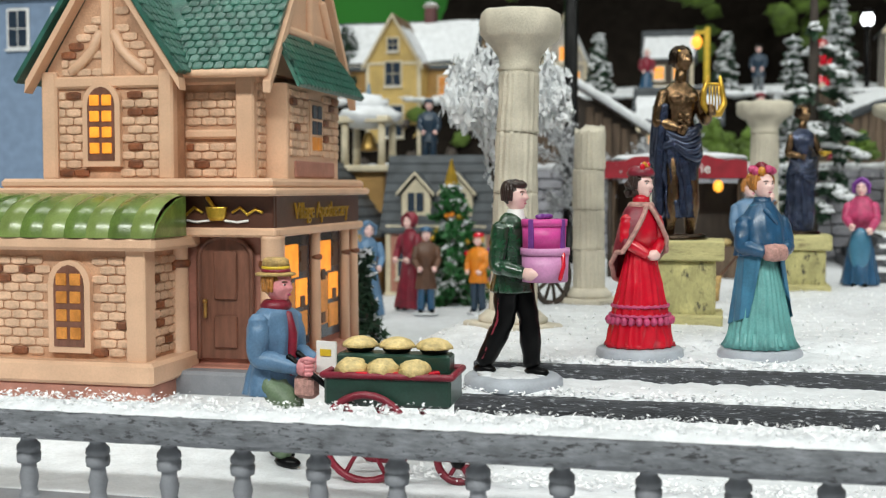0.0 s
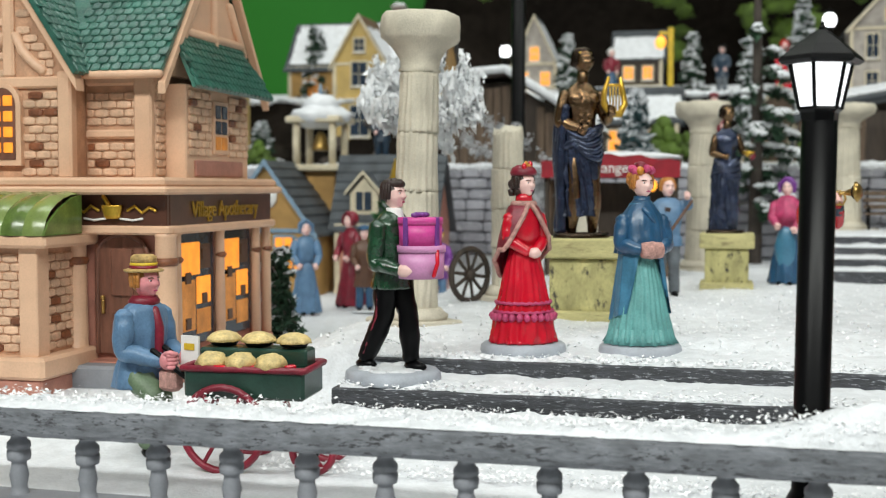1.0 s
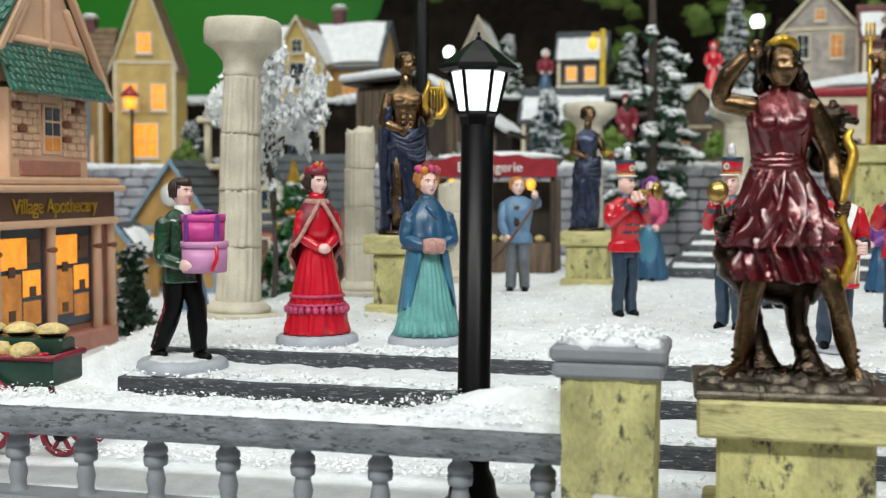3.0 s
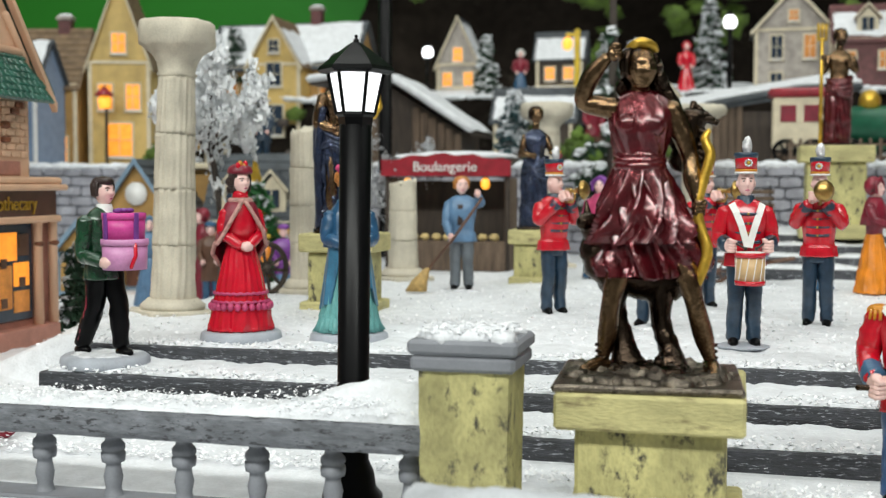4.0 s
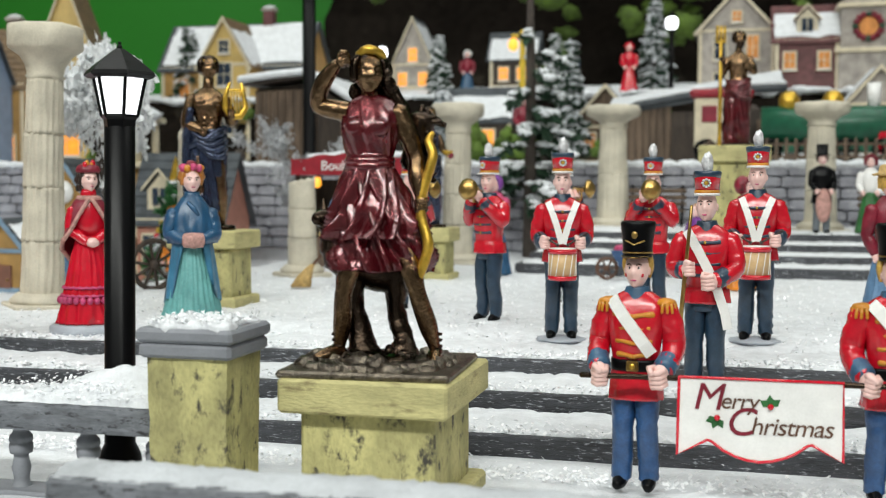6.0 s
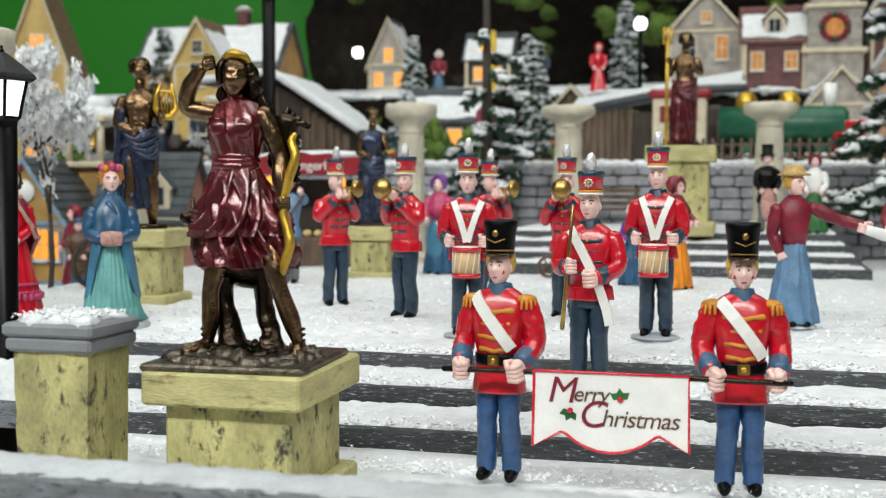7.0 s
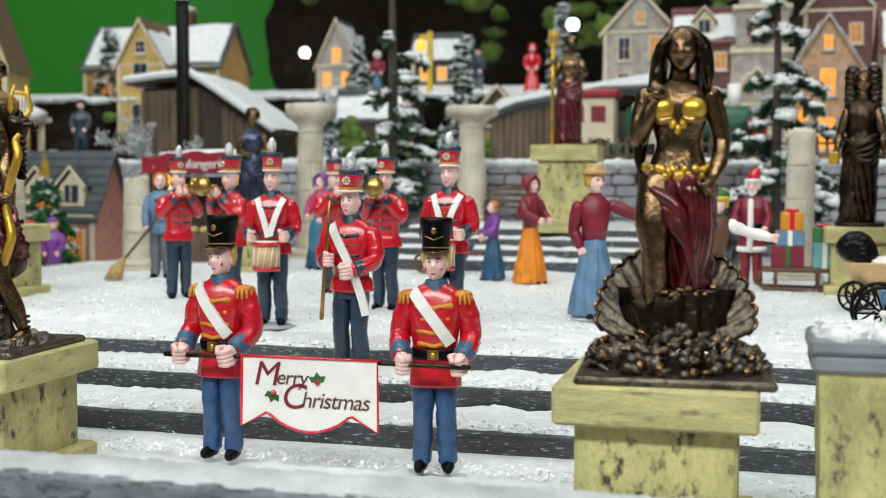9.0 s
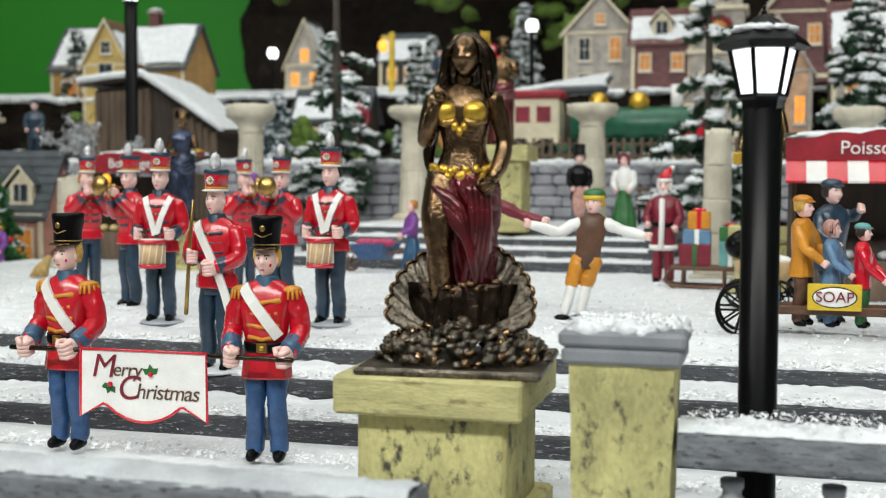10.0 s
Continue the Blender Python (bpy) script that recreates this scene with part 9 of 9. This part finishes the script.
def train():
    o = thing("toy_train", pose(0.2720, 1.030, 0.103) @ Matrix.Diagonal((1.25, 1.25, 1.25, 1)), "toy train with a green engine and red-roofed white car", "toy train")
    c = Clay()
    c.box((-52, 0, 26), (36, 22, 34), LIGHTTRIM, bev=1)
    car = part("car", c, o)
    c = Clay()
    c.box((-52, 0, 46), (42, 26, 6), SIGNRED, bev=2)
    part("car_roof", c, car, "red roof")
    for x in (-60, -45):
        c = Clay()
        c.box((x, -11.2, 32), (10, 1.2, 11), DEEPRED)
        part("window", c, car)
    c = Clay()
    k = len(c.v)
    c.loft([(0, 0, -44, 13, 13), (0, 0, 36, 13, 13), (0, 0, 40, 10, 10)], TRAINGREEN, n=22)
    c.turn(Matrix.Translation((18, 0, 24)) @ Euler((0, radians(90), 0)).to_matrix().to_4x4(), k)
    c.box((8, 0, 9), (112, 22, 6), TRAINGREEN, bev=0.8)
    part("boiler", c, o, "green boiler")
    for x in (-8, 20):
        c = Clay()
        c.loft([(x, 0, 34, 7, 7), (x, 0, 42, 7, 7), (x, 0, 46, 5, 5), (x, 0, 47.5, 2, 2)], GOLD, n=16)
        part("dome", c, o, "yellow dome")
    c = Clay()
    c.loft([(46, 0, 34, 4, 4), (46, 0, 52, 4.6, 4.6)], WHITE, n=14)
    part("funnel", c, o)
    c = Clay()
    c.box((58, 0, 16), (20, 24, 22), SCARLET, bev=1)
    part("tender", c, o, "red tender")
    for x in (-62, -44, -20, 4, 28, 52):
        part("wheel", spoked_wheel(Clay(), 7, BLACK, 1.2, 6), o, at=pose(x * 0.001, -0.0125, 0.007))


train()

# ---- trees ----


def fir(x, y, z, h, r, label, low=0.12, snow=0.55, needles=NEEDLE, seed=0, sparse=0.0, trunk_r=3.0, name="fir_tree"):
    """A model fir: tapered trunk, whorls of drooping limbs, needle sprays and lying snow."""
    rnd = random.Random(seed)
    o = thing(name, pose(x, y, z), label, "tree", "model trees")
    t = Clay()
    t.tube([(0, 0, -2), (0.6, 0.4, h * 0.4), (-0.4, 0.3, h * 0.75), (0, 0, h * 0.98)], [trunk_r * 1.3, trunk_r, trunk_r * 0.6, trunk_r * 0.2], BARK, n=9)
    limbs, sprays, snows = Clay(), [], []
    k = 0
    zz = h * low
    while zz < h * 0.97:
        f = (zz / h - low) / (1 - low)
        rr = r * (1 - f) ** 0.8 + 2
        for i in range(rnd.randint(5, 8)):
            if rnd.random() < sparse * (0.4 + f):
                continue
            u = rnd.uniform(0, 6.3)
            l = rr * rnd.uniform(0.6, 1.1)
            d = Vector((math.cos(u), math.sin(u), 0))
            a = Vector((0, 0, zz))
            b = a + d * l * 0.55 + Vector((0, 0, -0.05 * l))
            e = a + d * l + Vector((0, 0, -0.28 * l))
            limbs.tube([a, b, e], [0.9, 0.7, 0.3], BARK, n=4, round_ends=False)
            for j in range(int(5 + l / 3.2)):
                q = rnd.uniform(0.2, 1.0)
                p = a.lerp(b, q * 2) if q < 0.5 else b.lerp(e, q * 2 - 1)
                sprays.append((p + Vector((rnd.gauss(0, 1.6), rnd.gauss(0, 1.6), rnd.gauss(-0.6, 1.0))), l))
                for rep in range(2):
                    if rnd.random() < snow:
                        snows.append((p + Vector((rnd.gauss(0, 1.8), rnd.gauss(0, 1.8), 1.2 + rnd.random())), l))
        zz += h * 0.052 * rnd.uniform(0.8, 1.2)
    part("trunk", t, o)
    part("limbs", limbs, o)
    for nm, spots, mat, s0 in (("needles", sprays, needles, 4.4), ("snow", snows, SNOW, 4.4 if snow < 0.9 else 6.4)):
        verts, faces = [], []
        if nm == "snow" and snow >= 0.7:
            c = Clay()
            for k, (p, l) in enumerate(spots):
                if rnd.random() < 0.42:
                    w = rnd.uniform(1.6, 4.6) * (0.5 + 0.016 * r)
                    c.ball((p.x, p.y, p.z), (w, w * rnd.uniform(0.7, 1.1), w * rnd.uniform(0.35, 0.6)), SNOW, n=6, rough=0.7, seed=k)
            tagged(part("snow", c, o, "snow in clumps on the boughs"), kind="stuff")
            continue
        for p, l in spots:
            for m in range(4 if nm == "needles" else 3):
                s = s0 * rnd.uniform(0.5, 1.15) * (0.6 + 0.02 * r)
                e = Euler((rnd.gauss(0, 0.7), rnd.gauss(0, 0.7), rnd.uniform(0, 6.3))).to_matrix()
                bidx = len(verts)
                for v in ((-s, -s * 0.22, 0), (s * 0.2, -s * 0.4, 0.2), (s, 0, -0.2 * s), (s * 0.2, s * 0.4, 0.2)):
                    verts.append(p + e @ Vector(v))
                faces.append([bidx, bidx + 1, bidx + 2, bidx + 3])
        c = Clay()
        c.add(verts, faces, mat, False)
        ob = part(nm, c, o, "dark green needles" if nm == "needles" else "snow on the boughs")
        tagged(ob, kind="stuff")
    return o


fir(0.0630, 0.908, 0.026, 285, 42, "tall model fir with snow-laden lower boughs", 0.16, 0.95, seed=1, sparse=0.75, trunk_r=4.2)
fir(0.3620, 0.880, 0.050, 215, 54, "broad model fir with snow-laden boughs by the wall", 0.1, 0.95, seed=2, sparse=0.6, trunk_r=3.4)
fir(0.0610, 1.140, 0.108, 116, 20, "slim dark model fir dusted with snow", 0.08, 0.5, seed=3)
fir(0.1230, 1.390, 0.188, 110, 22, "slim model fir dusted with snow on the hill", 0.08, 0.6, seed=4)
fir(-0.0330, 1.010, 0.102, 62, 18, "small blue-green model fir dusted with snow", 0.05, 0.5, needles=paint("blue_needles", (0.05, 0.11, 0.12), 0.6, var=0.4), seed=5)
fir(-0.1500, 1.440, 0.190, 80, 18, "small frosted model fir near a cottage", 0.05, 0.7, seed=6)
fir(0.0000, 1.420, 0.190, 76, 16, "small frosted model fir on the hill", 0.05, 0.7, seed=7)
fir(0.4800, 1.030, 0.102, 150, 44, "model fir with snow on its boughs behind the stall", 0.1, 0.7, seed=8)
fir(-0.1680, 0.532, 0.004, 50, 9, "little green model fir beside the shop", 0.04, 0.1, seed=9)
fir(-0.3950, 1.060, 0.100, 46, 14, "little green model fir by the fence", 0.04, 0.2, seed=10)
fir(-0.4250, 1.300, 0.178, 90, 26, "dark model fir behind the ochre house", 0.04, 0.2, seed=11)


def frosted_tree(x, y, z, h, r, label, mat, leaf, seed, dense=1.0, start=0.3, slim=1.0, flake=1.0):
    """A bare branching tree whose twigs carry frost."""
    rnd = random.Random(seed)
    o = thing("frosted_tree", pose(x, y, z) @ Matrix.Diagonal((slim, slim, 1, 1)), label, "tree", "model trees")
    wood, tips = Clay(), []

    def grow(p, d, l, w, n):
        q = p + d * l
        mid = p.lerp(q, 0.5) + Vector((rnd.gauss(0, l * 0.06), rnd.gauss(0, l * 0.06), 0))
        wood.tube([p, mid, q], [w, w * 0.85, w * 0.68], mat, n=5, round_ends=False)
        tips.append(q)
        tips.append(mid)
        if n == 0:
            return
        for i in range(3 if n > 2 else rnd.randint(2, 3)):
            v = (d + Vector((rnd.gauss(0, 0.55), rnd.gauss(0, 0.55), rnd.gauss(0.08, 0.35)))).normalized()
            grow(q, v, l * rnd.uniform(0.6, 0.82), w * 0.66, n - 1)

    grow(Vector((0, 0, -2)), Vector((0.03, 0, 1)), h * start, r * 0.06, 5)
    part("trunk", wood, o)
    verts, faces = [], []
    for p in tips:
        if p.z < h * start:
            continue
        for m in range(int(6 * dense)):
            s = rnd.uniform(0.8, 2.3) * flake
            c = p + Vector((rnd.gauss(0, 2.0), rnd.gauss(0, 2.0), rnd.gauss(0, 2.0)))
            e = Euler((rnd.uniform(0, 6.3), rnd.uniform(0, 6.3), rnd.uniform(0, 6.3))).to_matrix()
            b = len(verts)
            for v in ((-s, -s * 0.4, 0), (s * 0.3, -s * 0.6, 0), (s, 0, 0), (0, s * 0.7, 0)):
                verts.append(c + e @ Vector(v))
            faces.append([b, b + 1, b + 2, b + 3])
    c = Clay()
    c.add(verts, faces, leaf, False)
    tagged(part("crown", c, o, "frosted twigs and flakes"), kind="stuff")
    return o


frosted_tree(-0.1060, 0.565, 0.020, 178, 46, "white frosted model tree behind the tall column", BARK, FROSTED, 3, 3.2, 0.27, 0.62, 1.5)
frosted_tree(-0.0850, 0.810, 0.026, 142, 40, "bare silver model tree before the barn", SILVER, SILVER, 5, 1.4, 0.28, 0.9, 0.75)


def christmas_tree():
    o = fir(-0.1860, 0.800, 0.003, 84, 30, "decorated model Christmas tree with a golden star", 0.06, 0.1, needles=GREEN, seed=14, name="christmas_tree")
    c = Clay()
    c.loft([(0, 0, 80, 3, 3), (0, 0, 84, 5, 5), (0, 0, 100, 0.6, 0.6)], GOLD, n=5, smooth=False)
    part("star", c, o, "golden tree top")
    rnd = random.Random(2)
    for i in range(26):
        t = rnd.random()
        u = rnd.uniform(0, 6.3)
        c = Clay()
        c.ball((28 * (1 - t) * math.cos(u), 28 * (1 - t) * math.sin(u), 8 + 70 * t), 2.2, (SCARLET, GOLD, ORANGE)[i % 3], n=9)
        part("bauble", c, o)


christmas_tree()

# bushes of moss
for x, y, z, s in ((-0.010, 1.02, 0.104, 1.0), (0.020, 1.035, 0.104, 0.8), (0.11, 1.02, 0.104, 0.6), (-0.39, 1.04, 0.1, 0.7)):
    c = Clay()
    for i in range(40):
        u, q = random.uniform(0, 6.3), random.random()
        c.ball((22 * s * math.cos(u) * q, 14 * s * math.sin(u) * q, 6 + 30 * s * (1 - q) * random.random()), random.uniform(4, 8) * s, MOSS, n=7, rough=0.6, seed=i)
    thing("moss_bush", pose(x, y, z), "bright green mossy bush on the terrace", "bush", "mossy bushes", c)

# far lamps
street_lamp(-0.1140, 0.890, 0.026, 226.0, 5.4, 0.0, "tall black street lamp with glowing head behind the stall")
for x, y, z, h in ((-0.231, 1.458, 0.205, 48), (0.146, 1.321, 0.178, 83), (0.530, 1.15, 0.102, 100), (-0.565, 0.93, 0.0, 150)):
    o = thing("lamp_post", pose(x, y, z), "slim black lamp post with a glowing white globe", "lamp post", "far lamp posts")
    c = Clay()
    c.tube([(0, 0, 0), (0, 0, h - 8)], 2.6, BLACK, n=8)
    c.loft([(0, 0, h - 9, 5, 5), (0, 0, h - 7, 6, 6)], BLACK, n=10)
    part("post", c, o)
    c = Clay()
    c.ball((0, 0, h), (7, 7, 8.5), BULB, n=12)
    part("globe", c, o, "glowing white globe")
    c = Clay()
    c.loft([(0, 0, h + 7, 7, 7), (0, 0, h + 12, 1.5, 1.5)], BLACK, n=10)
    part("hat", c, o)
o = thing("lamp_post", pose(-0.0200, 1.318, 0.178), "yellow lamp post with a glowing amber bulb", "lamp post", "far lamp posts")
c = Clay()
c.box((0, 0, 40), (6, 6, 80), YELLOW, bev=1)
c.box((-6, 0, 74), (14, 4, 4), YELLOW, bev=0.6)
part("post", c, o)
c = Clay()
c.ball((-11, 0, 64), (6, 6, 7.5), AMBER, n=12)
part("bulb", c, o, "glowing amber bulb")


# The third post is added; its amber glow stands in for a lit window.
for x, y, top in ((-0.464, 1.07, 0.167), (-0.532, 1.06, 0.153), (-0.544, 1.09, 0.211)):
    o = thing("amber_glow_post", pose(x, y, 0.101), "slim dark post with amber lantern or window glow under a red shade", "lantern", "amber lanterns")
    h = (top - 0.101) * 1000
    c = Clay()
    c.tube([(0, 0, 0), (0, 0, h + 12), (0, -3, h + 15)], 1.5, DARKWOOD, n=8)
    part("post", c, o)
    c = Clay()
    c.loft([(0, -4, h - 7, 4.5, 4.5), (0, -4, h, 6.5, 6.5), (0, -4, h + 6, 4.5, 4.5)], AMBER, n=14)
    part("bulb", c, o, "glowing amber glass")
    c = Clay()
    c.loft([(0, -4, h + 5, 10, 10), (0, -4, h + 8, 8, 8), (0, -4, h + 14, 2, 2)], SIGNRED, n=16)
    part("shade", c, o, "red shade dusted with snow")


# rock cliff between the terraces
def cliff():
    o = thing("rock_cliff", pose(0, 1.25, 0.1), "dark brown rock ledge with moss below the upper village", "rock", kind="structure")
    rnd = random.Random(9)
    c = Clay()
    n, m = 180, 12
    verts, faces = [], []
    for j in range(m):
        for i in range(n):
            x, v = -700 + 1500 * i / (n - 1), j / (m - 1)
            p = Vector((x * 0.02, v * 3, 4))
            verts.append((x, 12 * v - 10 * noise.noise(p) - 5 * noise.noise(p * 3), -4 + 86 * v + 4 * noise.noise(Vector((x * 0.03, 1, 1))) * v))
    for j in range(m - 1):
        for i in range(n - 1):
            a = j * n + i
            faces.append([a, a + 1, a + n + 1, a + n])
    c.add(verts, faces, CAVE, False)
    part("rock", c, o)
    s = Clay()
    for i in range(150):
        s.ball((-690 + 10 * i, 14 + rnd.uniform(-6, 6), 80 + 4 * noise.noise(Vector(((-690 + 10 * i) * 0.03, 1, 1)))), (rnd.uniform(8, 13), 12, rnd.uniform(2.5, 6)), SNOW, n=8, rough=0.4, seed=i)
    part("snow", s, o, "snow along the ledge")
    g = Clay()
    for i in range(60):
        g.ball((rnd.uniform(-400, 500), -4, rnd.uniform(4, 66)), (rnd.uniform(5, 14), 7, rnd.uniform(4, 9)), MOSS if rnd.random() < 0.6 else BARK, n=8, rough=0.6, seed=i)
    part("moss", g, o, "patches of moss")


cliff()
cottage(0.0900, 1.210, 0.103, 70, 50, 40, 40, TIMBER, GREYROOF, "small brown timber cottage with snowy roof", wins=((-16, 14, 12, 18), (16, 14, 12, 18)), lit=WARMDIM, seed=41)
cottage(-0.0450, 1.200, 0.103, 80, 50, 46, 34, DARKWOOD, GREYROOF, "low dark timber cottage with an orange lit window", along="x", wins=((-20, 16, 16, 20), (16, 16, 14, 20)), lit=WARM, seed=42)
